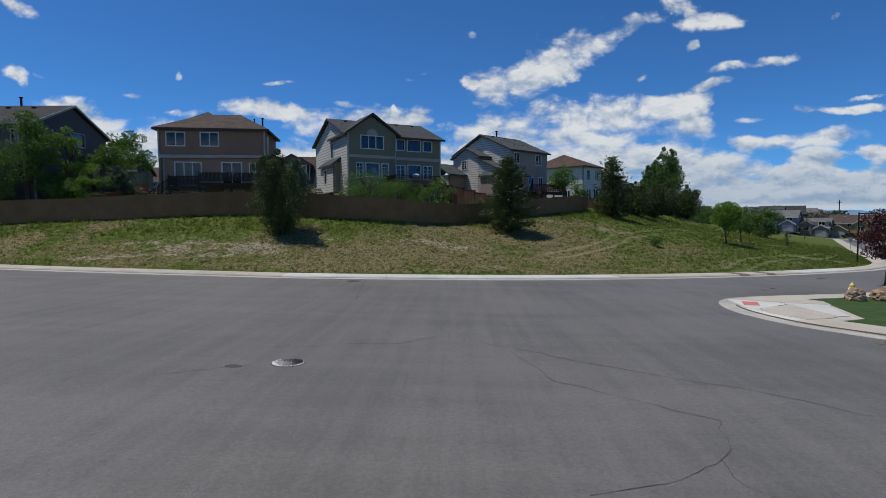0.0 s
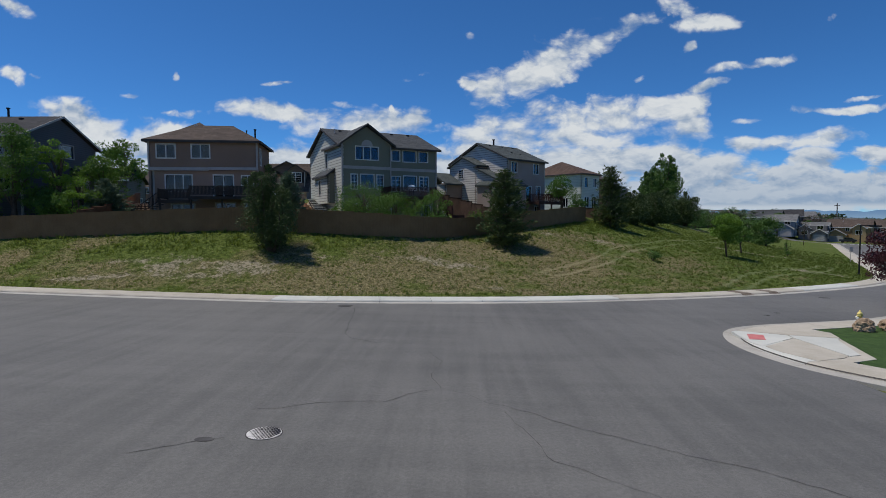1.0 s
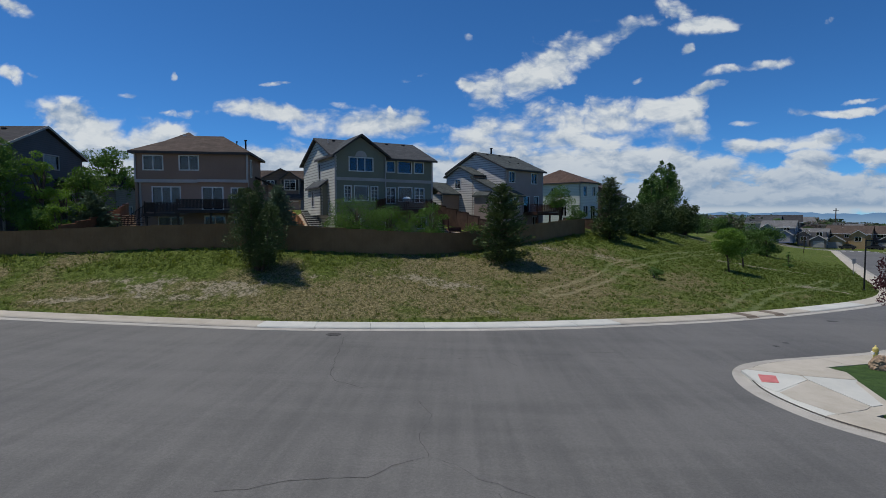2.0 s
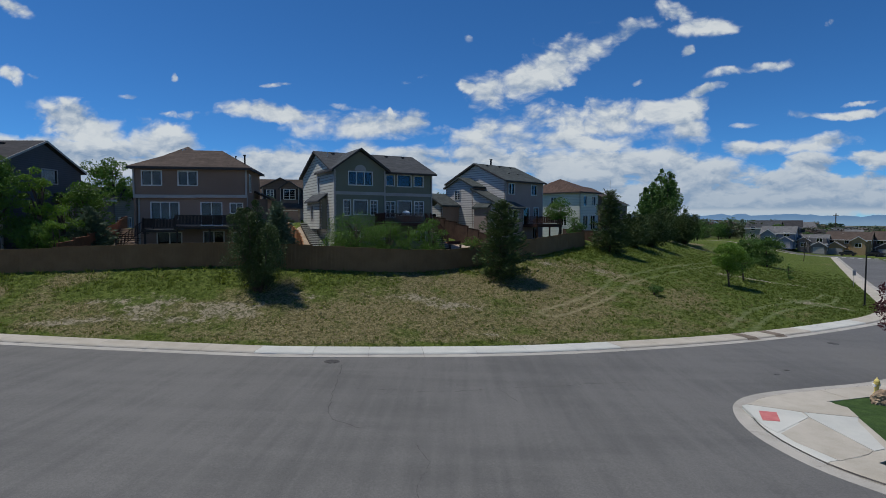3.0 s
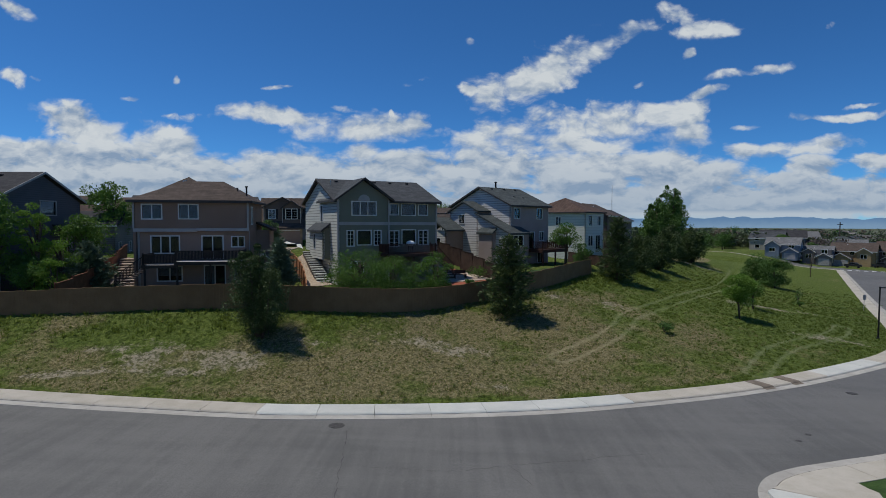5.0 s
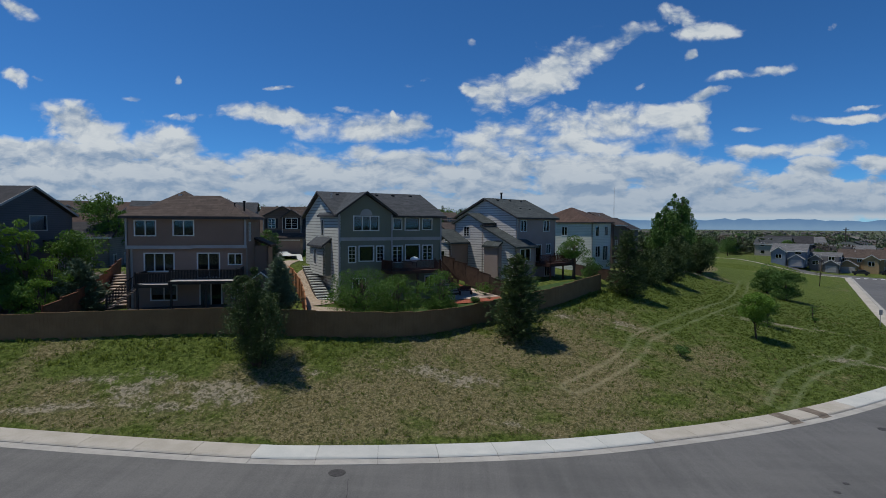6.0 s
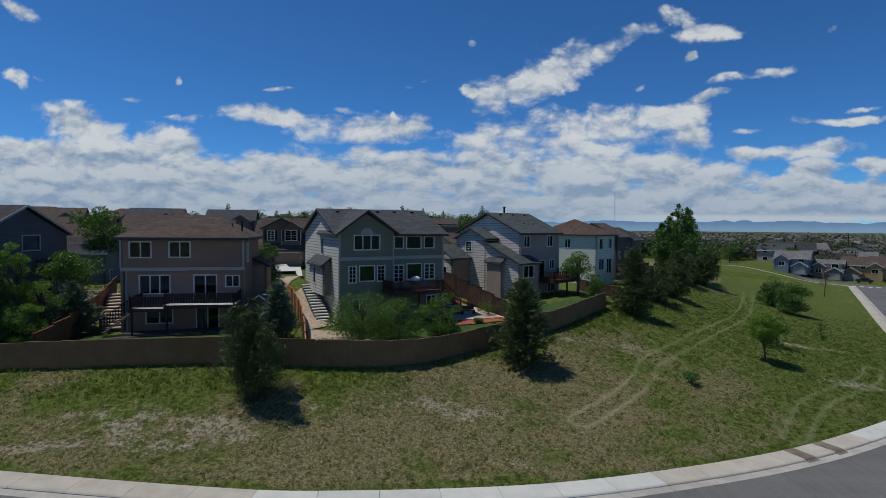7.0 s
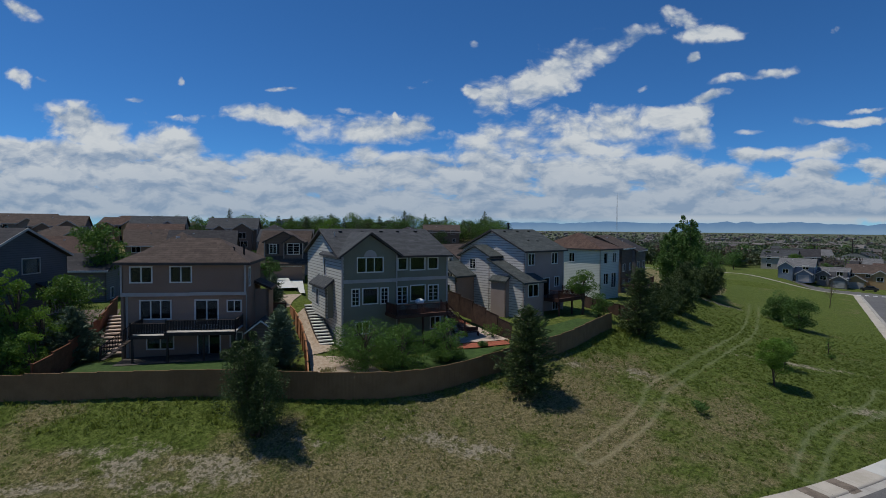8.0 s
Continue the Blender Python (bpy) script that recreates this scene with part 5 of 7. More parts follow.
# ---- more houses ----
def plain_house(x, y, a, W, D, wall_h, roof_h, walls, roofs, hipped=False, label="", storeys=2, garage=False, far=False, trim=None, base=None, wing=None, cat="house"):
    """A whole house: four walls with windows storey by storey, a roof, maybe a garage door and a wing with its own gable."""
    z = (land_z(x, y) if base is None else base) - 0.3
    h = thing("house", pose(x, y, 0, 0, 0, a), label, cat)
    trim = trim or M_white
    top = z + wall_h
    rnd = random.Random(int(x * 7 + y * 13))
    for p, q, L, gab in (((-W / 2, -D / 2), (W / 2, -D / 2), W, 0), ((W / 2, -D / 2), (W / 2, D / 2), D, 1), ((W / 2, D / 2), (-W / 2, D / 2), W, 0), ((-W / 2, D / 2), (-W / 2, -D / 2), D, 1)):
        wins = []
        n = max(1, int(L / 3.4)) if not far else 2
        for st in range(storeys):
            for k in range(n):
                c = L * (k + 0.5) / n + rnd.uniform(-0.3, 0.3)
                w = rnd.choice((0.5, 0.7, 0.8))
                if garage and st == 0 and not gab:
                    continue
                wins.append((c - w, c + w, z + 1.2 + 2.8 * st, z + 2.4 + 2.8 * st, 1 if far else 2))
        if far and not (p[1] < 0 and q[1] < 0):
            wins = []
        wall_windows(h, p, q, z, top, walls, wins, gable=0 if hipped or not gab else roof_h * 0.93, trim=trim)
        if garage and not gab and p[1] < 0:
            b = Build()
            for k in range(4):
                b.box(-W / 2 + 0.8, -W / 2 + 0.8 + min(4.9, W - 1.5), -D / 2 - 0.03, -D / 2 + 0.02, z + 0.35 + k * 0.55, z + 0.35 + k * 0.55 + 0.53)
            part("garage_door", b, M_cream, h)
    e = 0.4
    if hipped:
        r = max(W - D, 0.6) / 2
        polys = hip(-W / 2 - e, W / 2 + e, -D / 2 - e, D / 2 + e, top, top + roof_h, -r, r)
    else:
        polys = gable_u(-W / 2 - e, W / 2 + e, -D / 2 - e, D / 2 + e, top, top + roof_h)
    roof(h, polys, roofs)
    fascia(h, [((-W / 2 - e, -D / 2 - e - 0.01, top), (W / 2 + e, -D / 2 - e - 0.01, top))], trim, 0.22)
    for u, ww, d, hh, rh in (wing or ()):      # place along the front, width, how far it stands out, wall and roof heights
        low_win = [(ww / 2 - 1.1, ww / 2 + 1.1, z + 0.9, z + 2.2, 3)] if hh > 4.4 and not garage else []
        wall_windows(h, (u - ww / 2, -D / 2 - d), (u + ww / 2, -D / 2 - d), z, z + hh, walls, [(ww / 2 - 0.8, ww / 2 + 0.8, z + hh - 1.9, z + hh - 0.7, 2)] * (hh > 3.9) + low_win, gable=rh * 0.9, trim=trim)
        wall(h, (u + ww / 2, -D / 2 - d), (u + ww / 2, -D / 2), z, z + hh, walls)
        wall(h, (u - ww / 2, -D / 2), (u - ww / 2, -D / 2 - d), z, z + hh, walls)
        roof(h, gable_v(u - ww / 2 - 0.35, u + ww / 2 + 0.35, -D / 2 - d - 0.35, 0, z + hh, z + hh + rh), roofs, name="wing_roof")
        e0 = -D / 2 - d - 0.36
        fascia(h, [((u - ww / 2 - 0.36, e0, z + hh), (u, e0, z + hh + rh + 0.01)), ((u, e0, z + hh + rh + 0.01), (u + ww / 2 + 0.36, e0, z + hh))], trim, 0.24)
        if garage and hh < 3.9:
            b = Build()
            for k in range(4):
                b.box(u - ww / 2 + 0.6, u + ww / 2 - 0.6, -D / 2 - d - 0.03, -D / 2 - d + 0.02, z + 0.35 + k * 0.52, z + 0.35 + k * 0.52 + 0.5)
            part("garage_door", b, M_trim, h)
    vents(h, [(W * 0.2, D * 0.12, top + roof_h * 0.75), (-W * 0.15, -D * 0.12, top + roof_h * 0.75)], M_vent, 0.14)
    return h


# mint and brown houses further along the crest
h5 = thing("house", pose(20.1, 89.0, 0, 0, 0, 47), "pale mint house with red-brown hipped roof", "house")
W, D = 5.8, 11.0
wall_windows(h5, (0, 0), (W, 0), 3.5, 11.9, M_mint, [(1.0, 2.0, 9.8, 11.3, 1), (3.8, 4.8, 9.9, 11.3, 2), (1.0, 2.4, 6.6, 8.2, 2), (3.4, 4.8, 6.0, 8.2, 2)], trim=M_white)
wall(h5, (W, 0), (W, D), 3.5, 11.9, M_mint)
wall(h5, (W, D), (0, D), 3.5, 11.9, M_mint)
wall_windows(h5, (0, D), (0, 0), 3.5, 11.9, M_mint, [(5.6, 6.5, 9.9, 11.2, 2), (7.6, 8.5, 6.6, 8.0, 2)], trim=M_white, label="pale sunlit mint wall")
roof(h5, hip(-0.4, W + 0.4, -0.4, D + 0.4, 12.0, 14.4, 2.7, 3.1), M_roofred, "red-brown shingle roof")
fascia(h5, [((-0.4, -0.41, 12.0), (W + 0.4, -0.41, 12.0)), ((-0.41, D + 0.4, 12.0), (-0.41, -0.4, 12.0))], M_fascia)
vents(h5, [(1.2, 3.5, 12.9), (1.6, 5.2, 13.2), (1.0, 6.6, 12.8)], M_vent, 0.13)
plain_house(25.0, 107.4, 58, 7, 9, 8.0, 2.3, M_brown, M_roofbrown, label="brown two-storey house with low gabled roof", base=3.9)
plain_house(31.0, 118.4, 58, 7, 9, 7.4, 2.3, M_grey, M_roofdark, label="grey house with dark roof beyond the brown one", base=3.7)
deck = thing("deck", pose(22.5, 88.2, 0, 0, 0, 58), "dark red-brown raised deck behind the mint house", "deck")
for k in range(16):
    b = Build()
    b.box(1.5, 8.5, -3.2 + k * 0.2, -3.02 + k * 0.2, 6.6, 6.64)
    part("plank", b, M_deck, deck)
boards(deck, "beam", [(1.5, 8.5, -3.26, -3.21, 6.3, 6.64), (1.44, 1.49, -3.2, 0.0, 6.3, 6.64)], M_deck)
boards(deck, "post", [(u, u + 0.16, -3.2, -3.04, 3.2, 6.3) for u in (1.6, 4.9, 8.3)], M_deck)
for p, q in (((1.55, -3.15), (8.45, -3.15)), ((1.55, -3.15), (1.55, 0.0))):
    railing(deck, p, q, 6.64, mat=M_deck, step=0.16)
# across the street behind
h6 = thing("house", pose(-28.2, 88.3, 0, 0, 0, 8), "taupe house with twin dormer gables over a wide garage", "house")
wall(h6, (-3.5, 0), (3.5, 0), 6.0, 9.45, M_taupe2, [(-1.5, 3.0, 6.0, 8.85), (-3.1, -2.3, 6.2, 8.4)])
wall(h6, (3.5, 0), (3.5, 11), 6.0, 9.45, M_taupe2, gable=4.6)
wall(h6, (3.5, 11), (-3.5, 11), 6.0, 9.45, M_taupe2)
wall(h6, (-3.5, 11), (-3.5, 0), 6.0, 9.45, M_taupe2, gable=4.6)
for k in range(4):
    b = Build()
    b.box(-1.48, 2.98, 0.1, 0.15, 6.32 + k * 0.63, 6.92 + k * 0.63)
    part("garage_panel", b, M_taupe2, h6, "taupe garage door panel")
b = Build()
b.box(-3.08, -2.32, 0.1, 0.15, 6.2, 8.38)
part("door", b, M_brown, h6)
boards(h6, "door_trim", [(-1.62, 3.12, -0.04, -0.002, 8.86, 9.02)], M_white)
boards(h6, "stone_pier", [(-2.15, -1.68, -0.14, -0.002, 6.0, 9.1), (3.14, 3.52, -0.14, -0.002, 6.0, 9.1)], M_rock, "rough tan stone pier")
roof(h6, gable_u(-3.95, 3.95, -0.55, 11.5, 9.35, 14.3), M_roofbrown, "brown shingle roof")
fascia(h6, [((-3.95, -0.56, 9.36), (3.95, -0.56, 9.36))], M_fascia, 0.24)
wall_windows(h6, (-2.6, 0.75), (0.35, 0.75), 9.7, 12.75, M_brown, [(0.75, 1.75, 10.85, 12.2, 2, True)], trim=M_white)
wall_windows(h6, (0.35, 0.35), (3.2, 0.35), 9.5, 12.6, M_brown, [(0.55, 2.25, 10.8, 12.3, 2, True)], gable=1.0, trim=M_white)
wall(h6, (-2.6, 5.0), (-2.6, 0.75), 9.7, 12.75, M_brown)
wall(h6, (3.2, 0.35), (3.2, 5.0), 9.5, 12.6, M_brown)
b = Build()
b.slab([(-2.6, 0.75, 12.75), (3.2, 0.75, 12.75), (0.3, 0.75, 14.2)], (0, 0.2, 0))
part("dormer_gable", b, M_brown, h6)
roof(h6, gable_v(-2.9, 3.5, 0.4, 6.0, 12.62, 14.25), M_roofbrown, name="dormer_roof")
roof(h6, gable_v(0.05, 3.5, 0.0, 3.0, 12.5, 13.72), M_roofbrown, name="dormer_roof")
fascia(h6, [((-2.9, 0.39, 12.62), (0.3, 0.39, 14.26)), ((0.3, 0.39, 14.26), (3.5, 0.39, 12.62)), ((0.05, -0.01, 12.5), (1.78, -0.01, 13.73)), ((1.78, -0.01, 13.73), (3.5, -0.01, 12.5))], M_fascia, 0.2)
boards(h6, "shutter", [(-2.3, -1.98, 0.70, 0.748, 10.75, 12.3), (-0.72, -0.40, 0.70, 0.748, 10.75, 12.3), (0.42, 0.76, 0.30, 0.348, 10.7, 12.4), (2.76, 3.10, 0.30, 0.348, 10.7, 12.4)], M_black, "black window shutter")
boards(h6, "corner_board", [(-2.64, -2.5, 0.71, 0.748, 9.8, 12.6), (0.31, 0.41, 0.31, 0.348, 9.8, 12.5), (3.12, 3.24, 0.31, 0.348, 9.8, 12.5)], M_trim)
plain_house(-48.5, 106, 20, 11, 10, 5.4, 2.8, M_grey, M_roofdark, label="grey house with brown-grey roof", base=6.2)
plain_house(-60, 112, 30, 12, 10, 5.2, 3.0, M_taupe2, M_roofbrown, label="taupe house behind the shrubs", base=6.2)
plain_house(-63.5, 93, 35, 10, 9, 5.0, 2.6, M_slate, M_roofred, label="dark house with red-brown roof", base=5.8)
plain_house(-47.5, 70.5, 15, 9.5, 8, 4.6, 1.8, M_grey, M_roofdark, label="low grey house with charcoal roof", storeys=1, base=5.5)
plain_house(-0.5, 112, 40, 10, 10, 5.0, 2.6, M_cream, M_roofbrown, label="cream house with brown roof", base=4.6)
plain_house(7.5, 124, 42, 10, 10, 5.2, 2.6, M_tan, M_roofbrown, label="sand-coloured house with brown roof", base=4.8)
for x, y, a, W, hgt, wm, rm, hp, lab in (
        (-118, 148, 20, 16, 5.6, M_grey, M_roofbrown, 0, "long grey house on the rise"), (-101, 140, 25, 11, 5.4, M_brown, M_roofbrown, 0, "brown house on the rise"),
        (-95, 158, 10, 13, 5.4, M_tan, M_roofred, 1, "ochre house with hipped roof"), (-77, 142, 20, 12, 5.6, M_grey, M_roofgrey, 0, "grey gabled house on the rise"),
        (-72, 176, 5, 11, 5.6, M_blue, M_roofgreen, 0, "pale blue house on the skyline"), (-63, 186, 15, 10, 5.4, M_grey, M_roofdark, 1, "grey house on the skyline"),
        (-33, 172, 12, 12, 5.6, M_brown, M_roofgrey, 0, "brown house with grey roof on the skyline"), (-19, 192, -8, 14, 4.2, M_grey, M_roofdark, 1, "grey house on the skyline"),
        (-8, 196, 5, 12, 4.6, M_brown, M_roofbrown, 0, "brown house on the skyline"), (-52, 168, 8, 11, 5.2, M_taupe2, M_roofbrown, 1, "taupe house on the skyline"),
        (-40, 128, 12, 11, 5.0, M_cream, M_roofgrey, 0, "cream house behind the taupe one"), (-86, 120, 25, 12, 5.0, M_taupe2, M_roofbrown, 1, "taupe house with hipped roof"),
        (-57, 140, 15, 11, 5.2, M_brown, M_roofgrey, 0, "brown house with grey roof"),
        (-100, 205, 10, 11, 3.7, M_grey, M_roofbrown, 1, "grey house on the skyline"), (-88, 222, -12, 11, 3.7, M_taupe2, M_roofgrey, 1, "taupe house on the skyline"),
        (-74, 232, 14, 12, 3.7, M_blue, M_roofgreen, 1, "pale blue house on the skyline"), (-58, 226, -6, 11, 3.7, M_cream, M_roofgreen, 1, "cream house on the skyline"),
        (-44, 236, 12, 12, 3.7, M_brown, M_roofdark, 1, "brown house on the skyline"), (-30, 226, -14, 11, 3.7, M_grey, M_roofgrey, 1, "grey house on the skyline"),
        (-22, 140, 20, 10, 5.0, M_grey, M_roofgrey, 0, "grey gabled house behind the sage one"), (-12, 128, 35, 10, 4.8, M_brown, M_roofbrown, 0, "brown house behind the sage one"),
        (-70, 128, 24, 11, 5.0, M_brown, M_roofred, 0, "brown house with red-brown roof"), (-110, 180, 8, 12, 5.2, M_brown, M_roofbrown, 0, "brown house on the rise"),
        (-128, 172, 18, 12, 5.2, M_grey, M_roofgrey, 0, "grey house on the rise"), (-145, 190, 18, 13, 5.2, M_taupe2, M_roofbrown, 1, "taupe house on the rise")):
    plain_house(x, y, a + 90 * (int(abs(x)) % 2) * (y > 165), W, 9.5, hgt, 2.6, wm, rm, bool(hp), lab, wing=[(W * 0.22, 4.6, 1.4, hgt - 0.3, 1.7), (-W * 0.25, 3.4, 0.8, hgt - 0.5, 1.3)] if y < 165 else None, trim=M_trim)
# the far street beyond the meadow
for x, y, a, W, D, hgt, rh, wm, rm, lab, wing in (
        (108.8, 188, -38, 9.6, 8.5, 5.0, 2.3, M_blue, M_roofpale, "blue house with grey roof and white trim", [(-2.6, 4.2, 1.8, 4.6, 1.8), (2.4, 4.2, 2.6, 2.6, 1.6)]),
        (119, 186, -40, 8, 10, 3.4, 3.0, M_grey, M_roofpale, "grey house with deep porch roof", [(2.0, 4.2, 1.5, 2.8, 1.5), (-2.2, 3.4, 0.6, 4.4, 1.3)]),
        (130.5, 186, -42, 12, 10, 5.2, 2.6, M_tan, M_roofbrown, "ochre house with brown roof and garage", [(-2.9, 5.4, 3.0, 2.8, 1.9), (3.0, 4.0, 1.0, 4.8, 1.6)]),
        (144, 183, -45, 12, 10, 5.2, 2.6, M_brown, M_roofbrown, "brown house with brown roof", [(-2.0, 5.4, 2.0, 2.8, 1.8), (3.2, 4.0, 1.0, 4.6, 1.5)]),
        (125, 217, -30, 15, 11, 5.4, 2.8, M_grey, M_roofdark, "grey house with dark roof", [(-3.5, 6.0, 1.5, 4.6, 2.0)]), (152, 222, -30, 14, 11, 5.2, 2.8, M_cream, M_roofpale, "cream house with pale grey roof", None),
        (139, 232, -20, 15, 11, 5.0, 2.8, M_cream, M_roofpale, "cream house with pale grey roof", None), (166, 212, -35, 14, 11, 5.2, 2.8, M_brown, M_roofred, "brown house with red-brown roof", None),
        (101, 246, 0, 15, 11, 4.0, 3.0, M_brown, M_roofred, "low brown house with red roof among trees", None)):
    plain_house(x, y, a, W, D, hgt, rh, wm, rm, False, lab, garage=True, wing=wing)
for x, y, a, wm, rm in ((118, 214, -40, M_cream, M_roofgrey), (134, 206, -44, M_grey, M_roofdark), (150, 202, -40, M_brown, M_roofred), (160, 190, -48, M_tan, M_roofbrown), (172, 226, -30, M_grey, M_roofgrey), (112, 262, -10, M_brown, M_roofdark), (146, 258, -20, M_grey, M_roofgreen)):
    plain_house(x, y, a, 11, 9.5, 4.8, 2.6, wm, rm, False, "house on the far street among trees", far=True)
rnd = random.Random(77)
hue = [(M_grey, M_roofdark), (M_cream, M_roofgreen), (M_brown, M_roofred), (M_taupe2, M_roofbrown), (M_cream, M_roofgrey)]
for k in range(26):
    r, w = 290 + 26 * k + rnd.uniform(-20, 20), radians(rnd.uniform(48, 72))
    wm, rm = rnd.choice(hue)
    plain_house(r * math.cos(w), r * math.sin(w), rnd.uniform(-40, 40), 13, 11, 5.0, 2.8, wm, rm, k % 2 == 0, "small far house among trees in the valley", far=True)


# ---- fences ----
def fence_panel(L, h, board=0.145):
    """Upright boards side by side, as one ridged sheet with thickness, under a cap rail."""
    b = Build()
    prof = []
    n = max(1, int(round(L / board)))
    w = L / n
    for i in range(n):
        y = 0.0 if i % 2 == 0 else -0.008
        prof += [(i * w + 0.003, y), ((i + 1) * w - 0.003, y)]
    front = len(prof)
    for x, y in prof:
        b.v += [(x, y, 0), (x, y, h)]
    for x, y in prof:
        b.v += [(x, 0.03, 0), (x, 0.03, h)]
    for i in range(front - 1):
        a, c = 2 * i, 2 * i + 2
        o = 2 * front
        b.f += [(a, c, c + 1, a + 1), (o + c, o + a, o + a + 1, o + c + 1), (a + 1, c + 1, o + c + 1, o + a + 1)]
    return b


def run_fence(points, h, mat, label, sink=0.05, tops=None, step=2.4, follow=True):
    """A fence along a line of places, panel by panel, with posts and cap rails."""
    line = even(np.array([(*p, 0)[:3] for p in points], float), step)
    f = thing("fence", Matrix(), label, "fence")
    panel = fence_panel(step, h + 0.3).mesh("panel", mat)
    post = Build()
    post.box(-0.05, 0.05, 0.03, 0.13, -0.4, h + 0.05)
    post = post.mesh("post", mat)
    cap = Build()
    cap.box(0, step, -0.03, 0.06, h, h + 0.04)
    cap = cap.mesh("cap_rail", mat)
    for i in range(len(line) - 1):
        (xa, ya, _), (xb, yb, _) = line[i], line[i + 1]
        za, zb = (land_z(xa, ya), land_z(xb, yb)) if tops is None else (np.interp(i, [0, len(line) - 1], tops), np.interp(i + 1, [0, len(line) - 1], tops))
        turn = math.degrees(math.atan2(yb - ya, xb - xa))
        slope = (zb - za) / step if follow else 0
        m = pose(xa, ya, za - sink, 0, 0, turn) @ Matrix(((1, 0, 0, 0), (0, 1, 0, 0), (slope, 0, 1, 0), (0, 0, 0, 1)))
        ob = part("panel", panel, mat, f)
        ob.matrix_local = m
        ob.location.z -= 0.3
        part("cap_rail", cap, mat, f).matrix_local = m
        part("post", post, mat, f).matrix_local = pose(xa, ya, za - sink, 0, 0, turn)
    return f


LONG = [tuple(p[:2]) for p in CREST if -66 < p[0] < 16.8]
run_fence(LONG, 1.78, M_fence, "long weathered brown board fence along the crest of the bank", follow=True)
run_fence([(-30.3, 42.6), (-31.0, 47), (-32.8, 53), (-35.3, 59), (-36.5, 62)], 1.6, M_cedarshade, "red-brown cedar fence, darkened for shade, climbing between two gardens", tops=(3.9, 6.3))
run_fence([(-11.4, 43.6), (-13.2, 49.5), (-15.0, 54.5), (-17.2, 59.4), (-18.7, 62)], 1.35, M_cedar, "orange-brown cedar fence beside the steps", tops=(3.6, 5.8))
run_fence([(-2.4, 69.2), (1.27, 64.0), (4.6, 58.0)], 1.75, M_darkboard, "dark brown board fence stepping down beside the patio", tops=(6.1, 3.9))
run_fence([(19.5, 70), (16.5, 74.5), (15.0, 80)], 1.7, M_darkboard, "dark board fence between the grey and mint gardens", tops=(4.3, 4.6))

run_fence([(-18.9, 62.0), (-21.4, 61.6), (-24.0, 61.2)], 1.9, M_darkboard, "dark board fence between the taupe and sage houses", tops=(5.3, 5.2))


# ---- gardens ----
def sheet(name, pts, mat, label, cat, lift=0.05, n=7):
    """A patch of ground that follows the land; pts are the four corners in turn."""
    b = Build()
    p = [np.array(q, float) for q in pts]
    for i in range(n + 1):
        for j in range(n + 1):
            s, t = i / n, j / n
            q = p[0] * (1 - s) * (1 - t) + p[1] * s * (1 - t) + p[2] * s * t + p[3] * (1 - s) * t
            b.v.append((q[0], q[1], land_z(q[0], q[1]) + lift))
    for i in range(n):
        for j in range(n):
            a = i * (n + 1) + j
            b.f.append((a, a + n + 1, a + n + 2, a + 1))
    return tagged(part(name, b, mat), label, cat, kind="structure")


sheet("garden_lawn", [(-29.8, 42.2), (-13.0, 43.0), (-14.8, 50.2), (-30.8, 48.2)], M_lawn, "mown green lawn behind the taupe house", "lawn", 0.1)
# deck's shade on the lawn, painted as a dark sheet
sheet("patio", [(-27.6, 46.9), (-18.6, 48.5), (-19.0, 51.2), (-28.2, 49.6)], M_jointshade, "dark sheet standing in for shade under the balcony deck", "patio", 0.14)
sheet("gravel_bed", [(-11.2, 44.0), (-5.5, 45.8), (-9.0, 52.5), (-13.4, 51.0)], M_gravel, "tan gravel bed beside the cedar fence", "gravel", 0.1)
sheet("gravel_bank", [(-13.4, 51.0), (-11.8, 54.6), (-16.6, 63.5), (-17.6, 60.5)], M_gravel, "tan gravel bank beside the steps", "gravel", 0.08)
sheet("patio", [(-2.6, 58.5), (3.9, 58.9), (1.2, 63.8), (-2.2, 64.5)], M_patio, "sandstone patio beside the sage house", "patio", 0.12)
sheet("gravel_bank", [(-2.2, 64.5), (1.2, 63.8), (-2.6, 69.2), (-6.0, 69.0)], M_gravel, "tan gravel bank between the sage house and the dark fence", "gravel", 0.12)
sheet("mulch_bed", [(-1.6, 66.2), (0.2, 65.2), (-0.6, 67.3), (-2.4, 68.0)], M_mulch, "red mulch bed on the gravel bank", "flower bed", 0.18)
sheet("gravel_bed", [(-24.2, 61.0), (-18.6, 62.3), (-19.6, 70.0), (-23.5, 69.0)], M_gravel, "tan gravel side yard between two houses", "gravel", 0.09)
sheet("mulch_bed", [(-38.0, 48.5), (-31.4, 46.5), (-36.4, 62.0), (-43.0, 62.0)], M_dirt, "dark earth bed under the shrubs beside the slate-blue house", "flower bed", 0.09)
sheet("driveway", [(-29.9, 88.0), (-25.0, 88.7), (-20.4, 74.0), (-24.4, 73.2)], M_newcrete, "pale concrete driveway between the houses", "driveway", 0.42, 24)
sheet("mulch_bed", [(-1.6, 56.4), (3.9, 57.4), (3.9, 58.8), (-1.5, 58.4)], M_mulch, "red mulch bed with low shrubs", "flower bed", 0.11)
sheet("garden_lawn", [(-4.8, 46.8), (3.4, 56.6), (-1.8, 56.2), (-7.6, 50.6)], M_lawn, "green lawn behind the sage house", "lawn", 0.1)
sheet("garden_lawn", [(7.5, 57.5), (15.4, 67.0), (12.4, 68.0), (6.6, 62.0)], M_lawn, "green lawn behind the grey house", "lawn", 0.1)


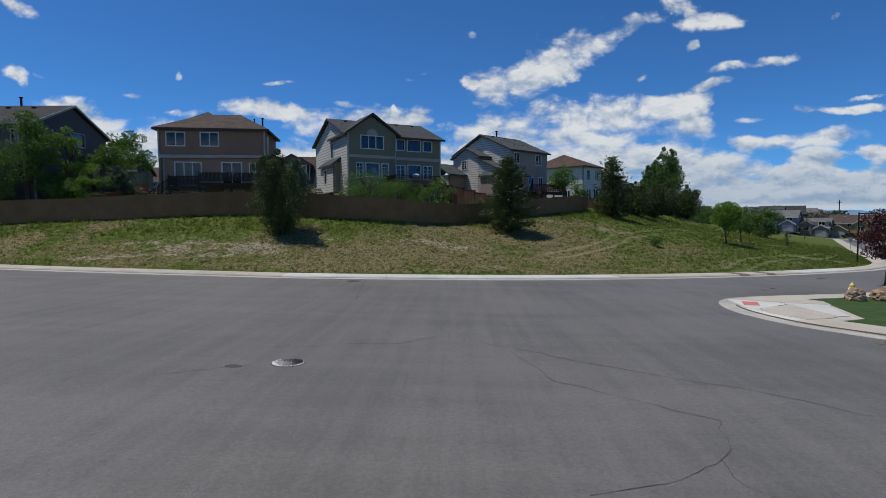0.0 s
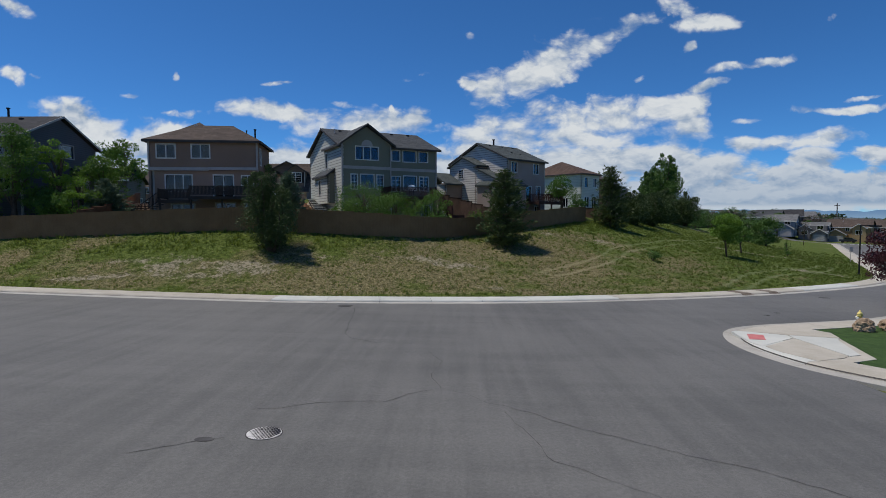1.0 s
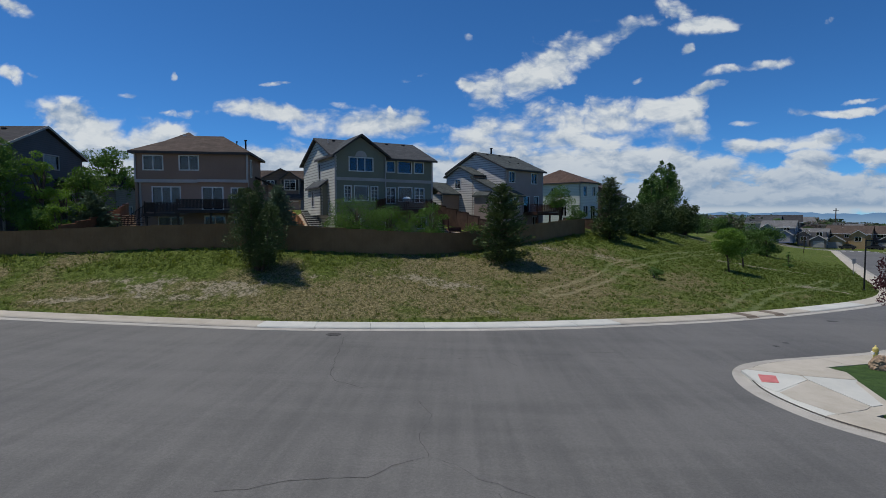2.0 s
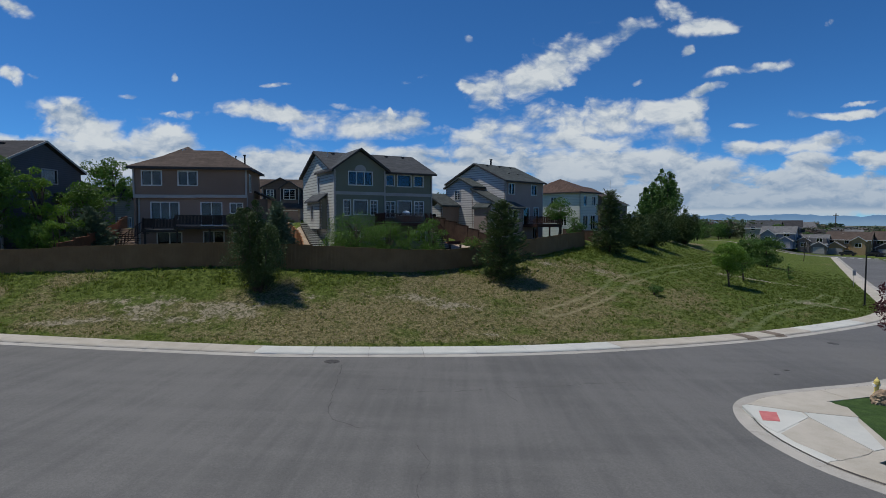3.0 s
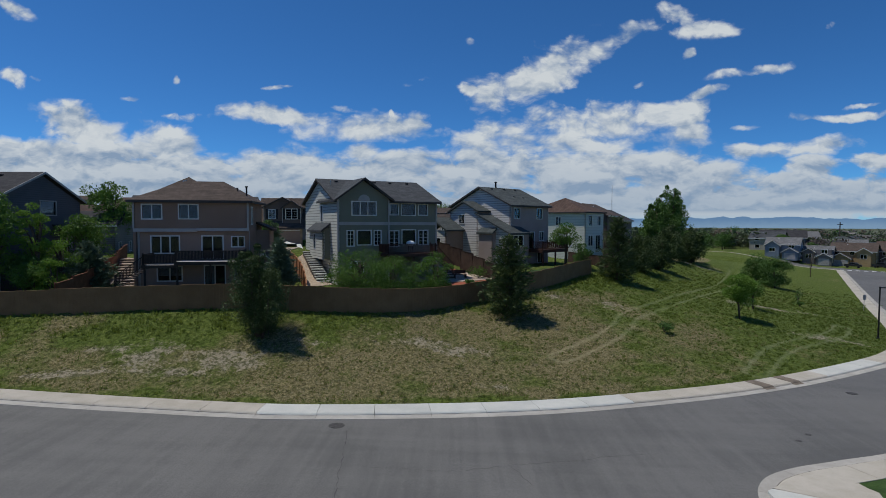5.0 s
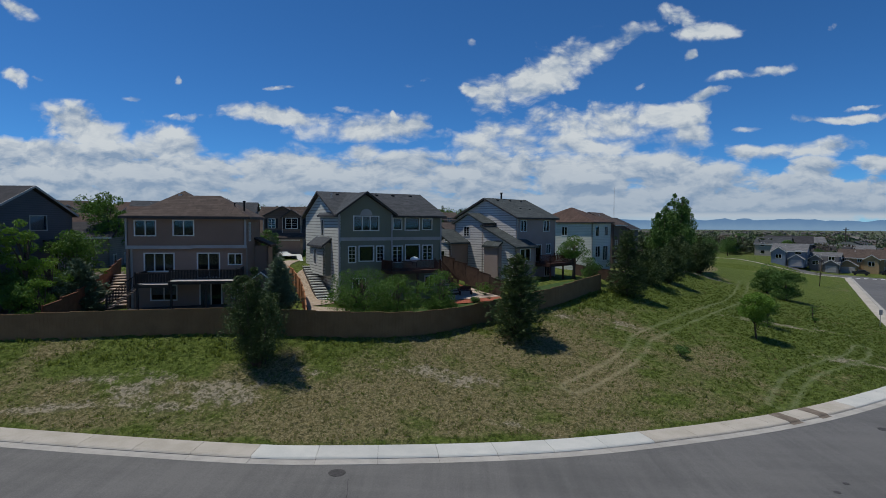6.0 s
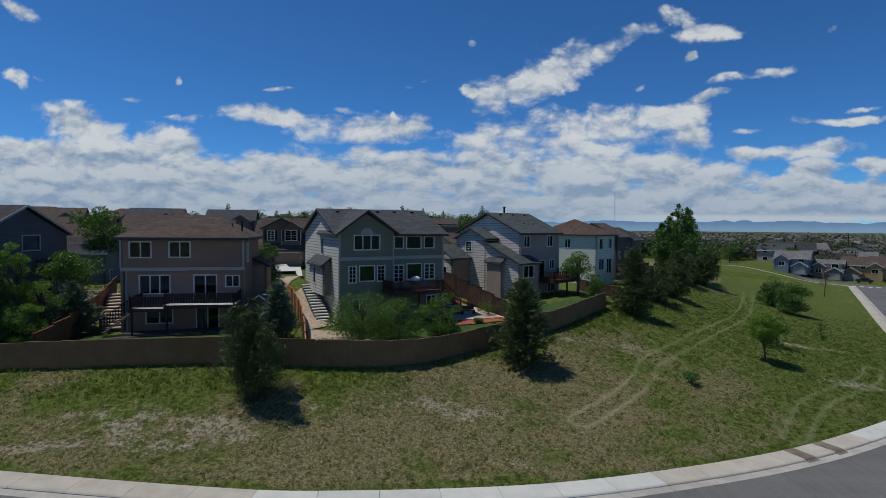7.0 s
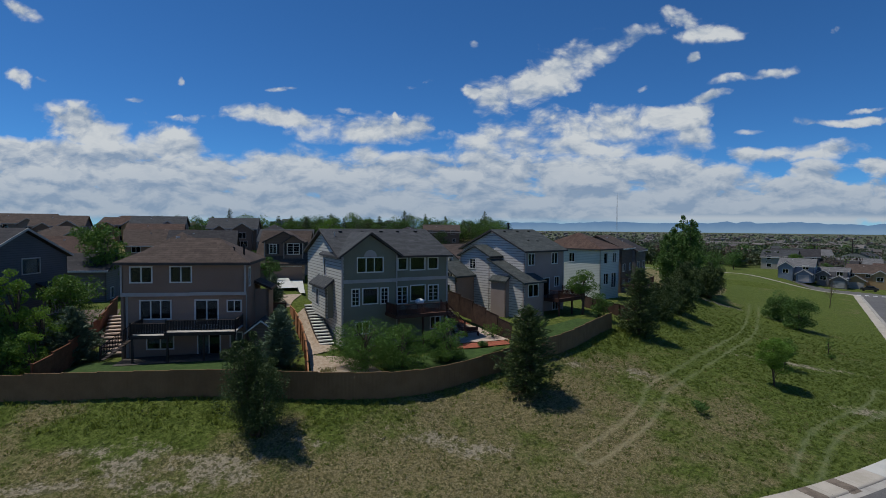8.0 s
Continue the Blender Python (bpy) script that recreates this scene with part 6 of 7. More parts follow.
def flight(x0, y0, z0, x1, y1, z1, width, n, mat, label):
    """Garden steps from bottom to top."""
    st = thing("steps", Matrix(), label, "steps")
    turn = math.degrees(math.atan2(y1 - y0, x1 - x0))
    for k in range(n):
        f = k / n
        px, py, pz = x0 + (x1 - x0) * f, y0 + (y1 - y0) * f, z0 + (z1 - z0) * (f + 1 / n)
        L = math.hypot(x1 - x0, y1 - y0) / n
        b = Build()
        b.box(0.0, L * 0.95, -width / 2, width / 2, -0.09, 0, pose(px, py, pz, 0, 0, turn))
        part("step", b, mat, st)
        # riser's shade is put into its colour, under the pale tread
        b = Build()
        b.box(L * 0.08, L * 0.93, -width / 2 + 0.03, width / 2 - 0.03, -0.6, -0.09, pose(px, py, pz, 0, 0, turn))
        part("riser", b, M_jointshade, st, "riser coloured dark for its shade")
    return st


flight(-13.0, 55.6, 4.15, -16.4, 62.2, 7.0, 1.3, 14, M_newcrete, "flight of pale concrete garden steps beside the sage house")
flight(-29.9, 50.2, 4.2, -33.6, 57.5, 6.4, 1.7, 11, M_patio, "flight of stone garden steps beside the taupe house")
flight(-0.6, 61.5, 4.2, -2.6, 67.8, 5.9, 1.2, 9, M_patio, "flight of stone garden steps along the dark fence")


def boulder(x, y, z, sx, sy, sz, seed, mat, label, cat="boulder", group=""):
    bm = bmesh.new()
    bmesh.ops.create_icosphere(bm, subdivisions=4, radius=1.0)
    off = Vector((seed * 3.1, seed * 1.7, 0))
    for v in bm.verts:
        n = noise.noise(v.co * 1.1 + off) * 0.35 + abs(noise.noise(v.co * 2.6 + off)) * 0.30 + abs(noise.noise(Vector((v.co.x * 2, v.co.y * 2, v.co.z * 9)) + off)) * 0.12 - 0.12
        v.co = Vector((v.co.x * sx, v.co.y * sy, max(v.co.z, -0.5) * sz)) * (1 + n)
    me = bpy.data.meshes.new("boulder")
    bm.to_mesh(me)
    bm.free()
    me.materials.append(mat)
    ob = new("boulder", me)
    ob.location = (x, y, z)
    return tagged(ob, label, cat, group)


def isle_z(x, y):
    return float(road_z(x, y)) + 0.10


boulder(18.6, 24.2, isle_z(18.6, 24.2) + 0.18, 0.42, 0.34, 0.38, 2, M_rock, "brown sandstone boulder on the corner lawn", group="boulders on the lawn")
boulder(20.4, 24.3, isle_z(20.4, 24.3) + 0.25, 0.85, 0.55, 0.5, 5, M_rock, "large reddish sandstone boulder on the corner lawn", group="boulders on the lawn")
boulder(22.2, 25.4, isle_z(22.2, 25.4) + 0.25, 0.8, 0.6, 0.5, 9, M_rock, "reddish sandstone boulder on the corner lawn", group="boulders on the lawn")

hyd = thing("hydrant", pose(19.5, 25.75, isle_z(19.5, 25.75)) @ Matrix.Scale(0.85, 4), "yellow fire hydrant with pale nozzles beside the boulders", "hydrant")
b = Build()
b.tube([(0, 0, 0), (0, 0, 0.06), (0, 0, 0.07), (0, 0, 0.55), (0, 0, 0.56), (0, 0, 0.62)], [0.16, 0.16, 0.11, 0.11, 0.15, 0.15], 14)
part("barrel", b, M_hydrant, hyd)
b = Build()
b.tube([(0, 0, 0.62), (0, 0, 0.72), (0, 0, 0.79), (0, 0, 0.82), (0, 0, 0.88)], [0.14, 0.13, 0.07, 0.035, 0.03], 14)
part("bonnet", b, M_hydrant, hyd, smooth=True)
for w in (0, 90, 180):
    b = Build()
    c, s_ = math.cos(radians(w + 20)), math.sin(radians(w + 20))
    b.tube([(0.1 * c, 0.1 * s_, 0.46), (0.2 * c, 0.2 * s_, 0.46)], [0.06, 0.07], 10)
    part("nozzle", b, M_bonnet, hyd)

lz = land_z(42.0, 57.5)
lamp = thing("street_lamp", pose(42.0, 57.4, lz), "black steel street lamp with short arm", "street lamp")
b = Build()
b.tube([(0, 0, 0), (0, 0, 0.12), (0, 0, 0.13), (0, 0, 5.2)], [0.16, 0.16, 0.085, 0.065], 10)
part("pole", b, M_black, lamp)
b = Build()
b.box(-0.05, 1.5, -0.05, 0.05, 5.05, 5.15)
part("arm", b, M_black, lamp)
b = Build()
b.box(1.0, 2.0, -0.18, 0.18, 4.98, 5.12)
part("lamp_head", b, M_black, lamp)
sz_ = land_z(55.2, 77.6)
sign = thing("road_sign", pose(55.2, 77.6, sz_, 0, 0, 20), "square road sign seen from behind on a thin post", "road sign")
b = Build()
b.tube([(0, 0, 0), (0, 0, 2.2)], [0.035, 0.035], 8)
part("post", b, M_trim, sign)
b = Build()
b.box(-0.32, 0.32, -0.05, -0.036, 1.5, 2.2)
part("panel", b, M_trim, sign)
for k in range(7):
    b = Build()
    cx, cy = 110.0 + 1.55 * k, 162.0 - 1.0 * k
    b.box(-0.5, 0.5, -0.9, 0.9, 0, 0.012, pose(cx, cy, float(road_z(cx, cy)) + 0.03, 0, 0, -34))
    tagged(part("crosswalk_bar", b, M_paint), "white painted crossing bar on the far street", "road marking", "crossing bars")
bench = thing("bench", pose(0.4, 60.9, land_z(0.4, 60.9) + 0.12, 0, 0, 20), "dark timber garden bench on the patio", "bench")
for it, nm in (((-0.7, 0.7, -0.2, 0.25, 0.42, 0.47), "seat"), ((-0.7, 0.7, 0.22, 0.27, 0.5, 0.9), "backrest"), ((-0.65, -0.58, -0.2, 0.25, 0, 0.42), "leg"), ((0.58, 0.65, -0.2, 0.25, 0, 0.42), "leg")):
    b = Build()
    b.box(*it)
    part(nm, b, M_deck, bench)

shed = thing("shed", pose(-17.2, 50.4, land_z(-17.2, 50.4), 0, 0, 12), "small brown garden shed with white-edged gable", "shed")
wall(shed, (-1.1, 0), (1.1, 0), -0.1, 2.0, M_brown, gable=0.85)
wall(shed, (1.1, 0), (1.1, 2.4), -0.1, 2.0, M_brown)
wall(shed, (1.1, 2.4), (-1.1, 2.4), -0.1, 2.0, M_brown, gable=0.85)
wall(shed, (-1.1, 2.4), (-1.1, 0), -0.1, 2.0, M_brown)
roof(shed, gable_v(-1.35, 1.35, -0.25, 2.65, 1.95, 2.98), M_roofdark, thick=0.1)
fascia(shed, [((-1.35, -0.27, 1.95), (0, -0.27, 2.99)), ((0, -0.27, 2.99), (1.35, -0.27, 1.95))], M_white, 0.14)
mz = land_z(165, 600)
mast = thing("radio_mast", pose(165, 600, mz), "slender grey lattice mast on the far skyline", "mast")
for k in range(3):
    w = 2.1 * k
    b = Build()
    b.tube([(1.2 * math.cos(w), 1.2 * math.sin(w), 0), (0.25 * math.cos(w), 0.25 * math.sin(w), 58)], [0.07, 0.05], 5)
    part("leg", b, M_trim, mast)
for k in range(12):
    z0, r0 = 3 + 4.5 * k, 1.2 - 0.95 * (3 + 4.5 * k) / 58
    b = Build()
    b.tube([(r0 * math.cos(2.1 * q), r0 * math.sin(2.1 * q), z0) for q in (0, 1, 2, 3)], [0.035] * 4, 4)
    part("brace", b, M_trim, mast)
pole = thing("utility_pole", pose(169, 250, land_z(169, 250)), "dark wooden utility pole among the far houses", "utility pole")
b = Build()
b.tube([(0, 0, -0.3), (0, 0, 13.5)], [0.26, 0.2], 8)
part("pole", b, M_bark, pole)
b = Build()
b.box(-1.2, 1.2, -0.1, 0.1, 12.4, 12.65)
part("crossarm", b, M_bark, pole)


def car(x, y, a, mat, label):
    z = float(road_z(x, y)) + 0.15
    c = thing("car", pose(x, y, z, 0, 0, a), label, "car")
    b = Build()
    prof = [(-2.2, 0.35), (-2.25, 0.8), (-2.1, 0.95), (-1.3, 1.0), (-0.7, 1.5), (0.9, 1.52), (1.5, 1.02), (2.1, 0.9), (2.25, 0.6), (2.2, 0.35)]
    b.slab([(px, -0.88, pz) for px, pz in prof], (0, 1.76, 0))
    part("body", b, mat, c)
    b = Build()
    b.slab([(px, -0.90, pz) for px, pz in ((-1.15, 1.05), (-0.65, 1.45), (0.85, 1.47), (1.3, 1.05))], (0, 1.80, 0))
    part("windows", b, M_glass, c)
    for px in (-1.4, 1.4):
        for py in (-0.85, 0.85):
            b = Build()
            b.tube([(px, py - 0.1, 0.2), (px, py + 0.1, 0.2)], [0.33, 0.33], 14)
            part("wheel", b, M_rubber, c)


car(121.5, 173.8, -40, M_carblack, "black car parked on the far street")
car(131, 175, -60, M_carblack, "black car parked before the ochre house")


# ---- trees ----
def leaves(rs, centres, radii, n, size, flat=0.6):
    """Leaf blades scattered in clumps: four corners each."""
    k = rs.randint(0, len(centres), n)
    d = rs.normal(size=(n, 3))
    d /= np.linalg.norm(d, axis=1)[:, None]
    p = centres[k] + d * (radii[k] * rs.uniform(0.35, 1.0, n) ** 0.5)[:, None] * np.array([1, 1, flat])
    return blades(rs, p, size * rs.uniform(0.6, 1.3, n), 0.62)


def blades(rs, p, s, ratio, axis=None):
    n = len(p)
    a = rs.normal(size=(n, 3)) if axis is None else axis + rs.normal(size=(n, 3)) * 0.35
    a /= np.linalg.norm(a, axis=1)[:, None]
    b = np.cross(a, rs.normal(size=(n, 3)))
    b /= np.linalg.norm(b, axis=1)[:, None] + 1e-9
    a, b = a * s[:, None], b * (s * ratio)[:, None]
    v = np.stack([p - a, p + b * 0.5, p + a, p - b * 0.5], 1).reshape(-1, 3)
    return v


def leaf_mesh(name, v, mat):
    return numpy_mesh(name, v, np.arange(len(v)).reshape(-1, 4), mat)


def broad_tree(x, y, h, r, seed, mat, label, base=0.25, n=3500, leaf=0.13, z=None, stems=1, group="", cat="tree", gap=0.62, girth=1.0):
    """A broadleaf tree: leaning tapered stems, limbs, and a ragged crown of leaf clumps."""
    rs = np.random.RandomState(seed)
    z = land_z(x, y) if z is None else z
    t = thing("tree", pose(x, y, z), label, cat, group)
    c0, ch = h * base, h * (1 - base)
    m = 16 + int(r * 5)
    d = rs.normal(size=(m, 3))
    d /= np.linalg.norm(d, axis=1)[:, None]
    q = d * (rs.uniform(0.35, 1.0, m) ** 0.6)[:, None] * np.array([r * 0.80, r * 0.80, ch * 0.43])
    q[:, 2] += c0 + ch * 0.5
    if base < 0.1:                          # leafy to the ground
        k = m // 2
        w = rs.uniform(0, 2 * np.pi, k)
        f = rs.uniform(0.35, 0.85, k) * r
        q = np.vstack([q, np.stack([f * np.cos(w), f * np.sin(w), rs.uniform(0.12, 0.34, k) * h], 1)])
    q = np.vstack([q, [[0, 0, h - r * 0.28]]])
    rad = rs.uniform(0.30, 0.52, len(q)) * r * gap / 0.62
    b = Build()
    for s in range(stems):
        o = rs.normal(size=2) * 0.12 * (stems > 1)
        lean = rs.normal(size=2) * 0.05 * h
        w = (0.022 * h + 0.02) * girth
        pts = [(o[0] + lean[0] * f, o[1] + lean[1] * f, h * 0.78 * f - 0.15 * (f == 0)) for f in (0, 0.2, 0.45, 0.7, 1.0)]
        b.tube(pts, [w * 1.25, w, w * 0.75, w * 0.5, w * 0.18], 7)
        for c in q[:: max(1, len(q) // 9)]:
            f = min(max((c[2] - 0.22 * h) / h, 0.15), 0.72)
            st = (o[0] + lean[0] * f, o[1] + lean[1] * f, h * 0.78 * f)
            mid = tuple(0.5 * (np.array(st) + c) + np.array([0, 0, 0.05 * h]))
            b.tube([st, mid, tuple(c)], [w * 0.45, w * 0.28, w * 0.08], 5, False)
    part("trunk", b, M_bark, t, smooth=True)
    part("crown", leaf_mesh("crown", leaves(rs, q, rad, n, leaf), mat), mat, t)
    return t


def conifer(x, y, h, r, seed, mat, label, n=5200, z=None, skirt=0.06, needle=0.2, group="", power=0.75, open_=0.0):
    """A conifer: straight stem, whorls of boughs that droop and turn up, needles in tufts along them."""
    rs = np.random.RandomState(seed)
    r, n = r * 1.18, int(n * 1.5)
    z = land_z(x, y) if z is None else z
    t = thing("tree", pose(x, y, z), label, "tree", group)
    b = Build()
    w = 0.018 * h + 0.03
    b.tube([(0, 0, -0.2), (0.03 * h * rs.uniform(-1, 1), 0, h * 0.5), (0, 0, h * 0.97)], [w, w * 0.6, w * 0.1], 7)
    tufts, axes = [], []
    zz = skirt * h
    k = 0
    while zz < h * 0.985:
        f = (zz - skirt * h) / (h * (1 - skirt))
        R = r * max(1 - f, 0.0) ** power
        if f < 0.12:
            R *= 0.75 + 2 * f
        m = rs.randint(5, 8)
        for i in range(m):
            a = 2 * math.pi * (i / m) + k * 0.9 + rs.uniform(-0.3, 0.3)
            L = max(R * rs.uniform(0.62, 1.12), 0.12)
            rise = rs.uniform(-0.12, 0.18) * L + 0.35 * L * f
            end = np.array([L * math.cos(a), L * math.sin(a), zz + rise])
            if L > 0.5:
                b.tube([(0, 0, zz), tuple((np.array([0, 0, zz]) + end) / 2 - np.array([0, 0, 0.06 * L])), tuple(end)], [0.018 + 0.008 * L, 0.015, 0.006], 4, False)
            g = max(3, int(L * 9))
            for s in range(g):
                e = 0.2 + 0.85 * (s + rs.uniform(0, 1)) / g
                side = rs.normal(size=3) * np.array([0.16, 0.16, 0.09]) * (0.5 + 0.5 * L)
                tufts.append(np.array([0, 0, zz]) * (1 - e) + end * e + side - np.array([0, 0, 0.1 * L * e * (1 - e)]))
                axes.append(np.array([math.cos(a), math.sin(a), 0.35]))
        zz += h * 0.035 * rs.uniform(0.8, 1.3)
        k += 1
    tufts, axes = np.array(tufts), np.array(axes)
    pick = rs.randint(0, len(tufts), n)
    p = tufts[pick] + rs.normal(size=(n, 3)) * 0.07
    v = blades(rs, p, needle * rs.uniform(0.6, 1.3, n), 0.30, axes[pick])
    part("trunk", b, M_bark, t, smooth=True)
    part("foliage", leaf_mesh("foliage", v, mat), mat, t)
    return t


def shrub(x, y, h, r, seed, mat, label, n=900, z=None, leaf=0.09, group=""):
    rs = np.random.RandomState(seed)
    z = land_z(x, y) if z is None else z
    t = thing("shrub", pose(x, y, z), label, "shrub", group)
    m = 12
    q = rs.normal(size=(m, 3)) * np.array([r * 0.4, r * 0.4, h * 0.16])
    q[:, 2] = np.abs(q[:, 2]) + h * 0.45
    b = Build()
    for c in q[:7]:
        b.tube([(0, 0, -0.1), tuple(c * np.array([0.5, 0.5, 0.6])), tuple(c)], [0.03, 0.02, 0.008], 5, False)
    part("stems", b, M_bark, t)
    part("crown", leaf_mesh("crown", leaves(rs, q, np.full(m, min(r, h) * 0.42), n, leaf, 0.8), mat), mat, t)
    return t


def bush_tree(x, y, h, r, seed, mat, label, n, leaf, tops=5, group="", slim=0.55):
    """A tree leafy to the ground: several upright stems, clumps all the way along each, narrowing to ragged points."""
    rs = np.random.RandomState(seed)
    t = thing("tree", pose(x, y, land_z(x, y)), label, "tree", group)
    b = Build()
    q, rad = [], []
    for s in range(tops):
        a = 2 * math.pi * s / tops + rs.uniform(-0.5, 0.5)
        off = (0.0 if s == 0 else rs.uniform(0.4, 0.75)) * r
        top = h * (1.0 if s == 0 else rs.uniform(0.70, 0.97))
        ex, ey = off * math.cos(a), off * math.sin(a)
        w = 0.014 * h + 0.015
        b.tube([(ex * 0.15, ey * 0.15, -0.2), (ex * 0.7, ey * 0.7, top * 0.4), (ex, ey, top * 0.92)], [w, w * 0.6, w * 0.15], 6)
        for k in range(int(7 + h)):
            f = (k + rs.uniform(0, 1)) / int(7 + h)
            spread = r * slim * (0.55 + 0.9 * f if f < 0.3 else 1.15 * (1 - f) ** 0.7 + 0.10)
            c = rs.normal(size=2) * spread * 0.42
            q.append((ex * min(0.35 + f, 1) + c[0], ey * min(0.35 + f, 1) + c[1], 0.12 * h * (1 - f) * 0.8 + top * f * 0.97))
            rad.append(spread * rs.uniform(0.45, 0.8) + 0.1)
            if k % 2:
                b.tube([(ex * 0.7, ey * 0.7, max(q[-1][2] - 0.12 * h, 0.1)), q[-1]], [w * 0.3, w * 0.08], 4, False)
    part("trunk", b, M_bark, t, smooth=True)
    part("crown", leaf_mesh("crown", leaves(rs, np.array(q), np.array(rad), n, leaf, 0.95), mat), mat, t)
    return t


# on the bank
bush_tree(-13.3, 38.9, 6.5, 1.9, 11, M_evergreen, "dense dark evergreen tree on the bank before the fence", 34000, 0.075, 7, slim=0.75)
conifer(4.5, 48.9, 6.9, 2.3, 12, M_needle, "dark pine standing before the fence", 9000, skirt=0.05, power=0.55)
conifer(18.6, 66.2, 7.4, 2.2, 13, M_needle, "dark pine at the end of the fence", 8000, skirt=0.05, power=0.55)
bush_tree(24.8, 76.8, 4.7, 2.4, 14, M_evergreen, "broad bushy pine on the crest", 16000, 0.13, 7, slim=0.8)
bush_tree(29.0, 82.0, 5.0, 2.4, 15, M_evergreen, "bushy pine on the crest", 15000, 0.14, 7, slim=0.8)
bush_tree(36.5, 97.5, 6.2, 3.0, 16, M_evergreen, "broad bushy pine below the poplar", 16000, 0.17, 7, slim=0.8)
bush_tree(42.0, 102.0, 6.2, 3.0, 17, M_evergreen, "broad bushy pine below the poplar", 16000, 0.17, 7, slim=0.8)
bush_tree(41.0, 111, 15.0, 4.7, 18, M_leafdark, "tall upright poplar on the crest", 26000, 0.24, 11, slim=0.62)
bush_tree(37.6, 107, 10.5, 3.0, 118, M_leafdark, "lower poplar on the crest", 9000, 0.22, 5)
broad_tree(28.55, 57.7, 4.7, 1.7, 19, M_leafbright, "young bright green tree on the bank", 0.25, 11000, 0.10, girth=0.65)
broad_tree(33.5, 64.5, 3.3, 1.2, 20, M_leaf, "small young tree on the bank", 0.3, 1800, 0.1)
broad_tree(50.3, 90.0, 5.0, 2.4, 21, M_leafdark, "round green tree on the bank", 0.02, 9000, 0.14)
broad_tree(50.6, 96.0, 5.0, 2.3, 22, M_leafdark, "round green tree on the bank", 0.02, 8000, 0.14)
broad_tree(45.2, 75.6, 2.0, 0.5, 24, M_leafdark, "slender sapling on the bank", 0.2, 260, 0.09)
broad_tree(78.7, 126.4, 6.5, 1.4, 25, M_farbrown, "slender grey-brown sapling almost without leaves", 0.25, 700, 0.09, girth=0.45)
shrub(17.9, 49.3, 0.9, 0.9, 26, M_leafdark, "low dark shrub on the bank", 700)
shrub(43.5, 72.5, 0.7, 0.6, 27, M_leafdark, "low dark shrub on the bank", 400)
broad_tree(26.8, 33.2, 4.9, 1.9, 28, M_plum, "dark purple-leaved plum tree on the corner lawn", 0.2, 4500, 0.12, z=isle_z(26.8, 33.2))
# in the gardens
broad_tree(-8.3, 49.0, 4.1, 3.1, 31, M_leaf, "spreading crab apple tree behind the fence", 0.0, 15000, 0.085, stems=4, gap=0.5)
broad_tree(-5.4, 50.4, 3.9, 2.4, 32, M_leaf, "crab apple tree behind the fence", 0.0, 8500, 0.085, stems=3, gap=0.5)
broad_tree(-1.9, 52.4, 4.0, 2.0, 33, M_leaf, "leafy tree beside the red mulch bed", 0.0, 8000, 0.09, stems=3, gap=0.5)
conifer(-14.6, 47.0, 4.4, 1.5, 34, M_spruce, "blue-grey spruce behind the fence", 6000, skirt=0.04)
conifer(-17.3, 55.5, 3.4, 1.2, 134, M_spruce, "small blue-grey spruce beside the cedar fence", 4000, skirt=0.04)
conifer(-20.6, 63.0, 4.0, 1.3, 35, M_spruce, "small spruce behind the dark fence", 3500, skirt=0.05, z=5.9)
conifer(-32.2, 49.0, 4.5, 2.0, 36, M_spruce, "blue-grey spruce beside the stone steps", 10000, skirt=0.04)
broad_tree(-34.2, 51.5, 7.2, 2.6, 37, M_leaf, "leafy tree beside the slate-blue house", 0.25, 5200, 0.15)
broad_tree(-37.5, 44.8, 9.4, 2.3, 38, M_leaf, "tall thin-crowned tree before the slate-blue house", 0.2, 8500, 0.12)
broad_tree(-40.5, 44.0, 6.2, 2.6, 39, M_leaf, "broad leafy shrub-like tree before the slate-blue house", 0.08, 8000, 0.12)
broad_tree(-36.0, 47.0, 4.2, 2.4, 40, M_leafdark, "leafy tree behind the cedar fence", 0.1, 4200, 0.14)
broad_tree(-33.8, 45.0, 3.4, 1.8, 41, M_leaf, "leafy shrub-like tree behind the fence", 0.1, 3000, 0.13)
broad_tree(-33.7, 47.8, 5.0, 2.1, 140, M_leafbright, "bright green leafy shrub-like tree before the slate-blue house", 0.05, 8000, 0.10, stems=3, gap=0.5)
broad_tree(-32.4, 45.0, 3.3, 1.5, 141, M_leafbright, "bright green spreading shrub-like tree behind the fence", 0.05, 5000, 0.09, stems=3, gap=0.5)
broad_tree(-34.9, 46.3, 8.0, 1.5, 142, M_leafbright, "tall slender bright green tree before the slate-blue house", 0.3, 3800, 0.12, gap=0.5)
broad_tree(-44.0, 70.5, 9.5, 3.2, 42, M_leaf, "tall green tree behind the taupe house", 0.2, 6500, 0.2)
broad_tree(13.6, 71.2, 5.4, 1.9, 43, M_leaf, "light green tree behind the grey house", 0.25, 3400, 0.13)
broad_tree(15.0, 69.0, 3.0, 1.5, 44, M_leafdark, "low leafy tree beside the deck", 0.1, 2200, 0.12)
shrub(2.4, 60.4, 1.3, 1.2, 45, M_leaf, "green shrub beside the dark fence", 900)
shrub(1.2, 57.2, 0.7, 0.6, 46, M_leafdark, "clipped round shrub in the mulch", 600)
shrub(7.5, 62.5, 1.2, 1.1, 47, M_leaf, "green shrub beside the lawn", 800)
shrub(-10.5, 45.5, 0.7, 0.6, 48, M_straw, "dry shrub beside the cedar fence", 400)
broad_tree(-28.5, 84, 4.0, 1.5, 49, M_leafdark, "dark small tree before the taupe house across the street", 0.1, 2200, 0.15)
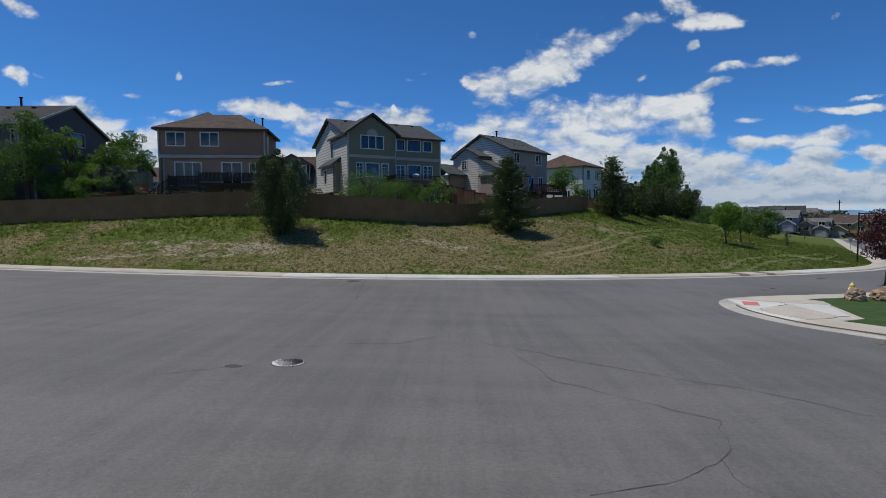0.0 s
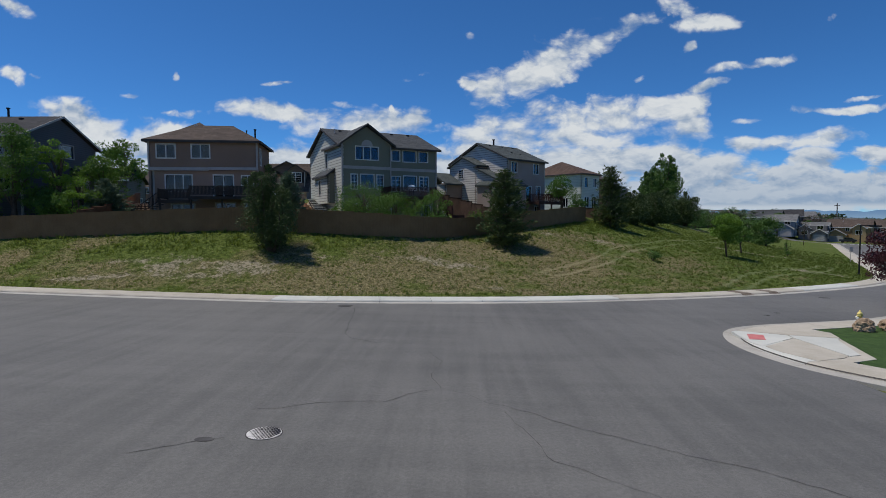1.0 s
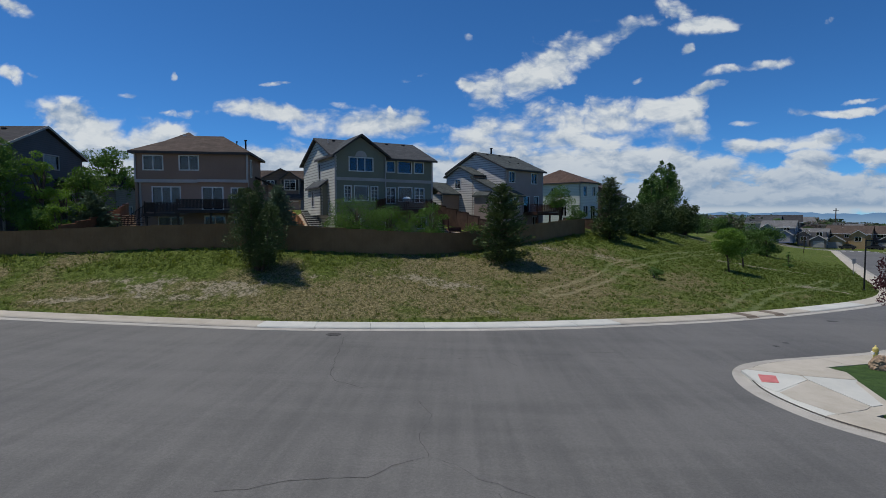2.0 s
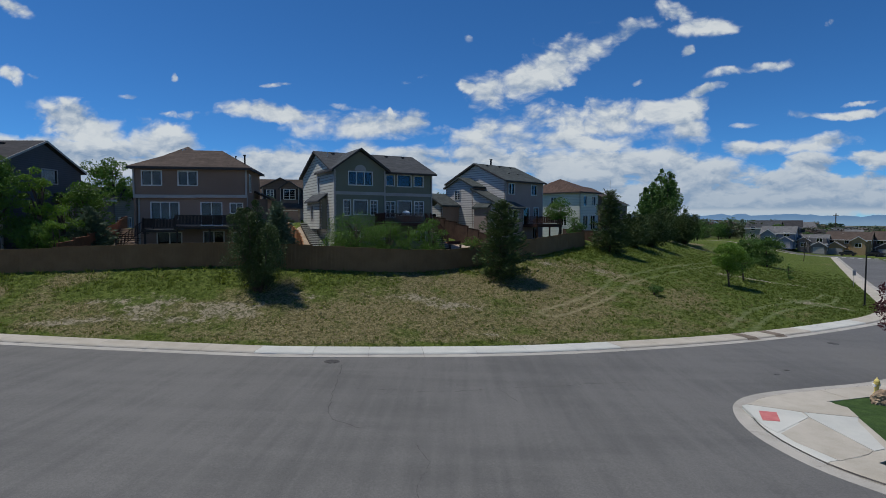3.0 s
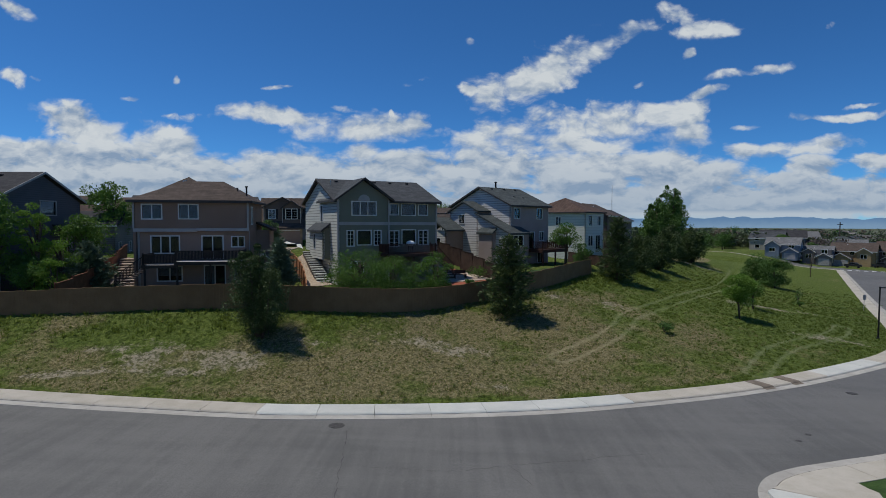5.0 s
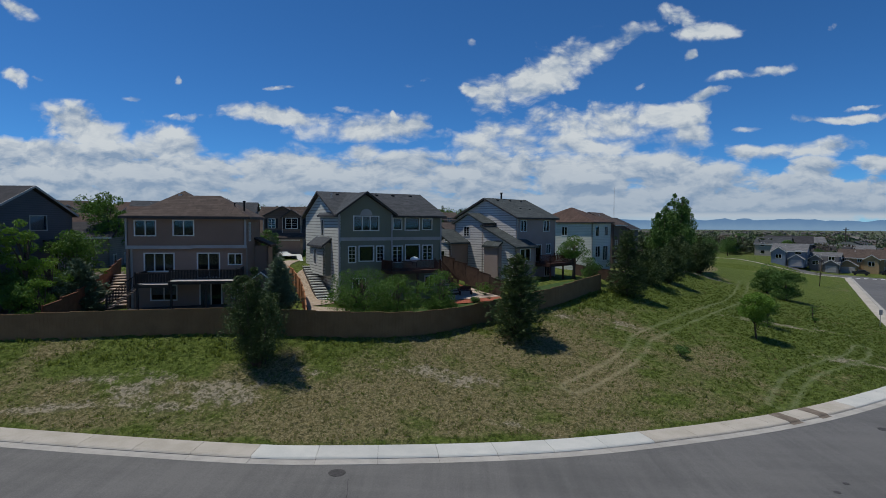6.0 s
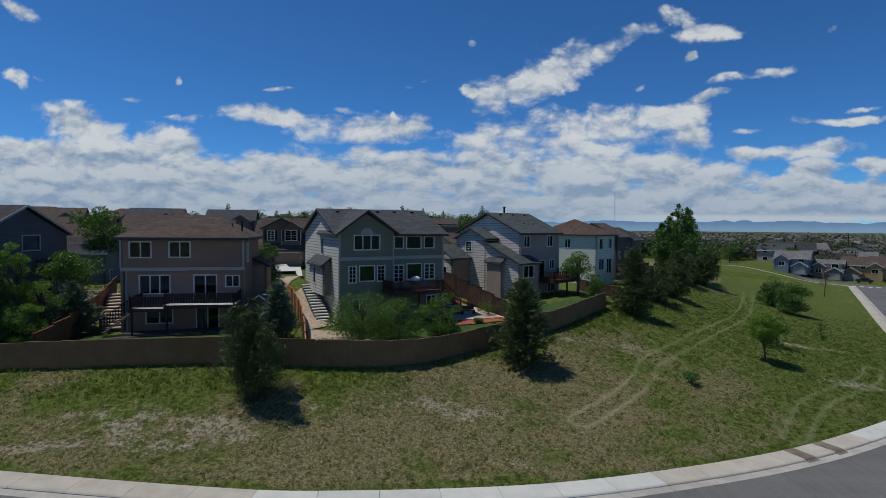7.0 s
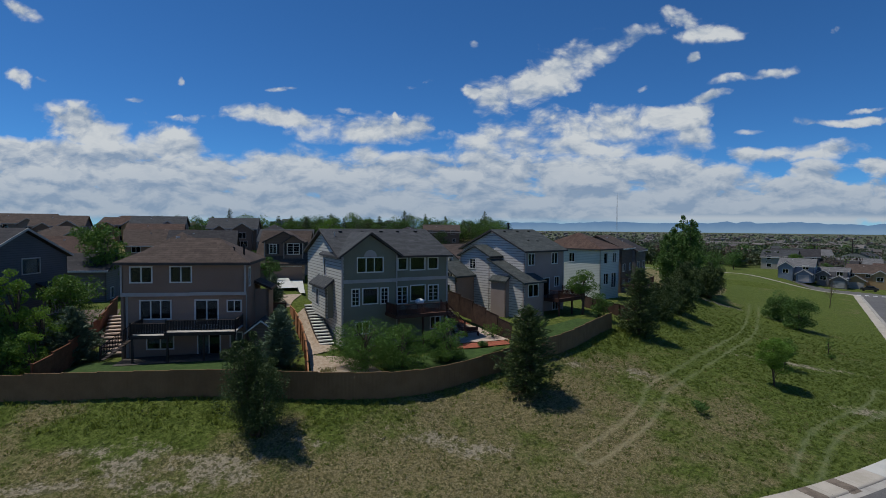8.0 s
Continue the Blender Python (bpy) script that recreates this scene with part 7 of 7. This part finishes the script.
for k, (x, y, h, r) in enumerate(((-40, 150, 9, 4), (-30, 156, 8, 4), (-14, 150, 8, 4), (-4, 158, 8, 4), (4, 150, 7, 3.5), (12, 160, 9, 4), (20, 168, 10, 3.5), (-24, 150, 7, 4), (-56, 155, 8, 3), (-82, 150, 9, 4),
                                  (-132, 160, 9, 3), (45, 165, 9, 4), (30, 175, 8, 4), (60, 222, 9, 4.5), (75, 232, 8, 4), (90, 222, 8, 4), (84, 206, 6, 3), (96, 204, 7, 3.5), (70, 246, 9, 4.5), (112, 232, 9, 4), (124, 198, 7, 3), (118, 205, 8, 3.5), (146, 200, 8, 3.5), (86, 244, 8, 4),
                                  (-66, 214, 8, 4), (-82, 210, 8, 3.5), (-50, 216, 9, 4), (-38, 218, 8, 4), (-24, 212, 8, 4.5), (-14, 216, 9, 4), (-6, 208, 9, 4.5), (2, 212, 8, 4), (8, 206, 10, 4), (14, 214, 9, 4), (22, 206, 8, 3.5), (-95, 196, 8, 4), (-112, 204, 8, 4), (-46, 152, 6, 3), (-66, 150, 7, 3), (0, 135, 7, 3))):
    broad_tree(x, y, h * 0.9, r, 60 + k, (M_leaf, M_leafdark, M_leafdark)[k % 3], "leafy green tree among the houses beyond", 0.10, 4500, 0.19, group="trees beyond the houses")

rnd = random.Random(12)
for k in range(22):
    x, y = -118 + 5.9 * k + rnd.uniform(-2, 2), 172 + rnd.uniform(0, 34)
    broad_tree(x, y, rnd.uniform(5.5, 8.5), rnd.uniform(2.4, 3.8), 200 + k, (M_leafdark, M_evergreen, M_needle)[k % 3], "leafy tree on the skyline among roofs", 0.06, 3200, 0.2, group="trees on the skyline")
for k in range(16):
    x, y = -108 + 7.6 * k + rnd.uniform(-3, 3), 208 + rnd.uniform(0, 30)
    conifer(x, y, rnd.uniform(6.5, 10.5), rnd.uniform(1.6, 2.4), 260 + k, M_needle, "dark spruce on the skyline among roofs", 1500, needle=0.3, group="dark spruces on the skyline")
for k in range(34):
    x, y = -112 + 4.7 * k + rnd.uniform(-3, 3), 196 + rnd.uniform(0, 46)
    broad_tree(x, y, rnd.uniform(6.0, 9.0), rnd.uniform(3.4, 5.0), 300 + k, (M_leafdark, M_evergreen, M_leaf)[k % 3], "wide leafy tree on the skyline", 0.05, 2200, 0.3, group="wide trees on the skyline")
for k in range(36):
    d, u = rnd.uniform(190, 330), rnd.uniform(0.33, 0.78)
    broad_tree(d * u, d, rnd.uniform(6.0, 9.5), rnd.uniform(3.0, 4.6), 350 + k, (M_leafdark, M_farbrown, M_leaf, M_evergreen)[k % 4], "full-crowned tree in the valley beyond the meadow", 0.08, 2600, 0.26, group="trees beyond the meadow")
broad_tree(-26.5, 112.0, 10.5, 3.4, 290, M_leafbright, "tall feathery yellow-green tree behind the houses", 0.2, 7000, 0.13, gap=0.5)
broad_tree(-70.0, 104.0, 9.0, 3.4, 291, M_leafdark, "tall dark green tree between the roofs", 0.15, 7000, 0.16)

# far woods and hedges in the valley
rs = np.random.RandomState(5)
pts, sizes = [], []
for k in range(5200):
    r = 240 * math.exp(rs.uniform(0, 2.75))
    w = radians(rs.uniform(34, 85))
    x, y = r * math.cos(w), r * math.sin(w)
    if r < 330 and (w < radians(70)) and rs.uniform() < 0.5:
        continue
    z = land_z(x, y)
    hh = rs.uniform(4, 9.5)
    m = 240 if r < 550 else 34
    q = np.clip(rs.normal(size=(m, 3)), -1.5, 1.5) * np.array([hh * 0.25, hh * 0.25, hh * 0.22]) + np.array([x, y, z + hh * 0.5])
    pts.append(q)
    sizes.append(np.full(m, hh * 0.085 if r < 550 else hh * 0.17) * rs.uniform(0.7, 1.3, m))
half = len(pts) // 4
bare_woods = leaf_mesh("far_bare_trees", blades(rs, np.vstack(pts[:half]), np.concatenate(sizes[:half]), 0.9), M_farbrown)
tagged(new("far_bare_trees", bare_woods), "brown and grey trees scattered over the far valley", "trees", kind="stuff")
pts, sizes = pts[half:], sizes[half:]
woods = leaf_mesh("far_trees", blades(rs, np.vstack(pts), np.concatenate(sizes), 0.9), M_farleafhaze)
tagged(new("far_trees", woods), "dark green trees greyed for haze, scattered over the far valley", "trees", kind="stuff")

# the far town: small gabled houses, too many to count
b = Build()
rnd = random.Random(31)
for k in range(620):
    r, w = 400 * math.exp(rnd.uniform(0, 2.1)), radians(rnd.uniform(40, 92))
    x, y = r * math.cos(w), r * math.sin(w)
    z, a = land_z(x, y), radians(rnd.uniform(0, 180))
    ux, uy, L, d, hh, rr = math.cos(a), math.sin(a), rnd.uniform(5, 8), rnd.uniform(4, 6), rnd.uniform(3.5, 6), rnd.uniform(1.8, 3)
    p = [(x + ux * s * L - uy * q * d, y + uy * s * L + ux * q * d) for s, q in ((-1, -1), (1, -1), (1, 1), (-1, 1))]
    e0, e1 = (x - ux * L, y - uy * L), (x + ux * L, y + uy * L)
    n = len(b.v)
    b.v += [(*q, z - 0.5) for q in p] + [(*q, z + hh) for q in p] + [(*e0, z + hh + rr), (*e1, z + hh + rr)]
    b.f += [tuple(n + i for i in f) for f in ((0, 1, 5, 4), (1, 2, 6, 9, 5), (2, 3, 7, 6), (3, 0, 4, 8, 7), (4, 5, 9, 8), (6, 7, 8, 9))]
tagged(part("far_town", b, M_town), "small pale and brown houses scattered over the far valley", "town", kind="stuff")

# the mountains on the skyline
b = Build()
cols = 260
for k in range(cols + 1):
    w = radians(20 + 100 * k / cols)
    deg = 20 + 100 * k / cols
    hgt = 50 + 18 * noise.noise(Vector((w * 14.0, 0, 3))) + 13 * noise.noise(Vector((w * 47, 1, 0))) + 9 * noise.noise(Vector((w * 120, 2, 0)))
    hgt += 20 * math.exp(-((deg - 64.6) / 0.8) ** 2) + 19 * math.exp(-((deg - 63.2) / 0.7) ** 2) + 16 * math.exp(-((deg - 59.6) / 1.8) ** 2) + 10 * math.exp(-((deg - 73) / 3.0) ** 2)
    b.v += [(4750 * math.cos(w), 4750 * math.sin(w), -80), (4750 * math.cos(w), 4750 * math.sin(w), 14 + hgt * 0.82 * float(smooth01(97, 80, deg)))]
    if k:
        n = 2 * k
        b.f.append((n - 2, n, n + 1, n - 1))
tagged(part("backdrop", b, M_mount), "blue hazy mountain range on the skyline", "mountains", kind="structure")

# grass in tufts over the bank
rs = np.random.RandomState(9)
def grass(name, tufts, each, box, mat, label, low, high, keep):
    x = rs.uniform(box[0], box[1], tufts)
    y = rs.uniform(box[2], box[3], tufts)
    z, d1, d2, _q = land(x, y)
    dry, bare, far, worn = cover(x, y, d1, d2)
    patchy = np.sin(x * 1.9 + 1.7 * np.sin(y * 1.3)) * np.sin(y * 2.3 + 1.3 * np.sin(x * 1.1)) * 0.25
    ok = (d1 > 0.25) & (d2 < -0.1) & (worn < 0.35) & keep(dry + patchy, bare, rs.uniform(0, 1, tufts), d1, d2) & (rs.uniform(0, 1, tufts) > smooth01(60, 118, np.hypot(x * 0.8, y)))
    far_off = np.hypot(x[ok], y[ok])
    h = np.repeat(rs.uniform(low, high, ok.sum()), each) * rs.uniform(0.5, 1.1, each * ok.sum())
    n = len(h)
    a = rs.uniform(0, 2 * np.pi, n)
    spread = np.repeat(rs.uniform(0.06, 0.20, ok.sum()), each) * rs.uniform(0, 1, n) ** 0.5
    gx_, gy_, gz = np.repeat(x[ok], each) + spread * np.cos(a), np.repeat(y[ok], each) + spread * np.sin(a), np.repeat(z[ok], each)
    lean = np.stack([np.cos(a), np.sin(a)], 1) * (0.45 * h)[:, None] + rs.normal(size=(n, 2)) * (0.2 * h)[:, None]
    t = a + np.pi / 2 + rs.normal(size=n) * 0.5
    w = (0.016 + 0.014 * rs.uniform(0, 1, n)) * np.repeat(np.clip(far_off / 40, 1, 2.2), each)
    v = np.stack([np.stack([gx_ - np.cos(t) * w, gy_ - np.sin(t) * w, gz - 0.03], 1), np.stack([gx_ + np.cos(t) * w, gy_ + np.sin(t) * w, gz - 0.03], 1),
                  np.stack([gx_ + lean[:, 0], gy_ + lean[:, 1], gz + h], 1)], 1).reshape(-1, 3)
    v = v.reshape(-1, 3, 3)
    gn = np.cross(v[:, 1] - v[:, 0], v[:, 2] - v[:, 0])
    turn = gn @ np.array([0.0, -1.0, 1.2]) < 0
    v[turn] = v[turn][:, [1, 0, 2]]
    v = v.reshape(-1, 3)
    me = numpy_mesh(name, v, np.arange(len(v)).reshape(-1, 3), mat)
    return tagged(new(name, me), label, "grass", kind="stuff")


grass("green_grass", 85000, 8, (-36, 72, 31, 118), M_grass, "tufts of green grass on the bank", 0.07, 0.20, lambda d, b, u, p, q: (u > d * 0.80) & (b < 0.35))
grass("dry_grass", 60000, 7, (-36, 66, 31, 105), M_straw, "tufts of straw-coloured dry grass on the bank", 0.05, 0.15, lambda d, b, u, p, q: (u < d * 0.8 - 0.1) & ((b < 0.35) | (u < 0.12)))
grass("tall_grass", 26000, 9, (-44, 22, 31, 70), M_grass, "taller lush grass under the fence and along the pavement", 0.16, 0.38, lambda d, b, u, p, q: ((q > -2.6) & (u > d + 0.35)) | ((p < 0.5) & (u < 0.25)))

# earth washed over the pavement where the ruts cross it
for i0, i1 in ((167, 169), (173, 175)):
    b = kerb_piece(KERB, i0, i1, [(0.0, 0.0), (0.02, 0.158), (1.30, 0.137), (1.40, 0.107), (1.47, 0.05), (1.7, 0.02)], 0)
    tagged(part("dirt", b, M_dirt), "dark earth washed over the pavement", "dirt", "earth on the pavement")
